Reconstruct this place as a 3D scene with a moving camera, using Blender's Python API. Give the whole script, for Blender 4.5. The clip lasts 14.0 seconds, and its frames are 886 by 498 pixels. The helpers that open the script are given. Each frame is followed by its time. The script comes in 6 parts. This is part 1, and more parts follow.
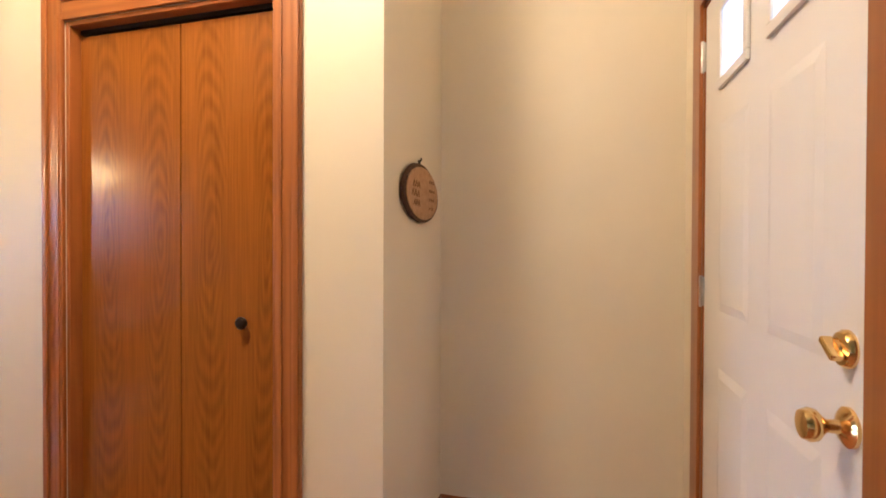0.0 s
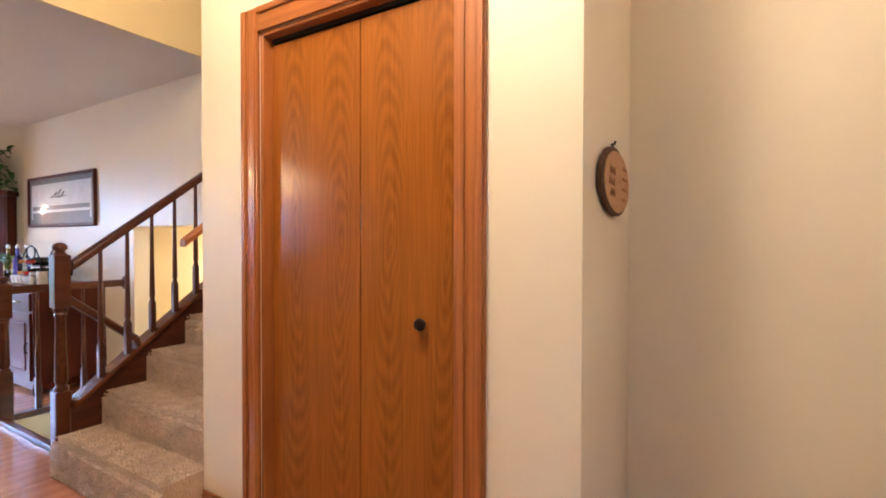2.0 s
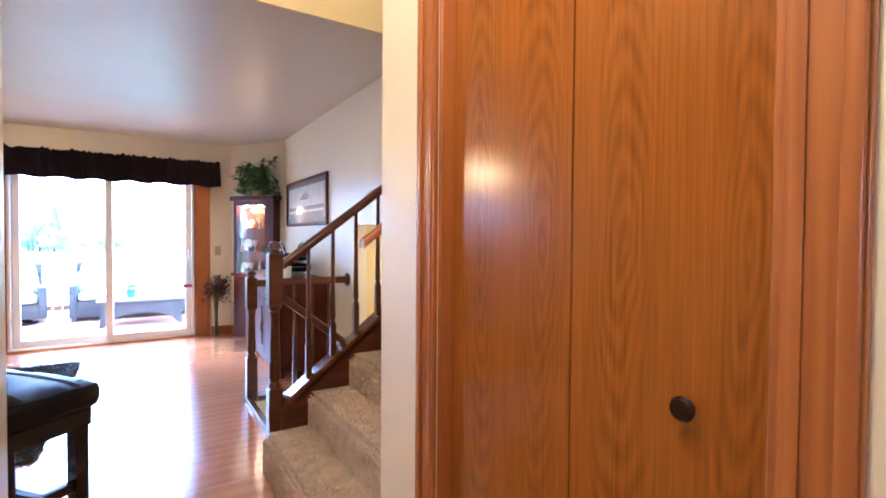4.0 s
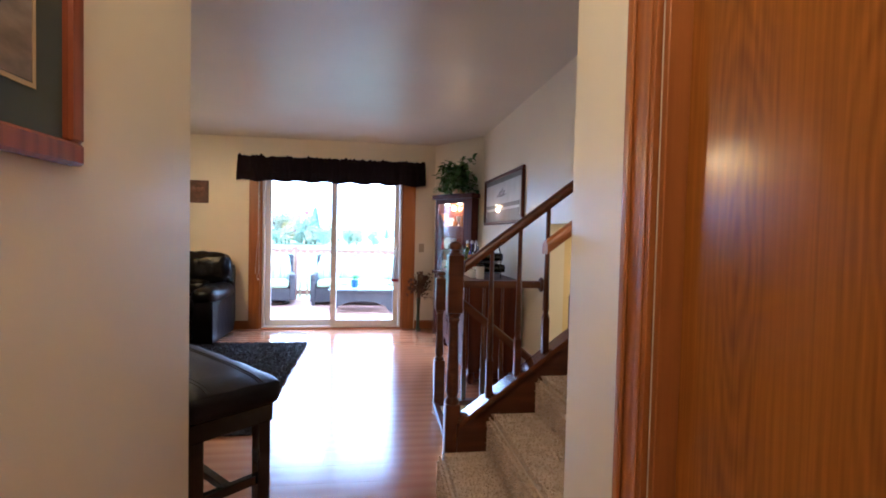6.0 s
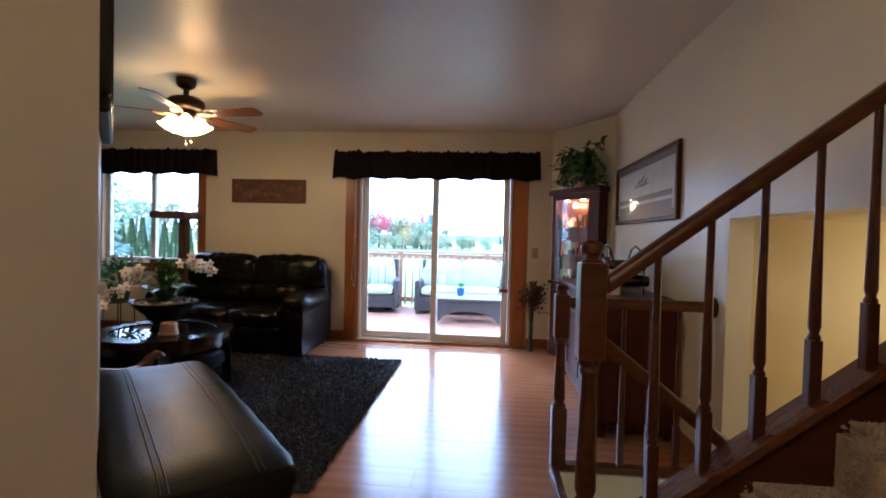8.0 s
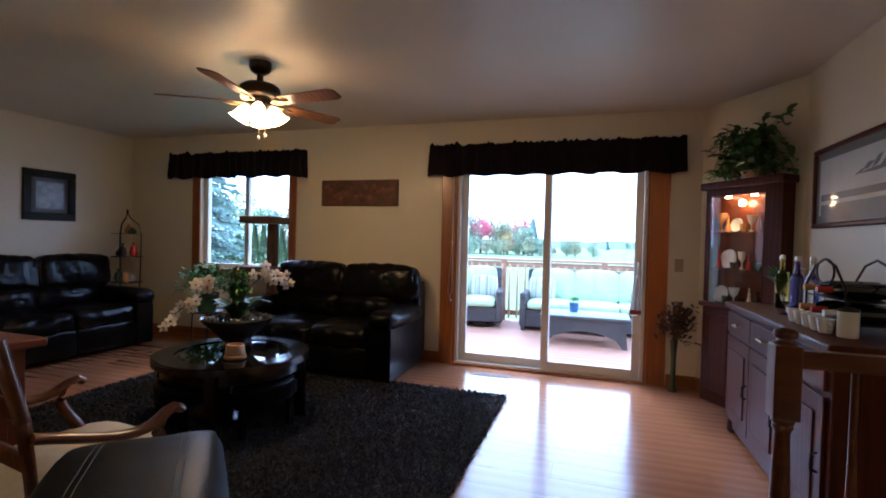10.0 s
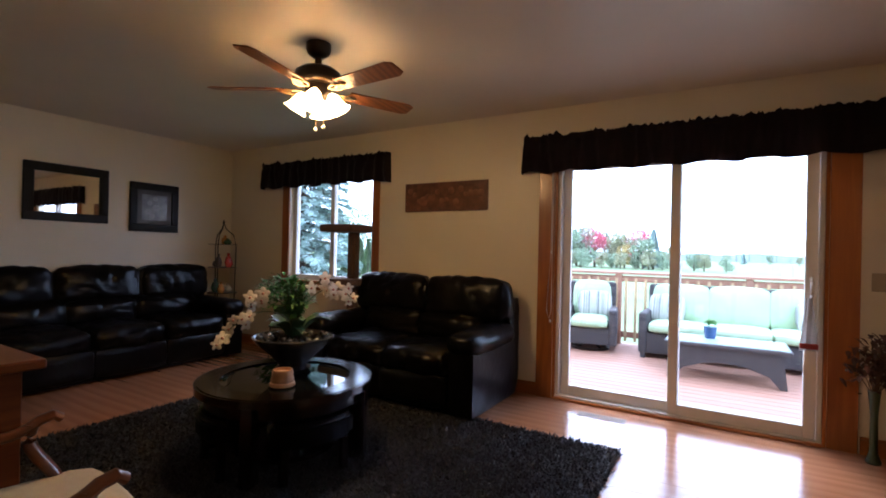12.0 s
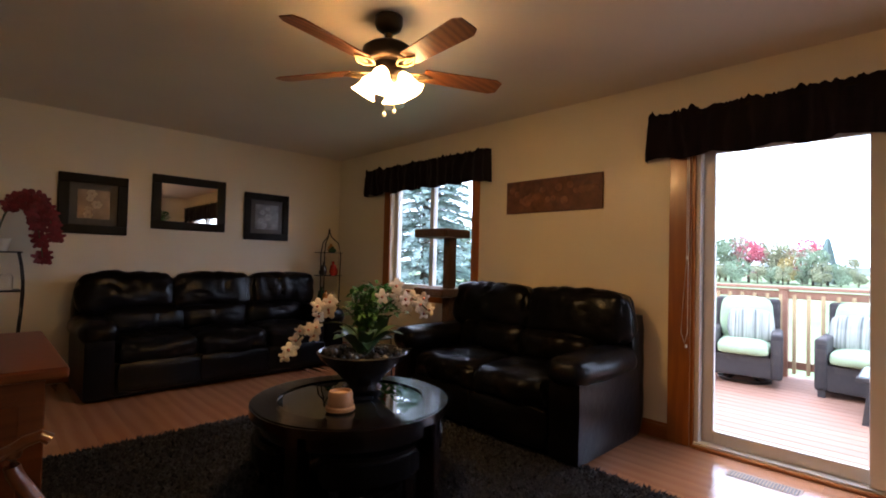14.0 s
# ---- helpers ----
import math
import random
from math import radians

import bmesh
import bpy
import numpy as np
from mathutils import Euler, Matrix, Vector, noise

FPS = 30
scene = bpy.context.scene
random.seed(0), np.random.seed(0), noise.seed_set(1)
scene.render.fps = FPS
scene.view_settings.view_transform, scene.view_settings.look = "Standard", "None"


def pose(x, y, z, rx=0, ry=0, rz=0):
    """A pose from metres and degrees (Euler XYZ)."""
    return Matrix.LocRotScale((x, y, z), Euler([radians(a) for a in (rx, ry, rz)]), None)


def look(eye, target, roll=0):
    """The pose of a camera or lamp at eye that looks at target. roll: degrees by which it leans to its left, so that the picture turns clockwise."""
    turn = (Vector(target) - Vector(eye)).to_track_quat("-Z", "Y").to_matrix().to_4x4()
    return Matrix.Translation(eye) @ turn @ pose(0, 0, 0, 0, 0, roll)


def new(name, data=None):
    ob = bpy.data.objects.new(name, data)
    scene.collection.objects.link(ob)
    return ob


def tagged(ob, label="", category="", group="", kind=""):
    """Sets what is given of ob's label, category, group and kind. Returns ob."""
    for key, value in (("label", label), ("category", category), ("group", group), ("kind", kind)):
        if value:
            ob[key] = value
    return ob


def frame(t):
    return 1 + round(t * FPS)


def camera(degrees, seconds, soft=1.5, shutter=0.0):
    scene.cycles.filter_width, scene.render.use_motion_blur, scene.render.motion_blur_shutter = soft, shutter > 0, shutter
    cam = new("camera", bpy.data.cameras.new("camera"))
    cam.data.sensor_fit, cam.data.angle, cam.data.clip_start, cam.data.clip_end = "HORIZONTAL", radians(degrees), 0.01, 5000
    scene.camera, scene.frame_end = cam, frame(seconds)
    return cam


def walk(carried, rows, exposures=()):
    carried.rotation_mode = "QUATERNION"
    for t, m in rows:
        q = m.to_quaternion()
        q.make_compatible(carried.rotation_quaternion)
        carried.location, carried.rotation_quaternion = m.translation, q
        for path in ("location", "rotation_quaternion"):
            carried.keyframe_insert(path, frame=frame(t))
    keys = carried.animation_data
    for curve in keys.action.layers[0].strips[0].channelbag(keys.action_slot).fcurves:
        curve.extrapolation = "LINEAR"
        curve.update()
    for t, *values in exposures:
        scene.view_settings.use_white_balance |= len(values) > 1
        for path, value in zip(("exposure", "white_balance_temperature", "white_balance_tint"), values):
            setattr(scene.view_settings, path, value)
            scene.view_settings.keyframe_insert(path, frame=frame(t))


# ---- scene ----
from mathutils.bvhtree import BVHTree

cam = camera(85.8, 14.0, soft=1.8)
PATH = [
    (0, (-0.447, 0.591, 1.272), (-0.967, 2.522, 1.252), 0.2),
    (0.5, (-0.447, 0.61, 1.302), (-1.098, 2.5, 1.251), 0.3),
    (1, (-0.549, 0.591, 1.288), (-1.276, 2.454, 1.249), 0.1),
    (1.5, (-0.614, 0.648, 1.275), (-1.498, 2.441, 1.25), -0.0),
    (2, (-0.682, 0.7, 1.269), (-1.714, 2.413, 1.239), 0.1),
    (2.5, (-0.782, 0.8, 1.273), (-1.962, 2.414, 1.23), -0.2),
    (3, (-0.884, 0.968, 1.289), (-2.252, 2.425, 1.235), -0.1),
    (5.5, (-1.399, 1.431, 1.284), (-3.344, 1.893, 1.241), 1.3),
    (6, (-1.499, 1.47, 1.297), (-3.477, 1.754, 1.234), 1.3),
    (6.5, (-1.718, 1.492, 1.284), (-3.708, 1.674, 1.213), 1.0),
    (7, (-1.955, 1.517, 1.285), (-3.952, 1.601, 1.213), 1.1),
    (7.5, (-2.176, 1.557, 1.282), (-4.174, 1.506, 1.215), 1.1),
    (8, (-2.394, 1.559, 1.259), (-4.384, 1.371, 1.21), 1.4),
    (8.5, (-2.632, 1.508, 1.272), (-4.611, 1.222, 1.231), 1.3),
    (9, (-2.848, 1.467, 1.293), (-4.81, 1.083, 1.247), 1.3),
    (11.5, (-3.787, 1.264, 1.237), (-5.562, 0.342, 1.235), 1.4),
    (12, (-3.958, 1.269, 1.239), (-5.677, 0.246, 1.246), 1.3),
    (12.5, (-4.115, 1.293, 1.23), (-5.743, 0.131, 1.254), 1.6),
    (13, (-4.253, 1.28, 1.217), (-5.785, -0.005, 1.254), 1.3),
    (13.5, (-4.41, 1.203, 1.213), (-5.863, -0.171, 1.255), 1.2),
    (14, (-4.53, 1.133, 1.193), (-5.924, -0.301, 1.241), 1.4),
]
EXPOSURES = [(0.0, 2.30, 4950, 16), (1.5, 2.36, 4950, 17), (3.2, 2.72, 4500, 15), (5.5, 1.68, 4550, 13), (6.5, 1.42, 4850, 14), (8.0, 0.78, 4950, 13), (9.0, 0.58, 4850, 13), (11.5, 0.44, 5400, 18), (14.0, 0.48, 6200, 21)]
walk(cam, [(t, look(eye, target, roll)) for t, eye, target, roll in PATH], EXPOSURES)


# ---- light ----
world = bpy.data.worlds.new("world")
scene.world = world
world.use_nodes = True
wn = world.node_tree.nodes
sky = wn.new("ShaderNodeTexSky")
sky.sky_type = "NISHITA"
sky.sun_disc = False
sky.sun_elevation, sky.sun_rotation = radians(38), radians(200)
sky.air_density, sky.dust_density = 1.0, 4.0
veil = wn.new("ShaderNodeMix")  # a bright even cloud cover over the clear sky
veil.data_type = "RGBA"
veil.inputs["Factor"].default_value = 0.85
veil.inputs["B"].default_value = (27.5, 33.5, 42.5, 1)
world.node_tree.links.new(sky.outputs[0], veil.inputs["A"])
world.node_tree.links.new(veil.outputs["Result"], wn["Background"].inputs[0])
wn["Background"].inputs[1].default_value = 0.15


def lamp(name, kind, m, energy, color, size=0.1, size_y=None):
    d = bpy.data.lights.new(name, kind)
    d.energy, d.color = energy, color
    if kind == "AREA":
        d.shape, d.size, d.size_y = "RECTANGLE", size, size_y or size
    elif kind == "SUN":
        d.angle = size
    else:
        d.shadow_soft_size = size
    o = new(name, d)
    o.matrix_world = m
    return o


lamp("sun", "SUN", look((-30, -12, 30), (0, 0, 0)), 1.2, (1.0, 0.96, 0.9), radians(14))
lamp("foyer_bulb", "POINT", pose(-1.58, 1.15, 3.0), 23, (1.0, 0.73, 0.41), 0.18)
# unseen fill lamp, added to brighten the yellow stairwell walls
lamp("stairwell_fill", "POINT", pose(-4.4, 3.6, 1.0), 4, (1.0, 0.8, 0.5), 0.1)
FAN = (-6.065, -0.905)
for a in range(4):
    lamp("fan_bulb", "POINT", pose(FAN[0] + 0.12 * math.cos(a * 1.57 + 0.6), FAN[1] + 0.12 * math.sin(a * 1.57 + 0.6), 2.10), 7.0, (1.0, 0.60, 0.22), 0.04)


# ---- materials ----
def nodes_of(name):
    m = bpy.data.materials.new(name)
    m.use_nodes = True
    return m, m.node_tree.nodes, m.node_tree.links, m.node_tree.nodes["Principled BSDF"]


def surface(name, c1, c2=None, rough=0.6, metal=0.0, scale=6.0, stretch=(1, 1, 1), bump=0.0, bump_scale=120.0, sheen=0.0, spec=0.5, vary=0.0, coat=0.0):
    """Two colours mixed by stretched noise, fine relief, and a variation from piece to piece."""
    m, n, l, p = nodes_of(name)
    c2 = c2 or tuple(v * 0.9 for v in c1)
    tc, mp = n.new("ShaderNodeTexCoord"), n.new("ShaderNodeMapping")
    mp.inputs["Scale"].default_value = stretch
    l.new(tc.outputs["Object"], mp.inputs[0])
    no = n.new("ShaderNodeTexNoise")
    no.inputs["Scale"].default_value, no.inputs["Detail"].default_value = scale, 6
    l.new(mp.outputs[0], no.inputs["Vector"])
    mix = n.new("ShaderNodeMix")
    mix.data_type = "RGBA"
    mix.inputs["A"].default_value, mix.inputs["B"].default_value = (*c1, 1), (*c2, 1)
    ramp = n.new("ShaderNodeMapRange")
    ramp.inputs["From Min"].default_value, ramp.inputs["From Max"].default_value = 0.3, 0.7
    l.new(no.outputs["Fac"], ramp.inputs["Value"])
    l.new(ramp.outputs[0], mix.inputs["Factor"])
    out = mix.outputs["Result"]
    if vary:
        info, hsv, mr = n.new("ShaderNodeObjectInfo"), n.new("ShaderNodeHueSaturation"), n.new("ShaderNodeMapRange")
        mr.inputs["To Min"].default_value, mr.inputs["To Max"].default_value = 1 - vary, 1 + vary
        l.new(info.outputs["Random"], mr.inputs["Value"])
        l.new(mr.outputs[0], hsv.inputs["Value"])
        l.new(out, hsv.inputs["Color"])
        out = hsv.outputs[0]
    l.new(out, p.inputs["Base Color"])
    p.inputs["Roughness"].default_value, p.inputs["Metallic"].default_value = rough, metal
    p.inputs["Specular IOR Level"].default_value = spec
    p.inputs["Sheen Weight"].default_value = sheen
    p.inputs["Coat Weight"].default_value = coat
    if bump:
        nb, b = n.new("ShaderNodeTexNoise"), n.new("ShaderNodeBump")
        nb.inputs["Scale"].default_value, nb.inputs["Detail"].default_value = bump_scale, 4
        l.new(mp.outputs[0], nb.inputs["Vector"])
        b.inputs["Strength"].default_value, b.inputs["Distance"].default_value = bump, 0.01
        l.new(nb.outputs["Fac"], b.inputs["Height"])
        l.new(b.outputs[0], p.inputs["Normal"])
    return m


def wood(name, c1, c2, rough=0.35, along="z", scale=9.0, vary=0.0, coat=0.2, figure=7.0, spec=0.5):
    """Long wavy grain along one axis over a fine pore streak."""
    m, n, l, p = nodes_of(name)
    tc, mp = n.new("ShaderNodeTexCoord"), n.new("ShaderNodeMapping")
    s = {"x": (0.09, 1, 1), "y": (1, 0.09, 1), "z": (1, 1, 0.09)}[along]
    mp.inputs["Scale"].default_value = s
    l.new(tc.outputs["Object"], mp.inputs[0])
    w = n.new("ShaderNodeTexWave")
    w.bands_direction = {"x": "Y", "y": "X", "z": "X"}[along]
    for k, v in (("Scale", scale), ("Distortion", figure), ("Detail", 3), ("Detail Scale", 1.6)):
        w.inputs[k].default_value = v
    l.new(mp.outputs[0], w.inputs["Vector"])
    mp2 = n.new("ShaderNodeMapping")
    mp2.inputs["Scale"].default_value = tuple(1 if v == 1 else 0.02 for v in s)
    l.new(tc.outputs["Object"], mp2.inputs[0])
    f = n.new("ShaderNodeTexNoise")
    f.inputs["Scale"].default_value, f.inputs["Detail"].default_value = 160, 3
    l.new(mp2.outputs[0], f.inputs["Vector"])
    add = n.new("ShaderNodeMath")
    add.operation = "MULTIPLY_ADD"
    add.inputs[1].default_value, add.inputs[2].default_value = 0.55, -0.05
    l.new(w.outputs["Fac"], add.inputs[0])
    add2 = n.new("ShaderNodeMath")
    add2.operation = "MULTIPLY_ADD"
    add2.inputs[1].default_value = 0.5
    l.new(f.outputs["Fac"], add2.inputs[0])
    l.new(add.outputs[0], add2.inputs[2])
    mix = n.new("ShaderNodeMix")
    mix.data_type = "RGBA"
    mix.inputs["A"].default_value, mix.inputs["B"].default_value = (*c1, 1), (*c2, 1)
    l.new(add2.outputs[0], mix.inputs["Factor"])
    out = mix.outputs["Result"]
    if vary:
        info, hsv, mr = n.new("ShaderNodeObjectInfo"), n.new("ShaderNodeHueSaturation"), n.new("ShaderNodeMapRange")
        mr.inputs["To Min"].default_value, mr.inputs["To Max"].default_value = 1 - vary, 1 + vary
        l.new(info.outputs["Random"], mr.inputs["Value"])
        l.new(mr.outputs[0], hsv.inputs["Value"])
        l.new(out, hsv.inputs["Color"])
        out = hsv.outputs[0]
    l.new(out, p.inputs["Base Color"])
    p.inputs["Roughness"].default_value, p.inputs["Coat Weight"].default_value = rough, coat
    p.inputs["Coat Roughness"].default_value, p.inputs["Specular IOR Level"].default_value = 0.15, spec
    b = n.new("ShaderNodeBump")
    b.inputs["Strength"].default_value, b.inputs["Distance"].default_value = 0.06, 0.002
    l.new(add2.outputs[0], b.inputs["Height"])
    l.new(b.outputs[0], p.inputs["Normal"])
    return m


def cathedral(name, c1, c2, rough):
    """Plain-sawn veneer: columns of nested arches over a fine pore streak."""
    m, n, l, p = nodes_of(name)
    tc, sep = n.new("ShaderNodeTexCoord"), n.new("ShaderNodeSeparateXYZ")
    l.new(tc.outputs["Object"], sep.inputs[0])
    no = n.new("ShaderNodeTexNoise")
    mp = n.new("ShaderNodeMapping")
    mp.inputs["Scale"].default_value = (1, 1, 0.25)
    l.new(tc.outputs["Object"], mp.inputs[0])
    l.new(mp.outputs[0], no.inputs["Vector"])
    no.inputs["Scale"].default_value, no.inputs["Detail"].default_value = 4.5, 3
    a = n.new("ShaderNodeMath")
    a.operation = "MULTIPLY_ADD"
    a.inputs[1].default_value = 0.16
    l.new(no.outputs["Fac"], a.inputs[0])
    l.new(sep.outputs["X"], a.inputs[2])
    pp = n.new("ShaderNodeMath")
    pp.operation = "PINGPONG"
    pp.inputs[1].default_value = 0.12
    l.new(a.outputs[0], pp.inputs[0])
    z = n.new("ShaderNodeMath")
    z.operation = "MULTIPLY_ADD"
    z.inputs[1].default_value, z.inputs[2].default_value = 0.15, -0.19
    l.new(sep.outputs["Z"], z.inputs[0])
    cb = n.new("ShaderNodeCombineXYZ")
    l.new(pp.outputs[0], cb.inputs["X"])
    l.new(z.outputs[0], cb.inputs["Z"])
    w = n.new("ShaderNodeTexWave")
    w.wave_type, w.rings_direction = "RINGS", "Y"
    w.inputs["Scale"].default_value, w.inputs["Distortion"].default_value, w.inputs["Detail"].default_value = 22, 2.0, 3
    l.new(cb.outputs[0], w.inputs["Vector"])
    mp2, f = n.new("ShaderNodeMapping"), n.new("ShaderNodeTexNoise")
    mp2.inputs["Scale"].default_value = (1, 1, 0.02)
    l.new(tc.outputs["Object"], mp2.inputs[0])
    l.new(mp2.outputs[0], f.inputs["Vector"])
    f.inputs["Scale"].default_value, f.inputs["Detail"].default_value = 190, 3
    s1, s2 = n.new("ShaderNodeMath"), n.new("ShaderNodeMath")
    s1.operation = s2.operation = "MULTIPLY_ADD"
    s1.inputs[1].default_value, s1.inputs[2].default_value = 0.20, 0.03
    fade, damp = n.new("ShaderNodeMapRange"), n.new("ShaderNodeMath")
    fade.inputs["From Min"].default_value, fade.inputs["From Max"].default_value = 0.08, 0.025
    fade.inputs["To Min"].default_value = 0.12
    damp.operation = "MULTIPLY"
    l.new(pp.outputs[0], fade.inputs["Value"])
    l.new(w.outputs["Fac"], damp.inputs[0])
    l.new(fade.outputs[0], damp.inputs[1])
    l.new(damp.outputs[0], s1.inputs[0])
    s2.inputs[1].default_value = 0.75
    l.new(f.outputs["Fac"], s2.inputs[0])
    l.new(s1.outputs[0], s2.inputs[2])
    mix = n.new("ShaderNodeMix")
    mix.data_type = "RGBA"
    mix.inputs["A"].default_value, mix.inputs["B"].default_value = (*c1, 1), (*c2, 1)
    l.new(s2.outputs[0], mix.inputs["Factor"])
    l.new(mix.outputs["Result"], p.inputs["Base Color"])
    p.inputs["Roughness"].default_value, p.inputs["Coat Weight"].default_value, p.inputs["Coat Roughness"].default_value = rough, 0.0, 0.16
    p.inputs["Specular IOR Level"].default_value = 0.3
    return m


def glass(name, tint=(1, 1, 1), rough=0.0):
    m, n, l, p = nodes_of(name)
    p.inputs["Base Color"].default_value, p.inputs["Roughness"].default_value = (*tint, 1), rough
    p.inputs["Transmission Weight"].default_value, p.inputs["IOR"].default_value = 1.0, 1.45
    return m


def glow(name, color, strength):
    m, n, l, p = nodes_of(name)
    p.inputs["Base Color"].default_value = (*color, 1)
    p.inputs["Emission Color"].default_value, p.inputs["Emission Strength"].default_value = (*color, 1), strength
    return m


PAINT = surface("cream_paint", (0.76, 0.68, 0.52), (0.73, 0.65, 0.49), 0.40, scale=2.0, bump=0.06, bump_scale=220)
YELLOW = surface("yellow_paint", (0.74, 0.58, 0.27), (0.70, 0.54, 0.25), 0.6, scale=2.0, bump=0.06, bump_scale=220)
# white ceiling: dimness and yellow fan light are put into this darker, warmer colour
CEILING = surface("ceiling_paint_lamp_tint", (0.65, 0.585, 0.475), (0.61, 0.545, 0.44), 0.42, scale=1.5, bump=0.05, bump_scale=150)
OAK = wood("stained_oak", (0.38, 0.130, 0.020), (0.24, 0.072, 0.011), 0.32)
OAK_X = wood("stained_oak_across", (0.38, 0.130, 0.020), (0.24, 0.072, 0.011), 0.32, "x")
OAK_Y = wood("stained_oak_along", (0.38, 0.130, 0.020), (0.24, 0.072, 0.011), 0.32, "y")
VENEER = cathedral("oak_veneer", (0.37, 0.124, 0.006), (0.11, 0.028, 0.001), 0.2)
RAILWOOD = wood("rail_oak", (0.105, 0.031, 0.009), (0.048, 0.013, 0.0038), 0.36, "y", coat=0.05, spec=0.3)
CAPWOOD = wood("glossy_cap_oak", (0.14, 0.042, 0.013), (0.07, 0.02, 0.006), 0.16, "y", coat=0.8)
PLANK = wood("laminate_plank", (0.46, 0.21, 0.105), (0.34, 0.142, 0.066), 0.2, "y", 3.0, 0.07, 0.45, 6.0)
CHERRY = wood("dark_cherry", (0.10, 0.020, 0.007), (0.04, 0.008, 0.003), 0.45, coat=0.0, spec=0.2)
HONEY = wood("honey_oak", (0.17, 0.048, 0.012), (0.08, 0.021, 0.005), 0.3, "x")
ESPRESSO = wood("espresso_wood", (0.008, 0.005, 0.004), (0.004, 0.0025, 0.002), 0.16, coat=0.0)
LEATHER = surface("black_leather", (0.0035, 0.003, 0.0035), (0.002, 0.0018, 0.002), 0.30, scale=4, bump=0.35, bump_scale=16, spec=0.15)
HIDE = surface("smooth_black_leather", (0.009, 0.008, 0.009), (0.006, 0.005, 0.006), 0.40, scale=4, bump=0.10, bump_scale=120, spec=0.13)
CARPET = surface("beige_carpet", (0.62, 0.47, 0.33), (0.46, 0.34, 0.23), 0.95, scale=13, bump=1.0, bump_scale=70, sheen=0.3)
RUG = surface("charcoal_shag", (0.015, 0.0155, 0.026), (0.003, 0.003, 0.006), 0.95, scale=30, bump=1.0, bump_scale=60, sheen=0.1)
MAROON = surface("maroon_cloth", (0.016, 0.004, 0.011), (0.009, 0.002, 0.007), 0.9, scale=10, stretch=(1, 4, 0.3), bump=0.4, bump_scale=80, sheen=0.08)
WHITEPAINT = surface("white_door_paint", (0.80, 0.76, 0.70), (0.77, 0.73, 0.67), 0.4, scale=3, bump=0.03)
VINYL = surface("white_vinyl", (0.74, 0.72, 0.68), (0.70, 0.68, 0.64), 0.4, scale=5)
BRASS = surface("brass", (0.83, 0.58, 0.22), (0.75, 0.50, 0.18), 0.16, 1.0)
STEEL = surface("brushed_steel", (0.6, 0.57, 0.52), (0.5, 0.47, 0.42), 0.3, 1.0)
BLACK = surface("black_metal", (0.02, 0.018, 0.016), (0.014, 0.012, 0.011), 0.4, 0.6)
BRONZE = surface("oil_bronze", (0.04, 0.026, 0.017), (0.022, 0.015, 0.01), 0.35, 0.8)
PANE = glass("window_glass")
MIRROR = surface("mirror_silver", (0.9, 0.9, 0.9), (0.88, 0.88, 0.88), 0.02, 1.0)
SHADEGLOW = glow("lit_shade_glass", (1.0, 0.78, 0.42), 8.5)
FRAMEBLK = surface("black_frame_wood", (0.009, 0.007, 0.006), (0.005, 0.004, 0.004), 0.5, scale=20, stretch=(1, 1, 0.2), bump=0.1, spec=0.2)
DARKDESK = wood("brown_desk_wood", (0.17, 0.042, 0.009), (0.085, 0.018, 0.004), 0.3, "x", coat=0.1, spec=0.3)


# ---- building tools ----
def box(bm, x0, x1, y0, y1, z0, z1, bev=0.0, seg=1, m=None):
    vs = bmesh.ops.create_cube(bm, size=1.0)["verts"]
    t = Matrix.Translation(((x0 + x1) / 2, (y0 + y1) / 2, (z0 + z1) / 2)) @ Matrix.Diagonal((x1 - x0, y1 - y0, z1 - z0, 1))
    bmesh.ops.transform(bm, matrix=(m @ t) if m else t, verts=vs)
    if bev:
        es = list({e for v in vs for e in v.link_edges})
        bmesh.ops.bevel(bm, geom=es, offset=bev, segments=seg, affect="EDGES", profile=0.5)
    return bm


def lathe(bm, profile, n=20, m=None):
    """Turned shape: rows of radius and height about the z axis."""
    rings = []
    for r, z in profile:
        rings.append([bm.verts.new((r * math.cos(2 * math.pi * i / n), r * math.sin(2 * math.pi * i / n), z)) for i in range(n)])
    for a, b in zip(rings, rings[1:]):
        for i in range(n):
            bm.faces.new((a[i], a[(i + 1) % n], b[(i + 1) % n], b[i]))
    bm.faces.new(rings[0][::-1]), bm.faces.new(rings[-1])
    if m:
        bmesh.ops.transform(bm, matrix=m, verts=[v for r in rings for v in r])
    return bm


def tube(bm, pts, r, n=8, flat=1.0):
    """A round bar swept along a line of points; r may be a list."""
    pts = [Vector(p) for p in pts]
    rings = []
    for i, p in enumerate(pts):
        d = (pts[min(i + 1, len(pts) - 1)] - pts[max(i - 1, 0)]).normalized()
        u = d.cross(Vector((0, 0, 1)))
        u = u.normalized() if u.length > 0.05 else Vector((1, 0, 0))
        w = d.cross(u)
        q = r[i] if isinstance(r, (list, tuple)) else r
        rings.append([bm.verts.new(p + u * q * math.cos(2 * math.pi * k / n) + w * q * flat * math.sin(2 * math.pi * k / n)) for k in range(n)])
    for a, b in zip(rings, rings[1:]):
        for i in range(n):
            bm.faces.new((a[i], a[(i + 1) % n], b[(i + 1) % n], b[i]))
    bm.faces.new(rings[0][::-1]), bm.faces.new(rings[-1])
    return bm


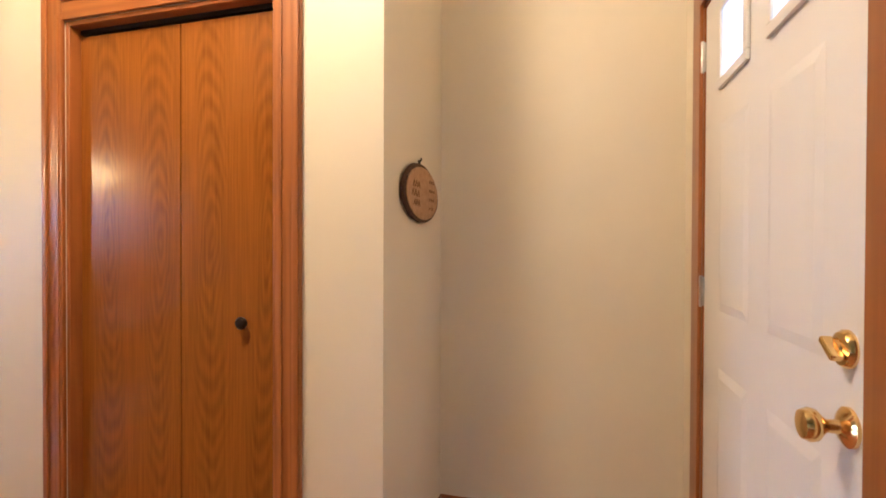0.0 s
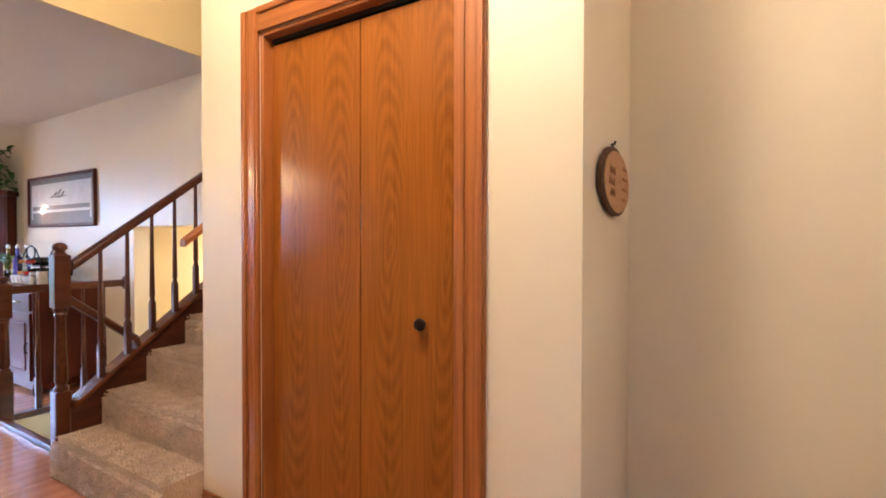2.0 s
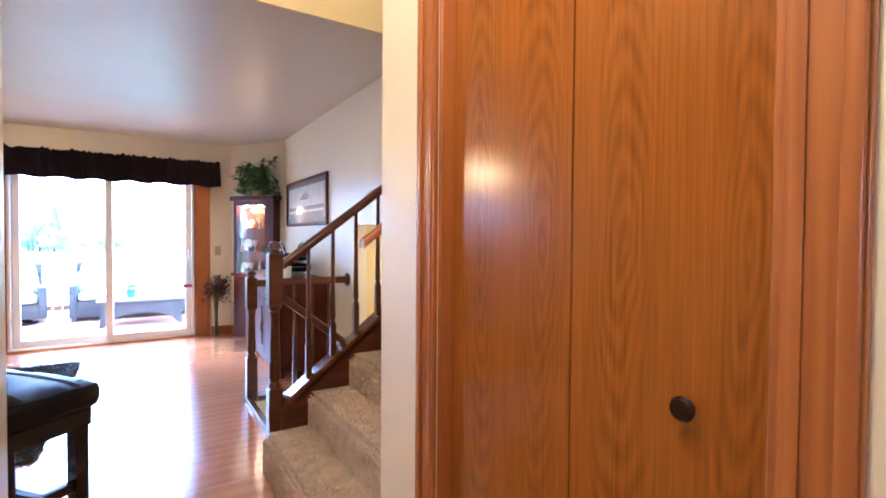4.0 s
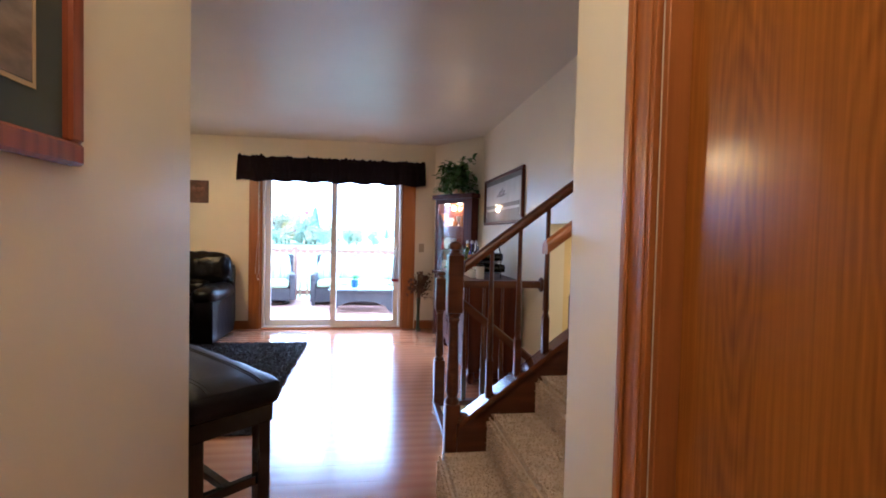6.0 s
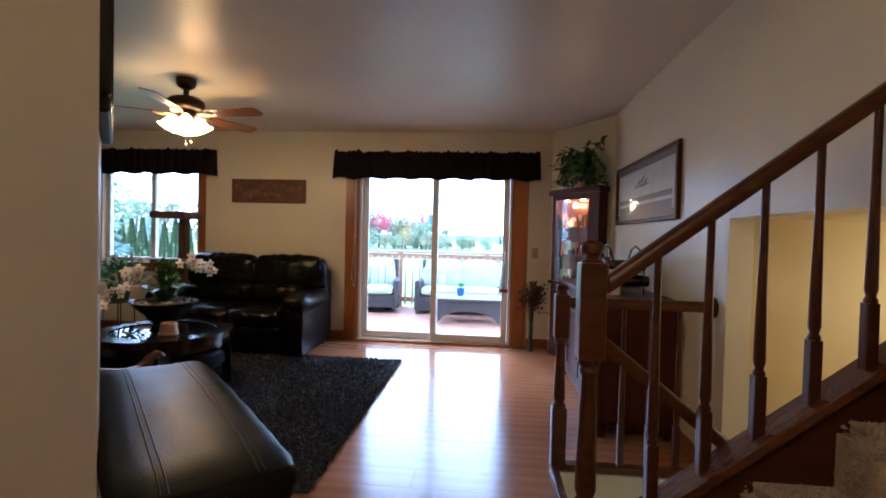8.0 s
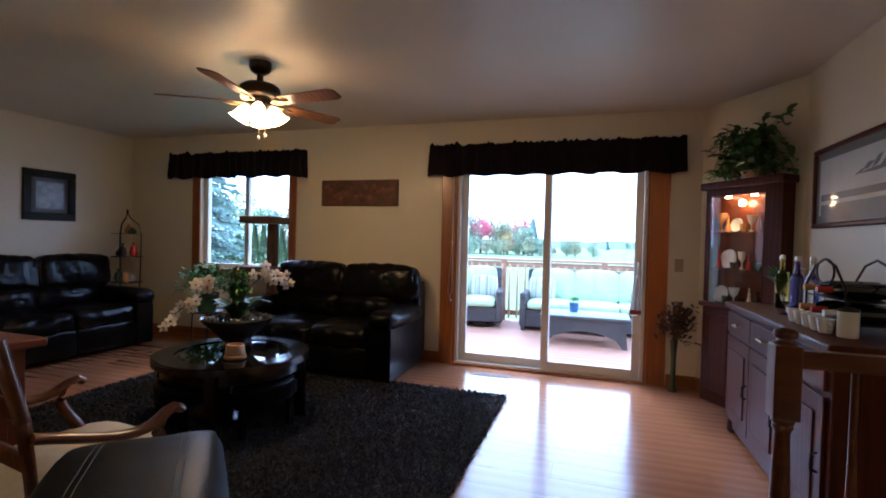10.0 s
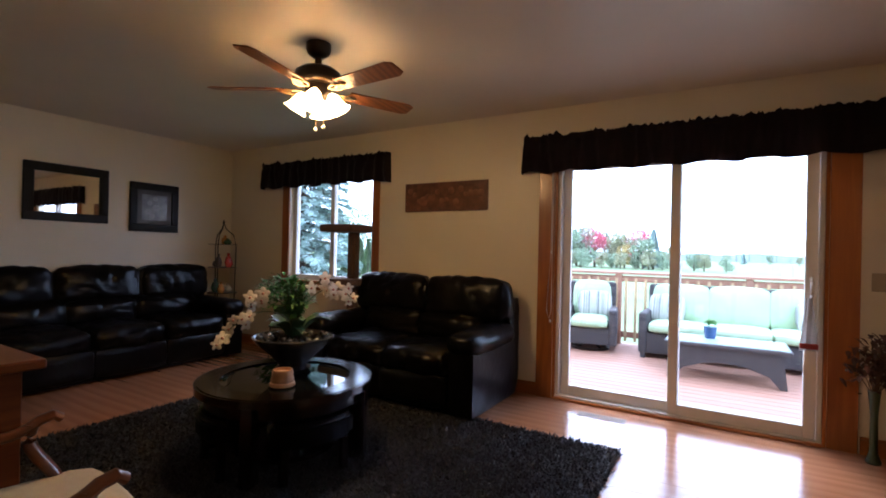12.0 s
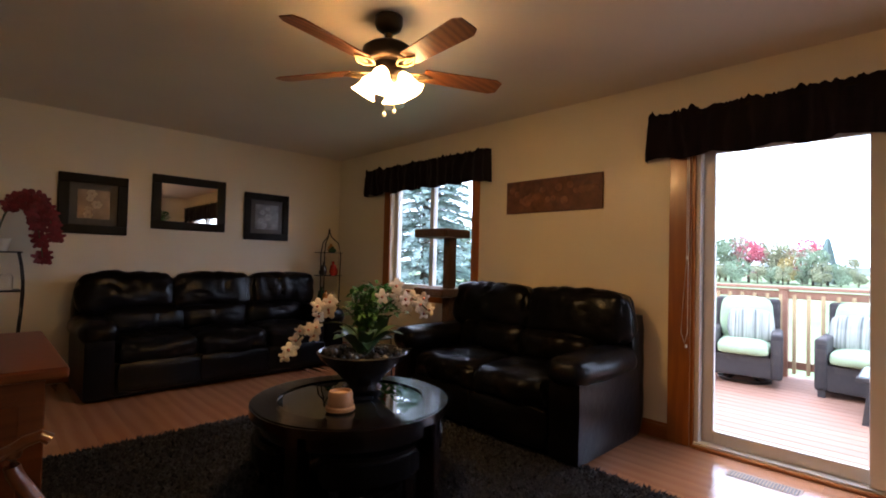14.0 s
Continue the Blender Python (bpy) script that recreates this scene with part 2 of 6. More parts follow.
def extrude_outline(bm, pts, m, depth):
    """A flat outline given in its own x and y, thickened along its z."""
    lo = [bm.verts.new(m @ Vector((x, y, 0))) for x, y in pts]
    hi = [bm.verts.new(m @ Vector((x, y, depth))) for x, y in pts]
    k = len(pts)
    bm.faces.new(lo[::-1]), bm.faces.new(hi)
    for i in range(k):
        bm.faces.new((lo[i], lo[(i + 1) % k], hi[(i + 1) % k], hi[i]))
    return bm


def cushion(bm, x0, x1, y0, y1, z0, z1, r=0.05, puff=0.02, m=None, cuts=6, wrinkle=0.0):
    """A soft block: rounded and swollen in the middle of its faces, with slight creases."""
    t = bmesh.new()
    box(t, x0, x1, y0, y1, z0, z1)
    bmesh.ops.subdivide_edges(t, edges=t.edges[:], cuts=cuts, use_grid_fill=True)
    c = Vector(((x0 + x1) / 2, (y0 + y1) / 2, (z0 + z1) / 2))
    h = Vector(((x1 - x0) / 2, (y1 - y0) / 2, (z1 - z0) / 2))
    for v in t.verts:
        d = v.co - c
        inner = Vector([max(-h[i] + min(r, h[i]), min(h[i] - min(r, h[i]), d[i])) for i in range(3)])
        off = d - inner
        if off.length > 1e-6:
            d = inner + off.normalized() * min(r, max(abs(o) for o in off) if off.length else 0)
        u = [d[i] / h[i] for i in range(3)]
        for i in range(3):
            j, k = (i + 1) % 3, (i + 2) % 3
            d[i] += math.copysign(puff, u[i]) * max(0, abs(u[i]) - 0.6) * 2.5 * max(0, 1 - u[j] ** 2) * max(0, 1 - u[k] ** 2)
        d += Vector((0, 0, 1)) * 0.006 * noise.noise(v.co * 9) + h.normalized() * 0.005 * noise.noise(v.co * 17)
        if wrinkle:
            q = (1 - abs(noise.noise(v.co * Vector((7, 7, 4)) + Vector((3.1, 1.7, 0.4)))) * 1.6)
            d *= 1 - wrinkle * max(0, q) ** 5 / max(0.08, d.length)
            d += Vector((noise.noise(v.co * 5), noise.noise(v.co * 5 + Vector((9, 0, 0))), noise.noise(v.co * 5 + Vector((0, 9, 0))))) * wrinkle * 0.9
        v.co = c + d
    if m:
        bmesh.ops.transform(t, matrix=m, verts=t.verts)
    me = bpy.data.meshes.new("tmp")
    t.to_mesh(me), t.free()
    bm.from_mesh(me)
    bpy.data.meshes.remove(me)
    return bm


def weigh_normals(me):
    """Corner normals weighted by face area, so that bevelled boards keep flat faces."""
    around = [[] for _ in me.vertices]
    for f in me.polygons:
        for v in f.vertices:
            around[v].append((f.normal.copy(), f.area))
    out, limit = [], math.cos(radians(42))
    for f in me.polygons:
        for v in f.vertices:
            acc = Vector((0, 0, 0))
            for nv, ar in around[v]:
                if nv.dot(f.normal) > limit:
                    acc += nv * ar
            out.append(acc.normalized() if acc.length > 1e-12 else f.normal.copy())
    me.normals_split_custom_set(out)


def mesh_of(name, bm, material, smooth=False):
    me = bpy.data.meshes.new(name)
    bmesh.ops.recalc_face_normals(bm, faces=bm.faces[:])
    bm.to_mesh(me), bm.free()
    me.materials.append(material)
    if smooth:
        me.polygons.foreach_set("use_smooth", [True] * len(me.polygons))
        me.set_sharp_from_angle(angle=radians(42))
        if len(me.polygons) < 1500:
            weigh_normals(me)
    return me


def part(name, bm, material, parent, label="", smooth=True):
    ob = new(name, mesh_of(name, bm, material, smooth))
    ob.parent = parent
    return tagged(ob, label)


def thing(name, m, label, category, group="", kind=""):
    ob = new(name)
    ob.empty_display_size = 0.1
    ob.matrix_world = m
    return tagged(ob, label, category, group, kind)


def solid(name, bm, material, label, category, kind="", group="", smooth=False, m=None):
    ob = new(name, mesh_of(name, bm, material, smooth))
    if m:
        ob.matrix_world = m
    return tagged(ob, label, category, group, kind)


def B(*a, **k):
    return box(bmesh.new(), *a, **k)


def wall(name, boxes, material, label):
    bm = bmesh.new()
    for b in boxes:
        box(bm, *b)
    return solid(name, bm, material, label, "wall", "structure")


def slab(name, p, q, thick, z0, z1, material, label):
    """A wall along a slanting line from p to q, thickened to the left of the line."""
    d = Vector((q[0] - p[0], q[1] - p[1], 0))
    nrm = Vector((-d.y, d.x, 0)).normalized() * thick
    bm = bmesh.new()
    pts = [(p[0], p[1]), (q[0], q[1]), (q[0] + nrm.x, q[1] + nrm.y), (p[0] + nrm.x, p[1] + nrm.y)]
    extrude_outline(bm, pts, Matrix.Translation((0, 0, z0)), z1 - z0)
    return solid(name, bm, material, label, "wall", "structure")


# ---- structure ----
CEIL, HIGH = 2.49, 3.5
wall("wall_west", [(-8.12, -7.96, -4.52, -3.27, -0.3, CEIL), (-8.12, -7.96, -3.27, -1.99, -0.3, 0.86), (-8.12, -7.96, -3.27, -1.99, 2.07, CEIL),
                   (-8.12, -7.96, -1.99, 0.0, -0.3, CEIL), (-8.12, -7.96, 0.0, 1.85, 2.07, CEIL), (-8.12, -7.96, 0.0, 1.85, -0.3, 0.0),
                   (-8.12, -7.96, 1.85, 2.3, -0.3, CEIL)], PAINT, "cream painted plaster wall with a sliding door and window")
slab("wall_corner", (-7.12, 2.80), (-7.97, 2.26), -0.12, 0, CEIL, PAINT, "cream painted slanting corner wall behind the china cabinet")
wall("wall_north", [(-7.2, -4.92, 2.765, 2.885, -1.6, CEIL), (-4.92, -3.88, 2.765, 2.885, 1.39, CEIL), (-3.88, -3.73, 2.765, 2.885, -1.6, CEIL)], PAINT,
     "cream painted wall with a stairwell opening")
wall("wall_header", [(-3.80, -3.68, -4.4, 4.7, CEIL + 0.104, HIGH), (-3.698, -3.68, -4.4, 2.76, CEIL - 0.004, CEIL + 0.104)], YELLOW, "yellow painted wall above the living room ceiling edge")
wall("wall_stairwell", [(-5.04, -4.92, 2.885, 4.7, -1.6, 1.39), (-3.88, -3.76, 2.885, 4.7, -1.6, 3.5), (-5.04, -3.76, 4.7, 4.82, -1.6, 3.5), (-4.92, -3.88, 2.885, 4.7, 1.39, 1.5)], YELLOW,
     "yellow painted walls of the basement stairwell")
wall("wall_south", [(-8.12, 0.14, -4.52, -4.40, -0.3, HIGH)], PAINT, "cream painted wall behind the long sofa")
wall("wall_living_east", [(-3.70, -3.58, -4.40, 0.42, 0, CEIL), (-3.68, -3.58, -4.40, 0.42, CEIL, HIGH)], PAINT, "cream painted inner wall of the living room")
slab("wall_angled", (-3.70, 0.42), (-3.17, 0.86), -0.10, 0, HIGH, PAINT, "cream painted angled wall with a light switch")
wall("wall_hall", [(-3.19, -1.30, 0.74, 0.86, 0, HIGH)], PAINT, "cream painted hall wall with a framed picture")
wall("wall_closet", [(-2.78, -2.37, 2.02, 2.14, 0, HIGH), (-1.42, -1.03, 2.02, 2.14, 0, HIGH), (-2.37, -1.42, 2.02, 2.14, 2.14, HIGH)], PAINT, "cream painted wall round the coat closet door")
wall("wall_closet_west", [(-2.78, -2.66, 2.14, 4.9, 0, HIGH)], PAINT, "cream painted wall between closet and stairs")
wall("wall_closet_east", [(-1.15, -1.03, 2.14, 2.84, 0, HIGH)], PAINT, "cream painted closet side wall in the entry alcove")
wall("wall_alcove", [(-1.03, 0.14, 2.722, 2.84, 0, HIGH)], PAINT, "cream painted wall beside the entry door")
wall("wall_entry", [(0.0, 0.14, 2.53, 2.722, 0, HIGH), (0.0, 0.14, 1.38, 2.53, 2.13, HIGH), (0.0, 0.14, -1.5, 1.38, 0, HIGH), (0.0, 0.14, -3.3, -1.5, 0, 0.7),
                    (0.0, 0.14, -3.3, -1.5, 2.1, HIGH), (0.0, 0.14, -4.4, -3.3, 0, HIGH)], PAINT, "cream painted entry wall")
wall("wall_stair_end", [(-3.76, -2.66, 4.9, 5.02, 0, HIGH)], PAINT, "cream painted wall at the stair landing")
wall("wall_closet_back", [(-2.66, -1.15, 2.84, 2.96, 0, HIGH)], PAINT, "plain closet back wall")
solid("ceiling", B(-8.12, -3.70, -4.52, 2.885, CEIL, CEIL + 0.1), CEILING, "white painted living room ceiling with a soft sheen, lamp warmth put into its colour", "ceiling", "structure")
solid("ceiling_hall", B(-3.80, 0.14, -4.52, 5.02, HIGH, HIGH + 0.1), CEILING, "white painted high hall ceiling in the same lamp-warmed colour", "ceiling", "structure")
solid("floor", (lambda bm: [box(bm, *b) for b in [(-8.1, -5.08, -4.4, 2.8, -0.12, -0.006), (-5.08, -3.88, -4.4, 1.93, -0.12, -0.006), (-3.88, 0.0, -4.4, 2.8, -0.12, -0.006)]] and bm)(bmesh.new()),
      PLANK, "warm glossy laminate plank floor", "floor", "structure")

# ---- closet and entry ----


def frame_rect(bm, w, h, bar, depth, m, bev=0.004):
    """Four mitred-looking bars round a rectangle in the local x and z, facing local -y."""
    for b in [(-w / 2, w / 2, 0, depth, h / 2 - bar, h / 2), (-w / 2, w / 2, 0, depth, -h / 2, -h / 2 + bar),
              (-w / 2, -w / 2 + bar, 0, depth, -h / 2 + bar, h / 2 - bar), (w / 2 - bar, w / 2, 0, depth, -h / 2 + bar, h / 2 - bar)]:
        box(bm, *b, bev=bev, m=m)
    return bm


closet = thing("door_1", pose(-1.895, 2.02, 0), "closed honey oak bifold closet door in an oak casing", "door", kind="structure")
CW = 0.10
for sx in (-1, 1):
    x = sx * 0.475
    bm = bmesh.new()
    x0, x1 = sorted((x, x + sx * CW))
    box(bm, x0, x1, -0.016, 0.0, 0, 2.14 + CW, 0.004, 2)
    a, b = sorted((x + sx * (CW - 0.03), x + sx * (CW - 0.004)))
    box(bm, a, b, -0.026, -0.016, 0, 2.14 + CW - 0.004, 0.005, 2)
    a, b = sorted((x + sx * 0.012, x + sx * 0.03))
    box(bm, a, b, -0.021, -0.016, 0, 2.14 + 0.02, 0.0025, 2)
    part("casing", bm, OAK, closet)
    a, b = sorted((x, x - sx * 0.018))
    part("jamb", B(a, b, 0.0, 0.118, 0, 2.14, bev=0.002), OAK, closet)
bm = bmesh.new()
box(bm, -0.475, 0.475, -0.016, 0.0, 2.14, 2.14 + CW, 0.004, 2)
box(bm, -0.475, 0.475, -0.026, -0.016, 2.14 + CW - 0.03, 2.14 + CW - 0.004, 0.005, 2)
part("head_casing", bm, OAK_X, closet)
part("head_jamb", B(-0.457, 0.457, 0.0, 0.118, 2.122, 2.14, bev=0.002), OAK_X, closet)
part("track", B(-0.455, 0.455, 0.045, 0.075, 2.105, 2.122), BLACK, closet, "dark metal bifold track")
for x0, x1 in ((-0.455, 0.0275), (0.0325, 0.455)):
    leaf = part("leaf", B(x0, x1, 0.045, 0.080, 0.012, 2.095, bev=0.003, seg=2), VENEER, closet)
    if x0 > 0:
        part("knob", lathe(bmesh.new(), [(0.006, 0), (0.007, 0.008), (0.012, 0.014), (0.021, 0.02), (0.023, 0.028), (0.018, 0.036), (0.004, 0.039)], 20,
                           pose(0.315, 0.045, 0.988, 90)), BRONZE, leaf, "dark bronze knob")

entry = thing("door_2", pose(0.004, 1.955, 0), "closed white panelled entry door with small top lights", "door", kind="structure")
# the slab lies along local y, its room face towards -x
DW, DH = 0.49, 2.10
part("slab", B(0.0, 0.045, -DW, DW, 0.01, DH, bev=0.002), WHITEPAINT, entry)


def raised_panel(y0, y1, z0, z1):
    """A shallow field with broad sloping edges, standing just proud of the slab."""
    bm = bmesh.new()
    lo = [bm.verts.new((-0.0004, y, z)) for y, z in ((y0, z0), (y1, z0), (y1, z1), (y0, z1))]
    k = 0.028
    hi = [bm.verts.new((-0.0055, y, z)) for y, z in ((y0 + k, z0 + k), (y1 - k, z0 + k), (y1 - k, z1 - k), (y0 + k, z1 - k))]
    for i in range(4):
        bm.faces.new((lo[i], lo[(i + 1) % 4], hi[(i + 1) % 4], hi[i]))
    bm.faces.new(hi)
    part("raised_panel", bm, WHITEPAINT, entry, smooth=False)


for y0, y1 in ((-0.33, -0.07), (0.055, 0.315)):
    raised_panel(y0, y1, 0.14, 0.885)
    raised_panel(y0, y1, 1.065, 1.65)
    lite = bmesh.new()
    for b in [(y0, y1, 2.0, 2.03), (y0, y1, 1.76, 1.79), (y0, y0 + 0.03, 1.79, 2.0), (y1 - 0.03, y1, 1.79, 2.0)]:
        box(lite, -0.012, -0.0005, *b, bev=0.004, seg=2)
    lt = part("light_frame", lite, WHITEPAINT, entry)
    # the pane itself emits a weak blue glow that replaces daylight from outside
    part("pane", B(-0.004, -0.0008, y0 + 0.03, y1 - 0.03, 1.79, 2.0), glow("pane_daylight_glow", (0.62, 0.78, 1.0), 0.17), lt, "frosted glass pane that glows in place of daylight")
for z in (0.30, 1.11, 1.93):
    hg = part("hinge", B(-0.006, 0.002, DW - 0.004, DW + 0.028, z - 0.05, z + 0.05, bev=0.001), STEEL, entry, "steel butt hinge")
    part("pin", lathe(bmesh.new(), [(0.006, -0.055), (0.007, -0.05), (0.007, 0.05), (0.006, 0.055)], 10, pose(-0.010, DW + 0.006, z)), STEEL, hg)
MX = pose(0, 0, 0, 0, -90, 0)
part("deadbolt", lathe(bmesh.new(), [(0.033, 0), (0.033, 0.006), (0.028, 0.013), (0.014, 0.016), (0.012, 0.02)], 24, pose(0, -0.415, 1.098) @ MX), BRASS, entry, "polished brass deadbolt")
part("thumb_turn", B(-0.036, -0.014, -0.025, 0.025, -0.007, 0.007, bev=0.005, seg=2, m=pose(0, -0.415, 1.098, 35)), BRASS, entry, "brass thumb turn")
part("door_knob", lathe(bmesh.new(), [(0.034, 0), (0.034, 0.006), (0.026, 0.012), (0.012, 0.018), (0.011, 0.034), (0.018, 0.042), (0.027, 0.05), (0.029, 0.06), (0.024, 0.071), (0.01, 0.076)], 24,
                       pose(0, -0.422, 0.968) @ MX), BRASS, entry, "polished brass round knob")
for y0, y1, nm in ((DW + 0.004, DW + 0.10, "casing"), (-DW - 0.10, -DW - 0.004, "casing")):
    part(nm, B(-0.020, -0.006, y0, y1, 0, DH + 0.1, bev=0.004, seg=2), OAK, entry, "stained oak casing")
part("head_casing", B(-0.020, -0.006, -DW - 0.004, DW + 0.004, DH + 0.01, DH + 0.1, bev=0.004, seg=2), OAK_Y, entry, "stained oak casing")
for y0, y1 in ((DW + 0.004, DW + 0.085), (-DW - 0.085, -DW - 0.004)):
    part("jamb", B(-0.0055, 0.126, y0, y1, 0, DH + 0.012), OAK, entry, "stained oak jamb")
part("head_jamb", B(-0.0055, 0.126, -DW - 0.004, DW + 0.004, DH + 0.004, DH + 0.025), OAK_Y, entry, "stained oak jamb")


def baseboard(name, p, q, side):
    """A stained board with a stepped top along the foot of a wall; side: the way it stands out."""
    d = Vector((q[0] - p[0], q[1] - p[1], 0))
    m = Matrix.Translation((p[0], p[1], 0)) @ Matrix.Rotation(math.atan2(d.y, d.x), 4, "Z")
    bm = bmesh.new()
    s = side
    y0, y1 = sorted((0.0, 0.013 * s))
    box(bm, 0, d.length, y0, y1, 0, 0.092, 0.002)
    y0, y1 = sorted((0.0, 0.008 * s))
    box(bm, 0, d.length, y0, y1, 0.092, 0.112, 0.003)
    return solid(name, bm, OAK_X, "stained oak baseboard", "baseboard", "structure", m=m)


baseboard("baseboard_alcove", (-1.03, 2.722), (0.0, 2.722), -1)
baseboard("baseboard_closet_1", (-2.78, 2.02), (-2.48, 2.02), -1)
baseboard("baseboard_closet_2", (-1.31, 2.02), (-1.03, 2.02), -1)
baseboard("baseboard_return", (-1.03, 2.02), (-1.03, 2.722), -1)
baseboard("baseboard_hall", (-3.17, 0.86), (-1.3, 0.86), 1)
baseboard("baseboard_west_1", (-7.96, -4.4), (-7.96, -0.14), -1)
baseboard("baseboard_west_2", (-7.96, 2.02), (-7.96, 2.26), -1)
baseboard("baseboard_north", (-7.12, 2.765), (-5.04, 2.765), -1)
baseboard("baseboard_corner", (-7.96, 2.266), (-7.13, 2.793), -1)
baseboard("baseboard_south", (-7.96, -4.4), (-3.7, -4.4), 1)

plaque = thing("wood_slice_plaque", pose(-1.029, 2.372, 1.468, 0, 0, 90), "oval wood slice plaque with burnt lettering, hung from a nail", "plaque")
SLICE = surface("sawn_slice", (0.50, 0.30, 0.14), (0.36, 0.19, 0.08), 0.7, scale=40, bump=0.2, bump_scale=60)
BARK = surface("bark", (0.10, 0.045, 0.02), (0.05, 0.022, 0.01), 0.9, scale=40, bump=1.0, bump_scale=40)
BURNT = surface("burnt_mark", (0.24, 0.115, 0.05), (0.17, 0.08, 0.035), 0.8, scale=20)
OVAL = Matrix.Diagonal((1.95, 1, 1, 1))
bm = lathe(bmesh.new(), [(0.106, 0), (0.113, 0.005), (0.112, 0.017), (0.106, 0.020)], 64, pose(0, -0.001, 0, 90))
for v in bm.verts:
    v.co *= 1 + 0.05 * noise.noise(v.co * 22)
bmesh.ops.transform(bm, matrix=OVAL, verts=bm.verts)
part("bark_rim", bm, BARK, plaque, "dark rough bark rim")
bm = lathe(bmesh.new(), [(0.101, 0), (0.101, 0.0225)], 64, pose(0, -0.001, 0, 90))
bmesh.ops.transform(bm, matrix=OVAL, verts=bm.verts)
part("face", bm, SLICE, plaque)
for x, z, w in [(-0.09, 0.03, 0.07), (-0.10, -0.005, 0.08), (-0.085, -0.04, 0.06)]:
    for q in range(3):
        part("faint_stroke", tube(bmesh.new(), [(x + (q - 1) * w * 0.4 - 0.012, -0.0238, z - 0.012), (x + (q - 1) * w * 0.4, -0.0238, z + 0.012), (x + (q - 1) * w * 0.4 + 0.012, -0.0238, z - 0.012)], 0.0022, 5), BURNT, plaque)
for k in range(4):
    z, w = 0.056 - k * 0.036, 0.085 - 0.010 * abs(k - 1)
    for q in range(3):
        x0 = 0.075 + q * w / 3
        part("letter_bar", B(x0, x0 + w / 3 - 0.012, -0.0248, -0.0232, z - 0.006, z + 0.006, bev=0.001), BURNT, plaque, "burnt letter strokes")
part("nail", tube(bmesh.new(), [(0, 0.0, 0.128), (0, -0.012, 0.131), (0, -0.014, 0.140)], 0.004), BLACK, plaque, "dark iron hanging nail")
part("hanger", B(-0.008, 0.008, -0.008, -0.004, 0.105, 0.132), BRONZE, plaque)

# ---- stairs ----
RISE, RUN, Y0, SX0, SX1 = 0.19, 0.25, 1.80, -3.86, -2.785
up = thing("staircase", pose(0, 0, 0), "beige carpeted stairs rising between oak stringers", "stairs", kind="structure")
for k in range(1, 10):
    y = Y0 + RUN * (k - 1)
    t = bmesh.new()
    z1 = RISE * k + 0.01
    y1 = y + RUN + 0.03 if k < 9 else 4.9
    box(t, SX0 + 0.035, SX1, y, y1, RISE * (k - 1) if k > 1 else 0, z1)
    front = [e for e in t.edges if all(abs(v.co.y - y) < 1e-5 and abs(v.co.z - z1) < 1e-5 for v in e.verts)]
    bmesh.ops.bevel(t, geom=front, offset=0.035, segments=4, affect="EDGES")
    part("carpeted_step", t, CARPET, up)
SL = RISE / RUN
rs = np.random.RandomState(9)
for k in range(1, 6):
    y, z = Y0 + RUN * (k - 1), RISE * k + 0.01
    vs, fs = [], []
    for q in range(7000):
        x, t_ = rs.uniform(SX0 + 0.04, SX1 - 0.005), rs.uniform(-0.19, 0.25)
        a, L, w = rs.uniform(0, 6.28), rs.uniform(0.006, 0.013), rs.uniform(0.003, 0.005)
        p = Vector((x, y + t_ + 0.008, z - 0.002)) if t_ > 0.012 else Vector((x, y + (0.012 if t_ > -0.015 else 0.002), z - 0.012 + min(0, t_)))
        n_ = Vector((0, 0, 1)) if t_ > 0.012 else Vector((0, -1, 0.3))
        s_ = Vector((math.cos(a), math.sin(a) * (1 if t_ > 0.012 else 0.2), 0 if t_ > 0.012 else math.sin(a)))
        i = len(vs)
        vs += [tuple(p - s_ * w), tuple(p + s_ * w), tuple(p + n_ * L + s_ * rs.uniform(-0.008, 0.008))]
        fs.append((i, i + 1, i + 2))
    me = bpy.data.meshes.new("carpet_pile")
    me.from_pydata(vs, [], fs)
    me.materials.append(CARPET)
    o = new("carpet_pile", me)
    o.parent = up
    tagged(o, kind="stuff")
bm = bmesh.new()
# closed outer stringer with a cap that carries the balusters
ya, yb = 1.90, 2.762


def on_slope(y, base):
    return base + (y - 1.90) * SL


def sloped(bm, x0, x1, ya, yb, za, zb, h):
    vs = [bm.verts.new(c) for c in [(x0, ya, za), (x1, ya, za), (x1, yb, zb), (x0, yb, zb), (x0, ya, za + h), (x1, ya, za + h), (x1, yb, zb + h), (x0, yb, zb + h)]]
    for f in ((0, 1, 2, 3), (4, 7, 6, 5), (0, 4, 5, 1), (1, 5, 6, 2), (2, 6, 7, 3), (3, 7, 4, 0)):
        bm.faces.new([vs[i] for i in f])
    return bm


part("stringer", sloped(bmesh.new(), -3.875, -3.83, 1.90, 2.762, 0.02, 0.02 + 0.862 * SL, 0.31), RAILWOOD, up, "dark oak stringer")
part("stringer_cap", sloped(bmesh.new(), -3.905, -3.80, 1.905, 2.762, 0.332, 0.332 + 0.857 * SL, 0.03), CAPWOOD, up, "glossy oak stringer cap")
part("wall_skirt", sloped(bmesh.new(), -3.762, -3.745, 2.89, 4.05, 0.22 + 1.09 * SL, 0.22 + 2.25 * SL, 0.30), RAILWOOD, up, "oak skirt board")


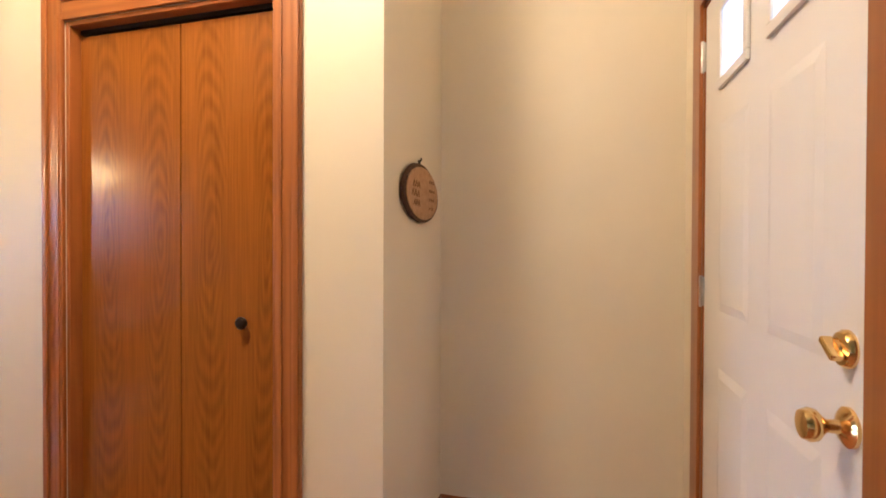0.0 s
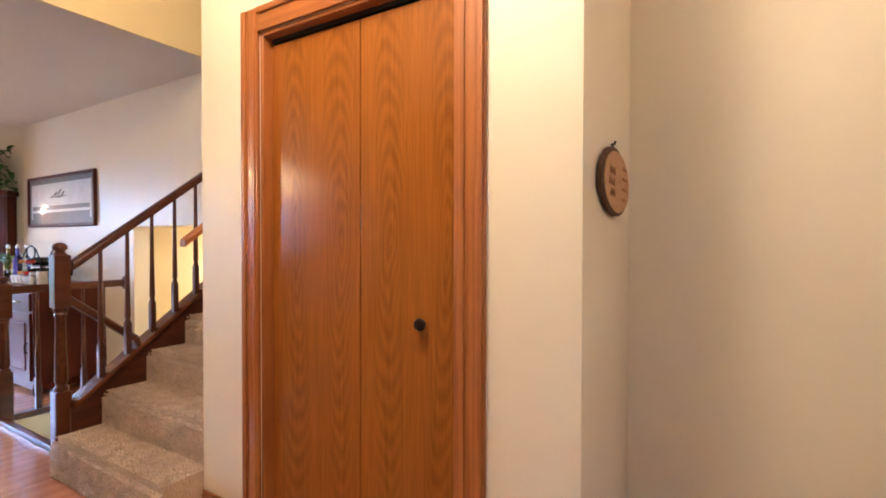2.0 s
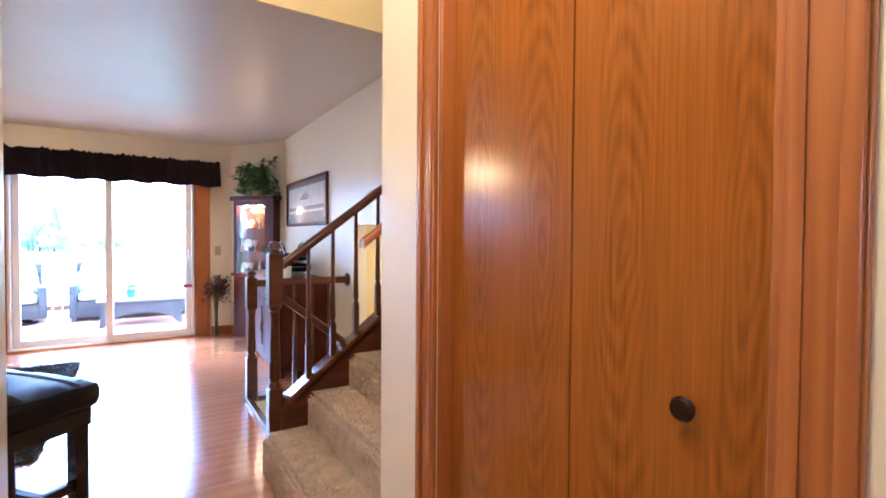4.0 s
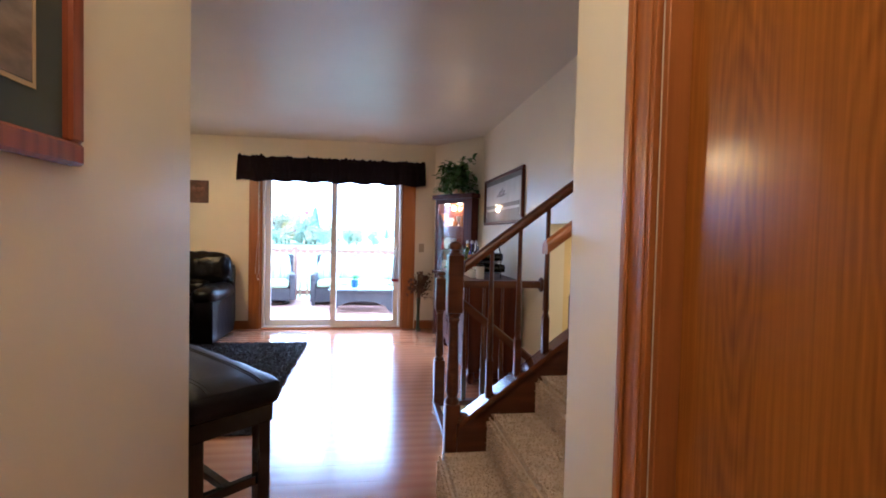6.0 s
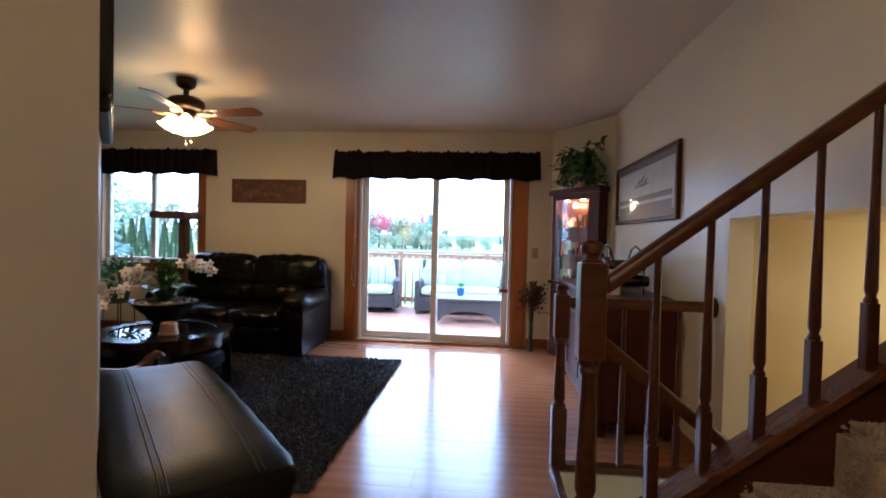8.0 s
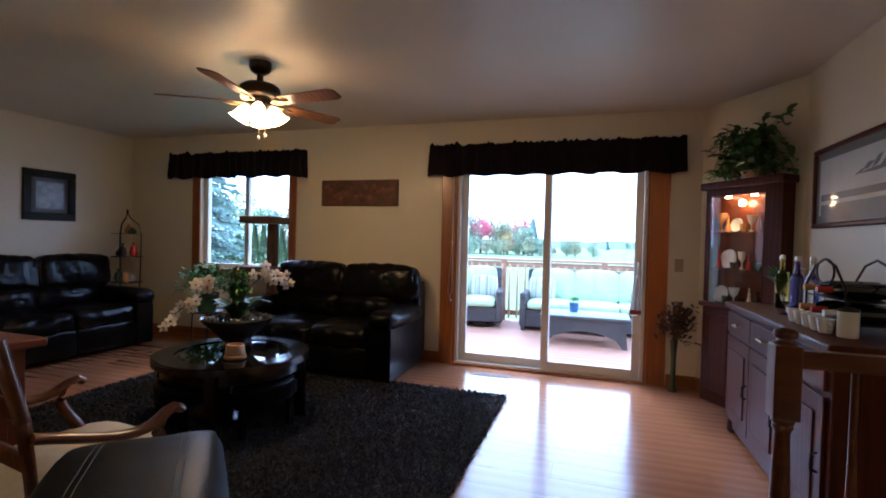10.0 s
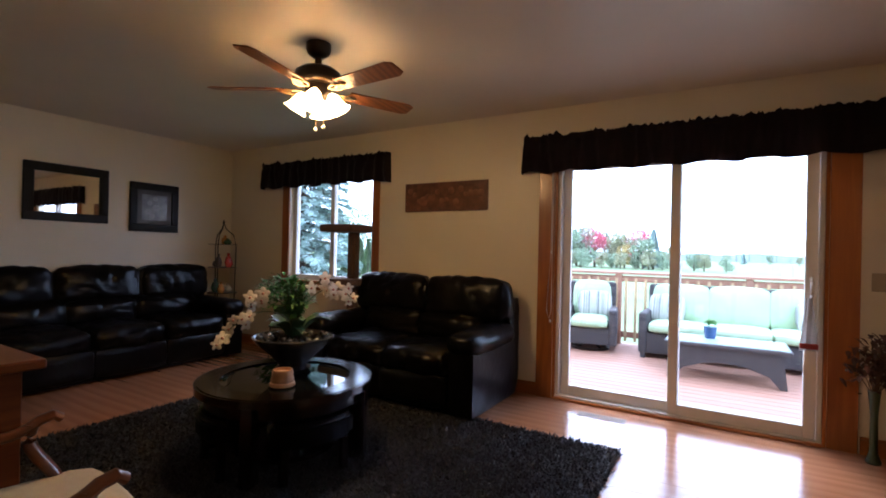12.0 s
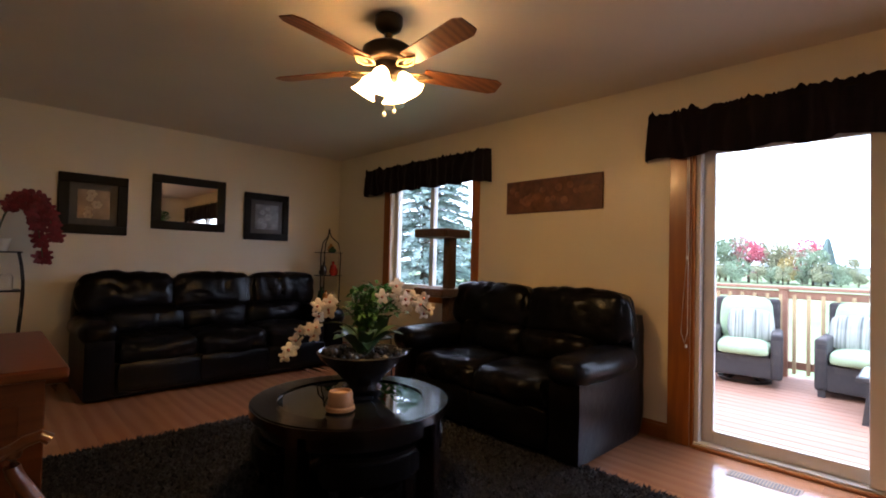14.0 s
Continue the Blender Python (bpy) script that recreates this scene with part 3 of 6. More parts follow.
def newel(name, x, y, z0, top, w, label):
    t = thing(name, pose(x, y, z0), label, "newel post", "stair railing posts")
    h = top - z0
    part("base_block", B(-w / 2, w / 2, -w / 2, w / 2, 0, 0.34 * h, bev=0.006), RAILWOOD, t)
    r = w * 0.42
    part("turned_shaft", lathe(bmesh.new(), [(r * 1.05, 0.335 * h), (r * 1.1, 0.35 * h), (r * 0.75, 0.365 * h), (r * 0.98, 0.385 * h), (r * 0.95, 0.42 * h), (r * 0.75, 0.6 * h), (r * 0.7, 0.665 * h), (r * 0.95, 0.68 * h), (r * 0.8, 0.69 * h), (r * 1.05, 0.70 * h), (r * 1.05, 0.715 * h)], 18), RAILWOOD, t)
    part("top_block", B(-w / 2, w / 2, -w / 2, w / 2, 0.71 * h, 0.945 * h, bev=0.006, seg=2), RAILWOOD, t)
    part("finial", lathe(bmesh.new(), [(w * 0.44, 0.944 * h), (w * 0.42, 0.950 * h), (w * 0.30, 0.955 * h), (w * 0.29, 0.963 * h), (w * 0.42, 0.968 * h), (w * 0.46, 0.977 * h), (w * 0.43, 0.987 * h), (w * 0.28, 0.996 * h), (w * 0.05, h)], 20), RAILWOOD, t)
    return t


newel("newel_post", -3.90, 1.88, 0.0, 1.262, 0.079, "dark oak newel post with a turned shaft at the stair foot")
newel("newel_post", -5.05, 1.97, 0.0, 1.02, 0.078, "shorter oak newel post at the basement stair guard")


def baluster_mesh(h):
    bm = bmesh.new()
    box(bm, -0.017, 0.017, -0.017, 0.017, 0, 0.26 * h, 0.003)
    lathe(bm, [(0.016, 0.255 * h), (0.018, 0.27 * h), (0.012, 0.285 * h), (0.017, 0.31 * h), (0.0165, 0.36 * h), (0.012, 0.7 * h), (0.0105, h)], 10)
    return mesh_of("baluster", bm, RAILWOOD, True)


rail = thing("stair_railing", pose(-3.87, 1.92, 1.125), "oak stair handrail with turned balusters", "railing")
bm = bmesh.new()
pr = [(-0.03, -0.02), (0.03, -0.02), (0.034, 0.0), (0.03, 0.022), (0.018, 0.034), (-0.018, 0.034), (-0.03, 0.022), (-0.034, 0.0)]
LEN = 0.84


def rail_bar(bm, length, drop, s=1.0):
    rings = []
    for yy, zz in ((0, 0), (length, drop)):
        rings.append([bm.verts.new((x * s, yy, z * s + zz)) for x, z in pr])
    k = len(pr)
    for i in range(k):
        bm.faces.new((rings[0][i], rings[0][(i + 1) % k], rings[1][(i + 1) % k], rings[1][i]))
    bm.faces.new(rings[0][::-1]), bm.faces.new(rings[1])
    return bm


part("handrail", rail_bar(bmesh.new(), LEN, LEN * SL), RAILWOOD, rail)
part("rosette", lathe(bmesh.new(), [(0.055, 0), (0.058, 0.008), (0.05, 0.018), (0.035, 0.024)], 24, pose(0, LEN + 0.003, LEN * SL + 0.005, 90)), RAILWOOD, rail, "turned oak wall rosette")
BALU = baluster_mesh(0.765)
for k in range(5):
    o = new("baluster", BALU)
    o.parent = rail
    yy = 0.14 + k * 0.146
    o.location = (0.017, yy, -1.125 + 0.362 + (1.92 + yy - 1.905) * SL - 0.02)

guard = thing("stair_guard", pose(-5.05, 1.97, 0), "oak guard rail round the basement stairs", "railing")
part("handrail", rail_bar(bmesh.new(), 0.795, 0), RAILWOOD, guard).location = (0, 0, 0.915)
part("rosette", lathe(bmesh.new(), [(0.055, 0), (0.058, 0.008), (0.05, 0.018), (0.035, 0.024)], 24, pose(0, 0.794, 0.92, 90)), RAILWOOD, guard, "turned oak wall rosette")
part("shoe", B(-0.035, 0.035, 0.045, 0.79, 0.0, 0.035, bev=0.004), RAILWOOD, guard)
GB = baluster_mesh(0.87)
for k in range(4):
    o = new("baluster", GB)
    o.parent = guard
    o.location = (0, 0.19 + k * 0.145, 0.035)
part("floor_nosing", B(0.04, 1.10, -0.045, 0.0, -0.004, 0.032, bev=0.008, seg=2), RAILWOOD, guard, "oak floor edge at the stair head")

down = thing("basement_stairs", pose(0, 0, 0), "carpeted stairs going down to the basement", "stairs", kind="structure")
for k in range(1, 9):
    part("carpeted_step", B(-5.0, -3.9, 1.96 + 0.25 * (k - 1), 2.3 + 0.25 * (k - 1), -0.19 * k - 0.12, -0.19 * k, bev=0.015), CARPET, down)
part("well_side", B(-5.06, -5.02, 1.96, 2.76, -1.6, -0.008), PAINT, down)
part("well_front", B(-5.0, -3.9, 1.935, 1.955, -1.6, -0.008), PAINT, down)
part("well_floor", B(-5.0, -3.9, 3.9, 4.7, -1.6, -1.55), CARPET, down)
dr = thing("basement_handrail", pose(-3.945, 1.93, 0.93), "oak handrail going down the basement stairs", "handrail")
part("handrail", rail_bar(bmesh.new(), 1.6, -1.6 * 0.8), RAILWOOD, dr)

wr = thing("wall_handrail", pose(-2.855, 1.97, 1.258), "orange oak wall handrail with a black bracket", "handrail")
part("handrail", rail_bar(bmesh.new(), 2.0, 2.0 * SL, 0.7), OAK_Y, wr)
part("bracket", tube(bmesh.new(), [(0.07, 0.35, 0.35 * SL - 0.07), (0.03, 0.35, 0.35 * SL - 0.075), (0.0, 0.35, 0.35 * SL - 0.02)], 0.011), BLACK, wr, "black iron bracket")

# ---- west wall openings ----
slider = thing("door_3", pose(-7.96, 0.925, 0), "closed sliding glass patio door with a white frame and oak casing", "door", kind="structure")
# local: x towards the room, y along the wall
for y0, y1 in ((-1.065, -0.925), (0.925, 1.085)):
    part("casing", B(0.001, 0.018, y0, y1, 0, 2.1, bev=0.004, seg=2), OAK, slider, "broad stained oak casing")
for y0, y1 in ((-0.925, -0.905), (0.905, 0.925)):
    part("jamb", B(-0.115, 0.0, y0, y1, 0.0, 2.07), OAK, slider, "oak jamb")
part("head_casing", B(0.001, 0.018, -0.925, 0.925, 2.02, 2.1, bev=0.004), OAK_Y, slider, "stained oak casing")
bm = bmesh.new()
for b in [(-0.13, -0.02, -0.905, -0.875, 0.03, 2.05), (-0.13, -0.02, 0.875, 0.905, 0.03, 2.05), (-0.13, -0.02, -0.905, 0.905, 2.02, 2.05)]:
    box(bm, *b, bev=0.003)
part("outer_frame", bm, VINYL, slider)
part("sill", B(-0.14, -0.005, -0.905, 0.905, 0.0, 0.032, bev=0.004), VINYL, slider, "white door sill with oak nosing")
part("sill_nosing", B(-0.004, 0.03, -0.905, 0.905, 0.0, 0.02, bev=0.005), OAK_Y, slider, "oak sill nosing")
for y0, y1, x, nm in ((-0.872, 0.045, -0.105, "fixed_panel"), (-0.03, 0.872, -0.055, "sliding_panel")):
    bm = bmesh.new()
    for b in [(y0, y0 + 0.07, 0.034, 2.018), (y1 - 0.07, y1, 0.034, 2.018), (y0 + 0.07, y1 - 0.07, 0.034, 0.115), (y0 + 0.07, y1 - 0.07, 1.95, 2.018)]:
        box(bm, x, x + 0.038, *b, bev=0.004)
    pn = part(nm, bm, VINYL, slider)
    gl = part("pane", B(x + 0.016, x + 0.020, y0 + 0.066, y1 - 0.066, 0.11, 1.955), PANE, pn)
    gl.visible_shadow = False
    if nm == "sliding_panel":
        part("handle", tube(bmesh.new(), [(x + 0.04, y1 - 0.035, 0.90), (x + 0.075, y1 - 0.035, 0.93), (x + 0.08, y1 - 0.035, 1.0), (x + 0.075, y1 - 0.035, 1.08), (x + 0.04, y1 - 0.035, 1.11)], 0.012), VINYL, pn)

win = thing("window_1", pose(-7.96, -2.63, 0), "white framed sliding window with dark oak casing", "window", kind="structure")
for y0, y1 in ((-0.76, -0.64), (0.64, 0.73)):
    part("casing", B(0.001, 0.018, y0, y1, 0.80, 2.12, bev=0.004, seg=2), OAK, win)
part("head_casing", B(0.001, 0.018, -0.64, 0.64, 2.03, 2.12, bev=0.004), OAK_Y, win)
part("window_sill", B(0.001, 0.05, -0.66, 0.66, 0.83, 0.86, bev=0.006), OAK_Y, win)
part("apron", B(0.001, 0.014, -0.64, 0.64, 0.75, 0.83, bev=0.004), OAK_Y, win)
bm = bmesh.new()
for b in [(-0.64, -0.58, 0.86, 2.07), (0.58, 0.64, 0.86, 2.07), (-0.58, 0.58, 0.86, 0.92), (-0.58, 0.58, 2.01, 2.07), (-0.03, 0.03, 0.92, 2.01)]:
    box(bm, -0.11, -0.05, *b, bev=0.004)
part("window_frame", bm, VINYL, win)
for y0, y1 in ((-0.58, -0.03), (0.03, 0.58)):
    g = part("pane", B(-0.084, -0.08, y0, y1, 0.92, 2.01), PANE, win)
    g.visible_shadow = False


def valance(m, width, height, label):
    """A gathered cloth on a rod: ruffle above, folds below, slanted returns at the ends."""
    t = thing("valance", m, label, "valance", "window valances")
    bm = bmesh.new()
    n, rows = int(width * 90), 7
    grid = []
    for i in range(n + 1):
        u = i / n
        y = (u - 0.5) * width
        col = []
        for j in range(rows + 1):
            v = j / rows
            z = -height * v
            amp = 0.010 + 0.012 * v
            x = 0.075 + amp * math.sin(i * 0.55 + 3.0 * noise.noise(Vector((i * 0.07, v * 0.7, 4)))) * (0.55 + 0.6 * noise.noise(Vector((i * 0.09, 2, v)))) + 0.012 * noise.noise(Vector((i * 0.22, v * 3, 1)))
            if j == 0:
                z += 0.020 * noise.noise(Vector((i * 0.17, 0, 5))) + 0.045 * abs(noise.noise(Vector((i * 0.21, 0, 3)))) + 0.022 * abs(noise.noise(Vector((i * 0.47, 3, 3)))) + 0.012 * noise.noise(Vector((i * 0.9, 0, 7))) - 0.008
                x += 0.015 * noise.noise(Vector((i * 0.3, 8, 5)))
            if j == 1:
                x -= 0.012
            if j == rows:
                z += 0.012 * math.sin(i * 0.21) + 0.006 * noise.noise(Vector((i * 0.25, 0, 9)))
            yy = y * (1 + 0.012 * v * (1 if abs(u - 0.5) > 0.47 else 0))
            col.append(bm.verts.new((x, yy, z)))
        grid.append(col)
    for a, b in zip(grid, grid[1:]):
        for j in range(rows):
            bm.faces.new((a[j], b[j], b[j + 1], a[j + 1]))
    for e, s in ((grid[0], -1), (grid[-1], 1)):
        back = [bm.verts.new((0.004, v.co.y + 0.01 * s, v.co.z)) for v in e]
        for j in range(rows):
            bm.faces.new((e[j], e[j + 1], back[j + 1], back[j]))
    bmesh.ops.solidify(bm, geom=bm.faces[:], thickness=0.004)
    part("cloth", bm, MAROON, t)
    part("rod", tube(bmesh.new(), [(0.055, -width / 2 + 0.01, -0.03), (0.055, width / 2 - 0.01, -0.03)], 0.010), BRONZE, t)
    return t


valance(pose(-7.955, 0.925, 2.24), 2.39, 0.315, "dark maroon gathered valance over the sliding door")
valance(pose(-7.955, -2.74, 2.25), 1.93, 0.30, "dark maroon gathered valance over the window")

# ---- living room furniture ----
def sofa(m, width, seats, label):
    """Overstuffed leather sofa; local x along its width, its front towards -y, its back at y = 0."""
    t = thing("leather_sofa", m, label, "sofa", "black leather sofas")
    w, arm, D = width, 0.24, 0.94
    part("base", B(-w / 2 + 0.03, w / 2 - 0.03, -D + 0.06, -0.05, 0.02, 0.30, bev=0.02, seg=2), LEATHER, t)
    part("back_frame", cushion(bmesh.new(), -w / 2 + 0.02, w / 2 - 0.02, -0.22, 0.0, 0.04, 0.86, 0.05, 0.0), LEATHER, t)
    for s in (-1, 1):
        x0, x1 = sorted((s * (w / 2 - arm), s * w / 2))
        a = bmesh.new()
        cushion(a, x0 + 0.01, x1 - 0.01, -D + 0.02, -0.10, 0.02, 0.50, 0.03, 0.0)
        part("arm_side", a, LEATHER, t)
        part("arm_pad", cushion(bmesh.new(), x0 - 0.015, x1 + 0.01, -D, -0.14, 0.46, 0.64, 0.085, 0.012, None, 14, 0.010), LEATHER, t)
    iw = (w - 2 * arm) / seats
    for i in range(seats):
        x0 = -w / 2 + arm + i * iw
        part("seat_cushion", cushion(bmesh.new(), x0 + 0.004, x0 + iw - 0.004, -D + 0.02, -0.24, 0.27, 0.47, 0.06, 0.035, None, 18, 0.02), LEATHER, t)
        part("front_panel", cushion(bmesh.new(), x0 + 0.004, x0 + iw - 0.004, -D + 0.005, -D + 0.08, 0.06, 0.30, 0.03, 0.012), LEATHER, t)
        tilt = pose(0, -0.22, 0.44, -9)
        bw = (w - 0.10) / seats
        b0 = -w / 2 + 0.05 + i * bw
        part("back_cushion", cushion(bmesh.new(), b0 + 0.003, b0 + bw - 0.003, -0.14, 0.07, 0.19, 0.55, 0.065, 0.035, tilt, 22, 0.022), LEATHER, t)
        part("lumbar_cushion", cushion(bmesh.new(), x0 - 0.004, x0 + iw + 0.004, -0.18, 0.02, -0.02, 0.23, 0.07, 0.035, tilt, 18, 0.02), LEATHER, t)
    return t


sofa(pose(-7.93, -1.12, 0, 0, 0, 90), 1.72, 2, "black leather loveseat beside the sliding door")
sofa(pose(-6.30, -4.36, 0, 0, 0, 180), 2.36, 3, "black leather three-seat sofa under the pictures")

# ---- coffee table and what stands on it ----
TX, TY, TH = -5.955, -0.99, 0.47
table = thing("coffee_table", pose(TX, TY, 0) @ Matrix.Diagonal((0.965, 0.965, 1, 1)), "round espresso wood coffee table with glass inserts", "coffee table")
bm = bmesh.new()
N = 64


def ring(bm, r0, r1, z0, z1, n=N):
    def circ(r, z):
        return [bm.verts.new((r * math.cos(2 * math.pi * i / n), r * math.sin(2 * math.pi * i / n), z)) for i in range(n)]
    a, b, c, d = circ(r0, z0), circ(r1, z0), circ(r1, z1), circ(r0, z1)
    for i in range(n):
        j = (i + 1) % n
        for p, q in ((a, b), (b, c), (c, d), (d, a)):
            bm.faces.new((p[i], p[j], q[j], q[i]))
    return bm


ring(bm, 0.39, 0.52, TH - 0.045, TH - 0.004)
ring(bm, 0.385, 0.505, TH - 0.004, TH)
part("tabletop", bm, ESPRESSO, table, "dark lacquered ring top")
part("apron", ring(bmesh.new(), 0.44, 0.465, TH - 0.12, TH - 0.045), ESPRESSO, table)
part("glass_insert", lathe(bmesh.new(), [(0.392, TH - 0.016), (0.392, TH - 0.008)], 64), surface("smoked_glass", (0.01, 0.012, 0.012), (0.008, 0.01, 0.01), 0.02, spec=1.0), table, "reflective smoked glass insert")
for a in range(4):
    a0 = radians(25 + 90 * a)
    leg = B(-0.035, 0.035, -0.05, 0.05, 0, TH - 0.045, bev=0.008, seg=2, m=pose(0.455 * math.cos(a0), 0.455 * math.sin(a0), 0, 0, 0, math.degrees(a0) + 90))
    part("leg", leg, ESPRESSO, table)
part("lower_shelf", lathe(bmesh.new(), [(0.30, 0.06), (0.30, 0.085)], 40), ESPRESSO, table)
for a in range(4):
    a0 = radians(25 + 45 + 90 * a)
    st = thing("ottoman", pose(TX + 0.29 * math.cos(a0), TY + 0.29 * math.sin(a0), 0, 0, 0, math.degrees(a0)), "black leather wedge ottoman tucked under the coffee table", "ottoman", "ottomans under the table")
    pts = [(-0.20 + 0.0, -0.03), (-0.20, 0.03)] + [(0.22 * math.cos(v) - 0.02, 0.30 * math.sin(v)) for v in [0.95, 0.6, 0.3, 0.0, -0.3, -0.6, -0.95]]
    o = bmesh.new()
    extrude_outline(o, pts, Matrix.Translation((0, 0, 0.20)), 0.13)
    bmesh.ops.bevel(o, geom=o.edges[:], offset=0.025, segments=3, affect="EDGES")
    part("seat", o, LEATHER, st)
    for px, py in ((-0.15, 0.0), (0.12, 0.17), (0.12, -0.17)):
        part("leg", B(px - 0.02, px + 0.02, py - 0.02, py + 0.02, 0, 0.202, bev=0.003), ESPRESSO, st)

BX, BY = -6.08, -1.08
DARKCERAMIC = surface("black_ceramic", (0.012, 0.011, 0.012), (0.02, 0.018, 0.018), 0.25, scale=8)
PETAL = surface("white_petal", (0.88, 0.84, 0.77), (0.82, 0.75, 0.66), 0.6, scale=20)
LIPM = surface("orchid_lip", (0.55, 0.30, 0.16), (0.42, 0.12, 0.14), 0.6, scale=60)
LEAFM = surface("dark_leaf", (0.035, 0.085, 0.03), (0.02, 0.05, 0.018), 0.4, scale=8)
STEMM = surface("green_stem", (0.06, 0.09, 0.03), (0.04, 0.05, 0.02), 0.6)
PEBBLE = surface("black_pebble", (0.05, 0.05, 0.055), (0.02, 0.02, 0.022), 0.15, scale=20, vary=0.3)


def leaf_blade(bm, base, tip, width, droop=0.05, n=6):
    base, tip = Vector(base), Vector(tip)
    d = tip - base
    side = d.cross(Vector((0, 0, 1)))
    side = side.normalized() if side.length > 1e-3 else Vector((1, 0, 0))
    rows = []
    for i in range(n + 1):
        u = i / n
        w = width * (math.sin(math.pi * min(1, u * 0.92 + 0.06)) ** 0.7)
        c = base + d * u + Vector((0, 0, 1)) * (droop * (1 - (2 * u - 1) ** 2))
        rows.append([bm.verts.new(c - side * w), bm.verts.new(c - Vector((0, 0, w * 0.25))), bm.verts.new(c + side * w)])
    for a, b in zip(rows, rows[1:]):
        for k in range(2):
            bm.faces.new((a[k], a[k + 1], b[k + 1], b[k]))


def orchid_flower(bm, c, facing, s):
    """Five cupped petals round a small lip."""
    f = Vector(facing).normalized()
    u = f.cross(Vector((0, 0, 1))).normalized()
    w = u.cross(f)
    c = Vector(c)
    for k in range(5):
        a = k * 2 * math.pi / 5 + 0.3
        dr = u * math.cos(a) + w * math.sin(a)
        tn = f.cross(dr)
        g = 0.42 if k % 2 else 0.30
        mid = [c + dr * s * 0.45 + tn * s * g + f * s * 0.05, c + dr * s * 0.55 + f * s * 0.14, c + dr * s * 0.45 - tn * s * g + f * s * 0.05]
        end = [c + dr * s * 0.92 + tn * s * g * 0.6, c + dr * s, c + dr * s * 0.92 - tn * s * g * 0.6]
        b, mv, ev = bm.verts.new(c), [bm.verts.new(p) for p in mid], [bm.verts.new(p) for p in end]
        for p in ((b, mv[0], mv[1]), (b, mv[1], mv[2]), (mv[0], ev[0], ev[1], mv[1]), (mv[1], ev[1], ev[2], mv[2])):
            bm.faces.new(p)
    bmesh.ops.create_icosphere(bm, subdivisions=1, radius=s * 0.13, matrix=Matrix.Translation(c + f * s * 0.12))


def bezier(p, n=14):
    p = [Vector(v) for v in p]
    return [(1 - t) ** 3 * p[0] + 3 * (1 - t) ** 2 * t * p[1] + 3 * (1 - t) * t * t * p[2] + t ** 3 * p[3] for t in [i / n for i in range(n + 1)]]


bowl = thing("planter_bowl", pose(BX, BY, TH) @ Matrix.Scale(1.12, 4), "black footed planter bowl with white orchids and pebbles", "planter")
part("bowl", lathe(bmesh.new(), [(0.09, 0.0), (0.10, 0.012), (0.075, 0.03), (0.13, 0.09), (0.205, 0.155), (0.225, 0.185), (0.215, 0.19), (0.19, 0.165), (0.02, 0.15)], 40), DARKCERAMIC, bowl)
rnd = random.Random(4)
bm = bmesh.new()
for k in range(70):
    a, r = rnd.uniform(0, 6.28), 0.19 * math.sqrt(rnd.random())
    s = rnd.uniform(0.012, 0.022)
    bmesh.ops.create_icosphere(bm, subdivisions=1, radius=s, matrix=Matrix.Translation((r * math.cos(a), r * math.sin(a), 0.172 + rnd.uniform(0, 0.012))))
tagged(part("pebble_bed", bm, PEBBLE, bowl, "glossy black pebbles"), kind="stuff")
bm = bmesh.new()
for k in range(11):
    a = k * 0.9 + 0.2
    L = rnd.uniform(0.14, 0.22)
    leaf_blade(bm, (0.03 * math.cos(a), 0.03 * math.sin(a), 0.18), (L * math.cos(a), L * math.sin(a), 0.22 + rnd.uniform(0, 0.08)), rnd.uniform(0.03, 0.042), 0.05)
part("foliage", bm, LEAFM, bowl, "broad dark green orchid leaves")
RV = Vector((-0.62, 0.78, 0))  # across the bowl
for sgn, reach, high, end in ((-1, 0.40, 0.36, 0.16), (-1, 0.24, 0.44, 0.36), (1, 0.22, 0.55, 0.46), (1, 0.32, 0.52, 0.40)):
    tip = RV * sgn * reach + Vector((0, 0, end))
    path = bezier([(0, 0, 0.17), (0, 0, 0.34), RV * sgn * reach * 0.55 + Vector((0, 0, high + 0.05)), tip])
    part("stem", tube(bmesh.new(), path, 0.0035, 6), STEMM, bowl)
    for k in range(9):
        fl = bmesh.new()
        q = path[-1 - k // 2]
        c = q + Vector((rnd.uniform(-0.035, 0.035), rnd.uniform(-0.035, 0.035), rnd.uniform(-0.04, 0.03)))
        orchid_flower(fl, c, (0.6 + rnd.uniform(-0.5, 0.5), 0.8 + rnd.uniform(-0.5, 0.5), rnd.uniform(-0.3, 0.3)), rnd.uniform(0.030, 0.042))
        bl_ = part("blossom", fl, PETAL, bowl, "white orchid blossom")
        lip = bmesh.new()
        bmesh.ops.create_icosphere(lip, subdivisions=1, radius=0.008, matrix=Matrix.Translation(c + Vector((0.005, 0.0065, -0.002))))
        part("lip", lip, LIPM, bl_, "yellow pink blossom centre")

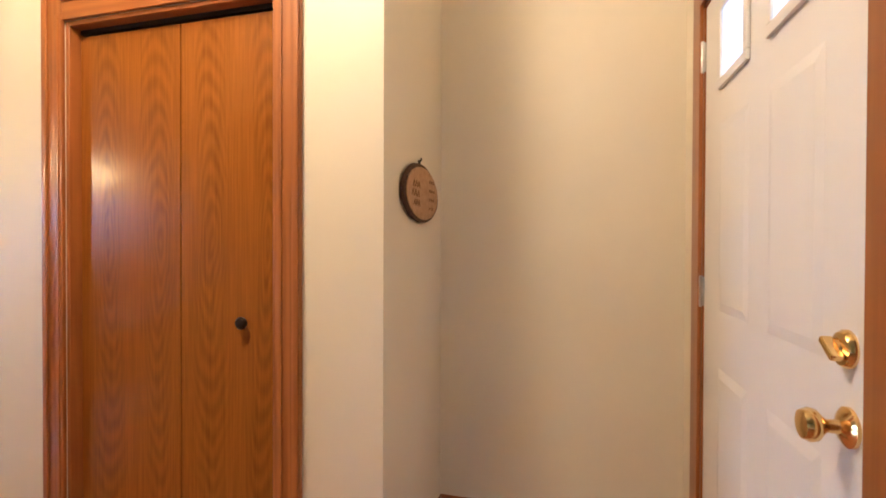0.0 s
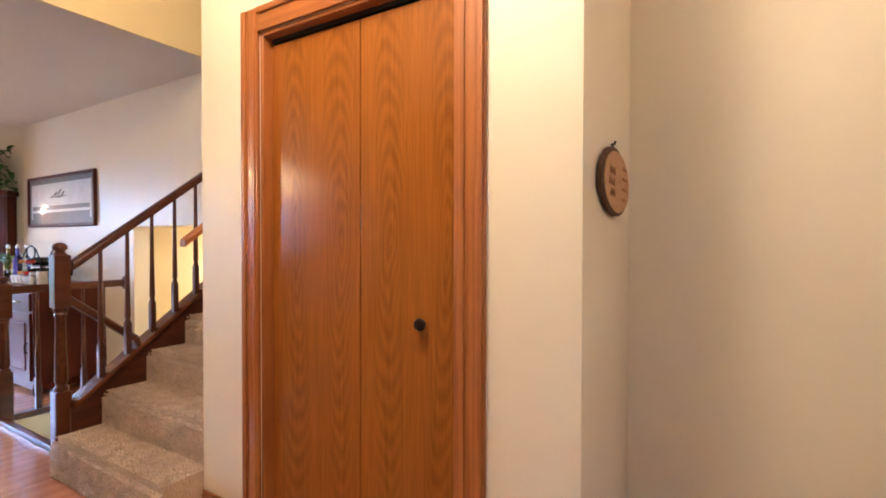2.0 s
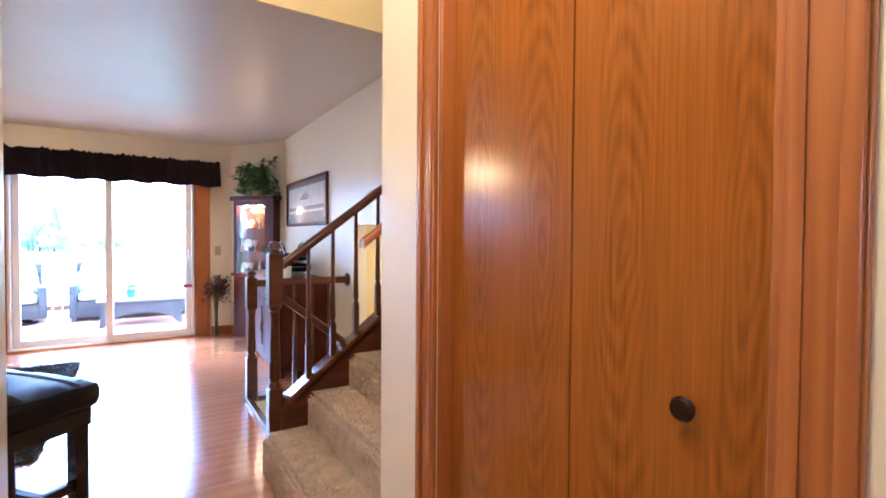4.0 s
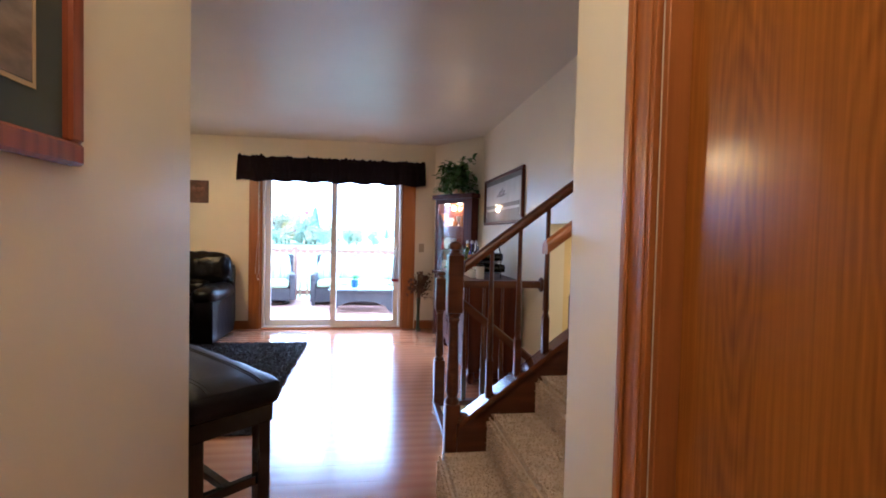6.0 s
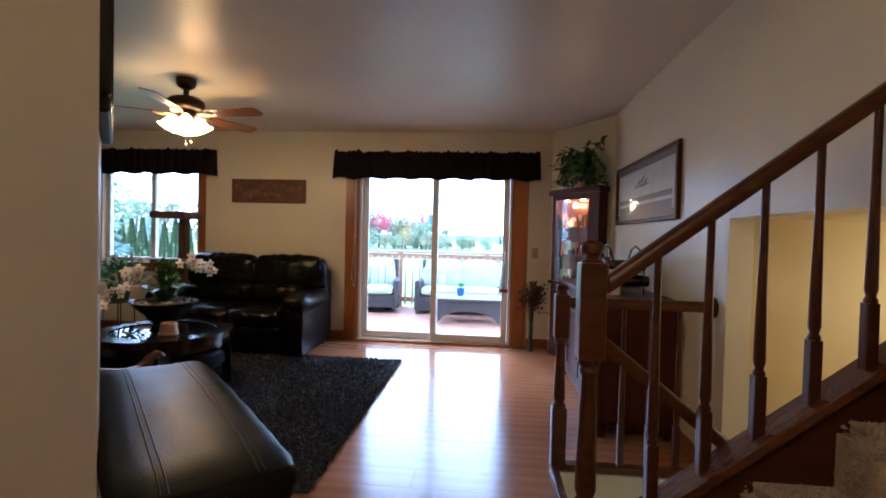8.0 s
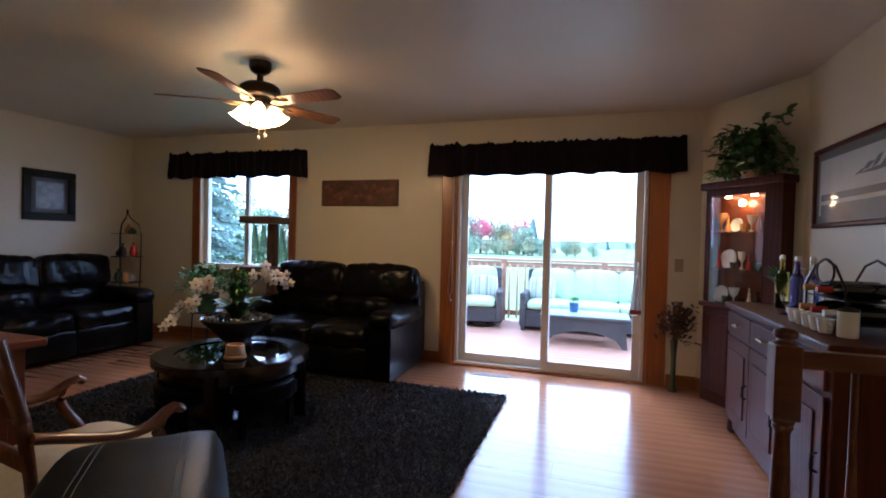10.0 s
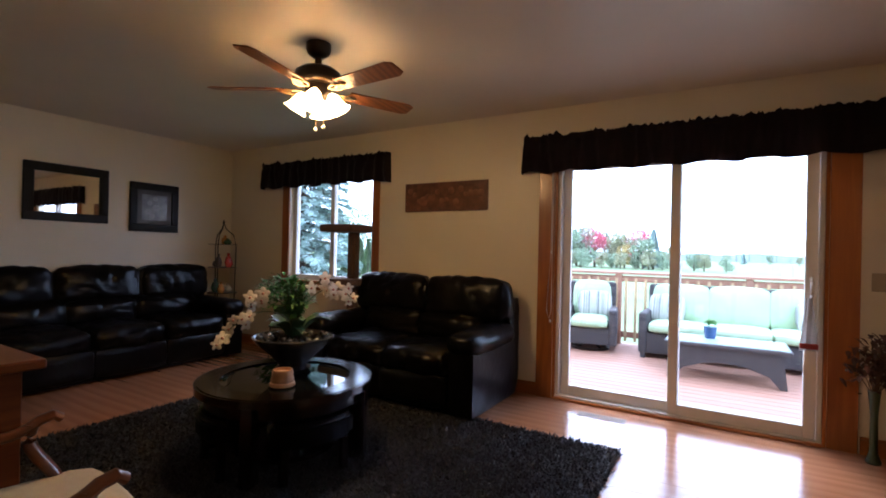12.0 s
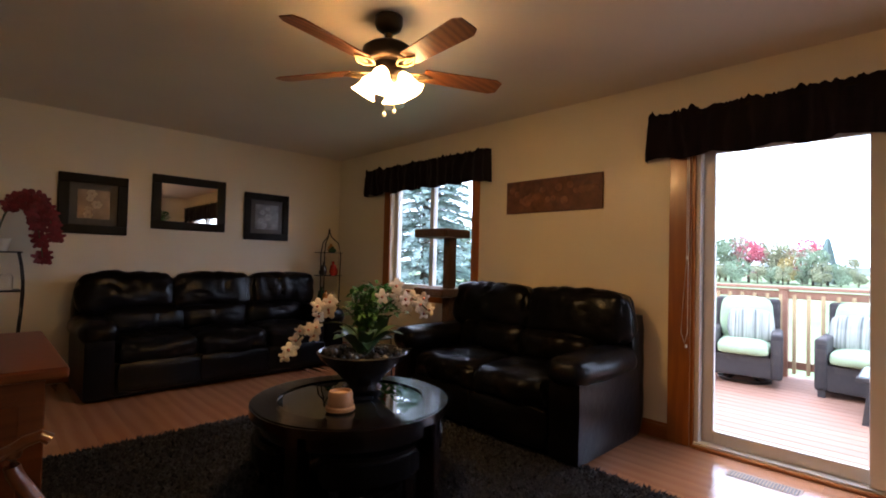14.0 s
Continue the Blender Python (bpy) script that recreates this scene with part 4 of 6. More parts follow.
BUSH = surface("bright_leaf", (0.08, 0.22, 0.05), (0.04, 0.12, 0.025), 0.55, scale=8, spec=0.25)
bm, st = bmesh.new(), bmesh.new()
for k in range(26):
    a, lean = rnd.uniform(0, 6.28), rnd.uniform(0.01, 0.10)
    path = bezier([(0.02 * math.cos(a), 0.02 * math.sin(a), 0.17), (0.02 * math.cos(a), 0.02 * math.sin(a), 0.28), (lean * 0.6 * math.cos(a), lean * 0.6 * math.sin(a), 0.36), (lean * math.cos(a), lean * math.sin(a), rnd.uniform(0.36, 0.52))], 8)
    tube(st, path, 0.002, 4)
    for q in path[4:]:
        for j in range(3):
            o = Vector((rnd.uniform(-1, 1), rnd.uniform(-1, 1), rnd.uniform(-0.5, 0.6))).normalized() * rnd.uniform(0.03, 0.05)
            leaf_blade(bm, q, q + o, rnd.uniform(0.008, 0.014), 0.008, 3)
part("stem_bundle", st, STEMM, bowl, "thin green stems")
part("bush", bm, BUSH, bowl, "bright green leafy bush")

candle = thing("candle_holder", pose(-5.79, -0.84, TH), "ringed tan ceramic candle holder on the coffee table", "candle holder")
TAN = surface("tan_ceramic", (0.52, 0.30, 0.15), (0.40, 0.21, 0.10), 0.45, scale=18, bump=0.2)
part("cup", lathe(bmesh.new(), [(0.066, 0), (0.070, 0.006), (0.068, 0.018), (0.060, 0.024), (0.062, 0.04), (0.057, 0.05), (0.058, 0.075), (0.052, 0.09), (0.046, 0.09), (0.044, 0.07), (0.01, 0.07)], 32), TAN, candle)
part("wax", lathe(bmesh.new(), [(0.044, 0.069), (0.044, 0.076), (0.02, 0.078)], 24), surface("wax", (0.7, 0.45, 0.25), (0.62, 0.38, 0.2), 0.5), candle, "pale orange wax")

# ---- rug ----
rug = thing("shag_rug", pose(-5.85, -0.83, 0), "charcoal shag rug under the coffee table", "rug")
RW, RD = 2.50, 3.10
part("backing", B(-RW / 2, RW / 2, -RD / 2, RD / 2, 0.001, 0.012, bev=0.004), RUG, rug)
vs, fs = [], []
rs = np.random.RandomState(3)
for k in range(60000):
    x, y = rs.uniform(-RW / 2 - 0.01, RW / 2 + 0.01), rs.uniform(-RD / 2 - 0.01, RD / 2 + 0.01)
    a, L, w = rs.uniform(0, 6.28), rs.uniform(0.010, 0.024), rs.uniform(0.006, 0.011)
    lean = rs.uniform(0.012, 0.04)
    ca, sa = math.cos(a), math.sin(a)
    i = len(vs)
    vs += [(x - sa * w, y + ca * w, 0.010), (x + sa * w, y - ca * w, 0.010), (x + ca * lean, y + sa * lean, 0.010 + L)]
    fs.append((i, i + 1, i + 2))
me = bpy.data.meshes.new("shag")
me.from_pydata(vs, [], fs)
me.materials.append(RUG)
pile = new("shag", me)
pile.parent = rug
tagged(pile, "long charcoal pile", kind="stuff")

# ---- ceiling fan ----
FX, FY = FAN
BLADE = wood("fan_blade_wood", (0.30, 0.11, 0.03), (0.12, 0.035, 0.01), 0.35, "x", 7.0)
fan = thing("ceiling_fan", pose(FX, FY, 0), "bronze ceiling fan with walnut blades and lit bell shades", "ceiling fan")
part("canopy", lathe(bmesh.new(), [(0.03, 2.40), (0.065, 2.425), (0.075, 2.45), (0.075, 2.488)], 28), BRONZE, fan)
part("downrod", lathe(bmesh.new(), [(0.022, 2.33), (0.022, 2.41)], 14), BRONZE, fan)
part("motor", lathe(bmesh.new(), [(0.05, 2.34), (0.11, 2.33), (0.135, 2.31), (0.14, 2.275), (0.125, 2.245), (0.10, 2.233)], 32), BRONZE, fan)
part("switch_housing", lathe(bmesh.new(), [(0.075, 2.233), (0.08, 2.205), (0.07, 2.165), (0.05, 2.15), (0.03, 2.145)], 24), BRONZE, fan)
AGED = surface("aged_brass", (0.42, 0.30, 0.14), (0.25, 0.16, 0.07), 0.35, 0.9, scale=30)
for k in range(5):
    m = pose(0, 0, 2.203, 0, 0, 84 + 72 * k)
    bl = bmesh.new()
    pts = [(0.20, -0.055), (0.62, -0.068), (0.66, -0.045), (0.66, 0.045), (0.62, 0.068), (0.20, 0.055)]
    extrude_outline(bl, pts, m @ pose(0, 0, 0, -12, 0, 0), 0.007)
    b = part("blade", bl, BLADE, fan, "walnut fan blade")
    ir = bmesh.new()
    for s in (-1, 1):
        tube(ir, [m @ Vector(p) for p in ((0.10, 0, -0.004), (0.14, 0.03 * s, -0.012), (0.18, 0.042 * s, -0.010), (0.22, 0.02 * s, -0.008), (0.25, 0.0, -0.006), (0.20, -0.012 * s, -0.01), (0.16, 0.0, -0.012))], 0.006, 6)
    part("blade_iron", ir, AGED, b, "scrolled brass blade arm")
for k in range(4):
    a = k * 90 + 34
    m = pose(0, 0, 2.185, 0, 0, a)
    part("light_arm", tube(bmesh.new(), [m @ Vector(p) for p in ((0.04, 0, 0.0), (0.07, 0, 0.004), (0.08, 0, -0.01))], 0.01), AGED, fan)
    sh = bmesh.new()
    prof = [(0.022, 0.0), (0.03, -0.012), (0.045, -0.04), (0.052, -0.075), (0.062, -0.105), (0.078, -0.125)]
    rings, n = [], 24
    for j, (r, z) in enumerate(prof):
        rings.append([sh.verts.new(((r * (1 + (0.06 * math.cos(6 * 2 * math.pi * i / n) if j == 5 else 0))) * math.cos(2 * math.pi * i / n), r * math.sin(2 * math.pi * i / n), z)) for i in range(n)])
    for p, q in zip(rings, rings[1:]):
        for i in range(n):
            sh.faces.new((p[i], p[(i + 1) % n], q[(i + 1) % n], q[i]))
    bmesh.ops.solidify(sh, geom=sh.faces[:], thickness=0.002)
    bmesh.ops.transform(sh, matrix=m @ pose(0.078, 0, -0.005, 0, -30, 0) @ Matrix.Scale(0.92, 4), verts=sh.verts)
    part("shade", sh, SHADEGLOW, fan, "glowing frosted bell shade")
for dx, dz in ((0.03, 1.965), (-0.035, 1.995)):
    pc = part("pull_chain", tube(bmesh.new(), [(dx, 0.02, 2.15), (dx, 0.02, dz)], 0.003, 5), AGED, fan)
    part("pull_knob", lathe(bmesh.new(), [(0.004, dz + 0.004), (0.012, dz - 0.008), (0.009, dz - 0.02), (0.003, dz - 0.024)], 12, Matrix.Translation((dx, 0.02, 0))), PETAL, pc, "white pull knob")

# ---- pictures ----
def picture(m, w, h, bar, frame_mat, label, mat_mat=None, mat_bar=0.0, art=None, strips=(), category="picture", group=""):
    """Local x along the wall, z up, the room towards -y; its back on y = 0."""
    t = thing("framed_picture" if category == "picture" else "wall_mirror", m, label, category, group)
    part("frame", frame_rect(bmesh.new(), w, h, bar, 0.028, pose(0, -0.028, 0), 0.006), frame_mat, t)
    iw, ih = w - 2 * bar, h - 2 * bar
    part("backing", B(-iw / 2 - 0.005, iw / 2 + 0.005, -0.012, -0.002, -ih / 2 - 0.005, ih / 2 + 0.005), mat_mat or art, t)
    if mat_bar:
        part("print", B(-iw / 2 + mat_bar, iw / 2 - mat_bar, -0.0145, -0.0121, -ih / 2 + mat_bar, ih / 2 - mat_bar), art, t)
    for x0, x1, z0, z1, mt in strips:
        part("print_band", B(x0, x1, -0.0165, -0.0146, z0, z1), mt, t)
    return t


PAPER = surface("pale_print", (0.66, 0.65, 0.61), (0.56, 0.55, 0.51), 0.55, scale=7, coat=1.0)
GREYMAT = surface("grey_mat", (0.19, 0.175, 0.165), (0.16, 0.15, 0.14), 0.55, scale=12, coat=1.0)
SEPIA = surface("sepia_print", (0.09, 0.04, 0.022), (0.24, 0.14, 0.085), 0.3, scale=6)
GREYART = surface("grey_print", (0.06, 0.055, 0.05), (0.22, 0.20, 0.18), 0.3, scale=9)
DARKMAT = surface("dark_mat", (0.06, 0.045, 0.035), (0.045, 0.033, 0.026), 0.5, scale=12)
GREENMAT = surface("green_mat", (0.05, 0.065, 0.06), (0.04, 0.05, 0.05), 0.4, scale=10)
FOREST = surface("brown_scene_print", (0.09, 0.06, 0.045), (0.32, 0.25, 0.19), 0.3, scale=9, stretch=(1, 1, 2.2))
CARVED = surface("carved_wood", (0.16, 0.06, 0.028), (0.07, 0.025, 0.012), 0.55, scale=14, bump=0.8, bump_scale=26)
nw, nh = 1.46, 0.51
wide = picture(pose(-6.27, 2.764, 1.665), nw, nh, 0.03, CHERRY, "wide print with grey bands in a thin dark frame", GREYMAT, 0.05, PAPER,
        [(-0.62, 0.62, -0.085, -0.045, GREYMAT), (-0.62, 0.62, -0.19, -0.11, GREYMAT), ])
for x0, x1, z0, z1, w_ in [(-0.20, 0.20, 0.035, 0.045, 0.012), (-0.14, -0.02, 0.05, 0.085, 0.018), (-0.05, 0.06, 0.05, 0.115, 0.022), (0.03, 0.13, 0.05, 0.085, 0.018), (-0.22, -0.10, 0.03, 0.06, 0.008)]:
    ink = extrude_outline(bmesh.new(), [(x0, z0), ((x0 + x1) / 2, (z0 + z1) / 2 - w_), (x1, z1), ((x0 + x1) / 2, (z0 + z1) / 2 + w_)], Matrix.Translation((0, -0.0146, 0)) @ Matrix.Rotation(radians(90), 4, "X"), 0.0012)
    part("ink_stroke", ink, GREYMAT, wide, "grey drawn stroke", smooth=False)
S = pose(0, 0, 0, 0, 0, 180)
sepia = picture(pose(-5.29, -4.399, 1.64) @ S, 0.54, 0.56, 0.085, FRAMEBLK, "sepia flower print in a broad dark frame", DARKMAT, 0.06, SEPIA, group="pictures over the sofa")
picture(pose(-6.125, -4.399, 1.725) @ S, 0.72, 0.56, 0.085, FRAMEBLK, "wall mirror in a broad dark frame over the sofa", MIRROR, 0, MIRROR, category="mirror")
botanical = picture(pose(-6.965, -4.399, 1.655) @ S, 0.54, 0.55, 0.08, FRAMEBLK, "grey botanical print in a broad dark frame", DARKMAT, 0.05, GREYART, group="pictures over the sofa")
for pic_, tone, sd in ((sepia, (0.45, 0.32, 0.22), 3), (botanical, (0.26, 0.24, 0.22), 7)):
    rr = random.Random(sd)
    bloom = surface("printed_bloom", tone, tuple(v * 0.7 for v in tone), 0.4, scale=30)
    for q in range(5):
        fl = bmesh.new()
        cx, cz, r_ = rr.uniform(-0.08, 0.08), -0.10 + q * 0.05, rr.uniform(0.028, 0.042)
        for e in range(6):
            a = e * 1.047 + rr.uniform(-0.2, 0.2)
            bmesh.ops.create_icosphere(fl, subdivisions=2, radius=r_ * 0.5, matrix=Matrix.Translation((cx + r_ * 0.6 * math.cos(a), -0.0146, cz + r_ * 0.6 * math.sin(a))) @ Matrix.Diagonal((1, 0.05, 0.8, 1)))
        part("printed_flower", fl, bloom, pic_, "pale printed flower")
REDWOOD = wood("red_frame_wood", (0.30, 0.07, 0.018), (0.14, 0.03, 0.008), 0.3, "z", 9)
hp = picture(pose(-2.26, 0.861, 1.765) @ S, 0.60, 0.70, 0.045, REDWOOD, "landscape print with a green mat in a reddish wood frame", GREENMAT, 0.085, FOREST)
part("mat_line", frame_rect(bmesh.new(), 0.36, 0.46, 0.008, 0.002, pose(0, -0.0145, 0), 0), surface("tan_line", (0.45, 0.33, 0.18)), hp)
ang = math.degrees(math.atan2(0.44, 0.53))
AW = pose(-3.435, 0.64, 0, 0, 0, 180 + ang)
picture(AW @ pose(0.05, -0.001, 1.86), 0.46, 0.72, 0.035, BLACK, "dark glazed picture in a black frame on the angled wall", GREYMAT, 0.06, PAPER)
sw = thing("light_switch", AW @ pose(-0.10, -0.001, 1.12), "white double light switch on the angled wall", "light switch")
part("plate", B(-0.058, 0.058, -0.006, 0, -0.058, 0.058, bev=0.003, seg=2), VINYL, sw)
for x in (-0.023, 0.023):
    part("toggle", B(x - 0.005, x + 0.005, -0.02, -0.006, -0.002, 0.02, bev=0.002), VINYL, sw)
ALMOND = surface("almond_plastic", (0.44, 0.35, 0.23), (0.40, 0.32, 0.21), 0.45)
ws = thing("wall_switch", pose(-7.959, 2.10, 1.10, 0, 0, 90), "tan rocker switch beside the sliding door", "light switch")
part("plate", B(-0.036, 0.036, -0.006, 0, -0.058, 0.058, bev=0.003, seg=2), ALMOND, ws)
part("rocker", B(-0.015, 0.015, -0.009, -0.006, -0.03, 0.03, bev=0.001), ALMOND, ws)

FRUIT = surface("carved_fruit", (0.24, 0.10, 0.045), (0.12, 0.045, 0.02), 0.5, scale=20, bump=0.4, bump_scale=40)
cp = thing("carved_panel", pose(-7.959, -1.10, 1.766), "long carved brown wood panel on the wall", "wall panel")
part("board", B(0, 0.018, -0.465, 0.465, -0.142, 0.142, bev=0.004), CARVED, cp)
r2 = random.Random(8)
for k in range(16):
    bm = bmesh.new()
    bmesh.ops.create_icosphere(bm, subdivisions=2, radius=r2.uniform(0.025, 0.05), matrix=Matrix.Translation((0.017, -0.40 + k * 0.053, r2.uniform(-0.07, 0.07))) @ Matrix.Diagonal((0.25, 1, 1, 1)))
    part("carving", bm, FRUIT, cp, "raised carved fruit")

# ---- bench, chair, desk ----
BE = Matrix.Translation((-3.556, 1.09, 0)) @ Matrix.Rotation(math.atan2(-0.80, -0.864), 4, "Z")
STITCH = surface("seam_thread", (0.03, 0.028, 0.03), (0.02, 0.019, 0.02), 0.6)
bench = thing("leather_bench", BE, "black leather bench with stitched seams on dark wood legs", "bench")
BL, BW, BZ = 1.18, 0.38, 0.69
pad = cushion(bmesh.new(), -0.01, BL + 0.01, -0.01, BW + 0.01, BZ - 0.12, BZ, 0.045, 0.018, None, 14)
top_of = BVHTree.FromBMesh(pad)
for y in (0.078, 0.094, 0.286, 0.302):
    line = []
    for k in range(41):
        hit = top_of.ray_cast(Vector((0.005 + (BL - 0.01) * k / 40, y, BZ + 0.2)), Vector((0, 0, -1)))[0]
        if hit:
            line.append(hit + Vector((0, 0, 0.0008)))
    part("seam", tube(bmesh.new(), line, 0.0022, 6), STITCH, bench, "stitched seam")
part("seat_pad", pad, HIDE, bench)
part("seat_rail", B(0.02, BL - 0.02, 0.02, BW - 0.02, BZ - 0.19, BZ - 0.115, bev=0.004), ESPRESSO, bench)
for x in (0.03, BL - 0.085):
    for y in (0.025, BW - 0.08):
        part("leg", B(x, x + 0.055, y, y + 0.055, 0, BZ - 0.19, bev=0.004), ESPRESSO, bench)
    part("stretcher", B(x + 0.012, x + 0.042, 0.08, BW - 0.08, 0.24, 0.28, bev=0.003), ESPRESSO, bench)
part("stretcher", B(0.075, BL - 0.075, BW / 2 - 0.018, BW / 2 + 0.018, 0.245, 0.275, bev=0.003), ESPRESSO, bench)

CH = pose(-4.475, -0.385, 0, 0, 0, -9) @ Matrix.Diagonal((1, 1.26, 0.97, 1))
chair = thing("arm_chair", CH, "oak armchair with curved arms and a cream seat", "chair")
CREAM = surface("cream_fabric", (0.62, 0.54, 0.38), (0.55, 0.47, 0.32), 0.85, scale=30, bump=0.3, bump_scale=200, sheen=0.2)
part("seat", cushion(bmesh.new(), -0.28, 0.24, -0.26, 0.26, 0.39, 0.475, 0.04, 0.02), CREAM, chair, "cream padded seat")
part("seat_frame", B(-0.265, 0.24, -0.25, 0.25, 0.34, 0.395, bev=0.01), HONEY, chair)
for s in (-1, 1):
    arm = bezier([(0.26, 0.235 * s, 0.70), (0.10, 0.25 * s, 0.66), (-0.02, 0.26 * s, 0.58), (-0.12, 0.255 * s, 0.665)], 12) + [Vector((-0.155, 0.255 * s, 0.675)), Vector((-0.175, 0.255 * s, 0.66))]
    part("arm", tube(bmesh.new(), arm, 0.022, 10, 0.75), HONEY, chair)
    post = bezier([(-0.10, 0.255 * s, 0.655), (-0.06, 0.255 * s, 0.55), (-0.18, 0.25 * s, 0.52), (-0.18, 0.235 * s, 0.37)], 10)
    part("arm_post", tube(bmesh.new(), post, 0.02, 10), HONEY, chair)
    part("front_leg", tube(bmesh.new(), [(-0.225, 0.215 * s, 0.35), (-0.235, 0.22 * s, 0.2), (-0.225, 0.22 * s, 0.0)], [0.028, 0.02, 0.015], 10), HONEY, chair)
    part("back_post", tube(bmesh.new(), [(0.26, 0.215 * s, 0.0), (0.235, 0.215 * s, 0.4), (0.27, 0.215 * s, 0.75), (0.33, 0.215 * s, 1.0)], 0.02, 10), HONEY, chair)
for z, x in ((0.62, 0.255), (0.78, 0.275), (0.95, 0.315)):
    part("back_slat", B(x - 0.01, x + 0.012, -0.21, 0.21, z - 0.03, z + 0.03, bev=0.006), HONEY, chair)

desk = thing("wooden_desk", pose(-4.225, -1.52, 0), "honey oak desk with panelled sides", "desk")
part("desktop", B(-0.55, 0.495, -0.52, 0.52, 0.745, 0.785, bev=0.010, seg=3), DARKDESK, desk)
part("pedestal", B(-0.49, 0.48, -0.47, 0.47, 0.05, 0.745, bev=0.004), DARKDESK, desk)
for y in (0.47, -0.472):
    part("side_panel", B(-0.42, 0.42, min(y, y + 0.006), max(y, y + 0.006), 0.15, 0.66, bev=0.002), DARKDESK, desk)
part("front_panel", B(-0.497, -0.49, -0.38, 0.38, 0.15, 0.66, bev=0.003), DARKDESK, desk)
for x in (-0.47, 0.43):
    for y in (-0.45, 0.40):
        part("foot", B(x, x + 0.05, y, y + 0.05, 0, 0.05), DARKDESK, desk)
gad = thing("small_radio", pose(-4.36, -1.30, 0.785, 0, 0, 20), "small black device with silver edges on the desk", "device")
part("body", B(-0.12, 0.06, -0.05, 0.05, 0, 0.035, bev=0.006, seg=2), BLACK, gad)
part("trim", B(-0.122, 0.062, -0.052, 0.052, 0.028, 0.032), STEEL, gad)

# ---- china cabinet, buffet and the corner ----
d = Vector((-7.155 + 7.72, 2.624 - 2.253, 0))
HUT = Matrix.Translation((-7.72, 2.253, 0)) @ Matrix.Rotation(math.atan2(d.y, d.x), 4, "Z") @ Matrix.Diagonal((1, 1, 0.978, 1))
HW, HD, HH = d.length, 0.115, 1.84
hut = thing("china_cabinet", HUT, "dark cherry corner china cabinet with a lit glass front", "cabinet")
part("base", B(0, HW, 0, HD, 0.0, 0.80, bev=0.004), CHERRY, hut)
for x0, x1 in ((0.03, HW / 2 - 0.004), (HW / 2 + 0.004, HW - 0.03)):
    dd = part("lower_door", B(x0, x1, -0.016, 0, 0.10, 0.74, bev=0.004), CHERRY, hut)
    part("door_panel", B(x0 + 0.06, x1 - 0.06, -0.021, -0.016, 0.17, 0.67, bev=0.004), CHERRY, dd)
part("waist", B(-0.02, HW + 0.02, -0.03, HD, 0.80, 0.84, bev=0.01, seg=2), CHERRY, hut)
for x0, x1 in ((0, 0.055), (HW - 0.14, HW)):
    part("stile", B(x0, x1, 0, HD, 0.84, 1.76, bev=0.004), CHERRY, hut)
part("head_rail", B(0, HW, 0, HD, 1.72, 1.78, bev=0.004), CHERRY, hut)
part("cornice", B(-0.03, HW + 0.03, -0.04, HD, 1.78, HH, bev=0.014, seg=3), CHERRY, hut)
part("back_panel", B(0.055, HW - 0.14, HD - 0.008, HD - 0.002, 0.84, 1.72), DARKDESK, hut, "warm wooden back panel")
CLEAR = glass("cabinet_glass")
for z in (1.12, 1.42):
    part("glass_shelf", B(0.056, HW - 0.141, 0.015, HD - 0.01, z, z + 0.006), CLEAR, hut)
g = part("glass_door", B(0.056, HW - 0.141, 0.002, 0.006, 0.845, 1.718), CLEAR, hut)
g.visible_shadow = False
for x in (0.17, 0.40):
    part("puck_light", lathe(bmesh.new(), [(0.024, 1.708), (0.024, 1.719)], 16, Matrix.Translation((x, 0.06, 0))), glow("warm_puck", (1.0, 0.72, 0.35), 30), hut, "lit cabinet puck light")
lamp("cabinet_bulb", "POINT", HUT @ pose(0.30, 0.055, 1.66), 2.0, (1.0, 0.60, 0.24), 0.03)
rc = random.Random(12)
COLS = [surface("amber_glass", (0.62, 0.30, 0.08), (0.5, 0.2, 0.05), 0.15), surface("red_china", (0.5, 0.04, 0.02), (0.4, 0.03, 0.02), 0.2), surface("white_china", (0.75, 0.72, 0.66), (0.7, 0.66, 0.6), 0.2),
        surface("green_china", (0.06, 0.14, 0.07), (0.04, 0.09, 0.05), 0.25), surface("dark_china", (0.03, 0.02, 0.02), (0.05, 0.03, 0.02), 0.3)]
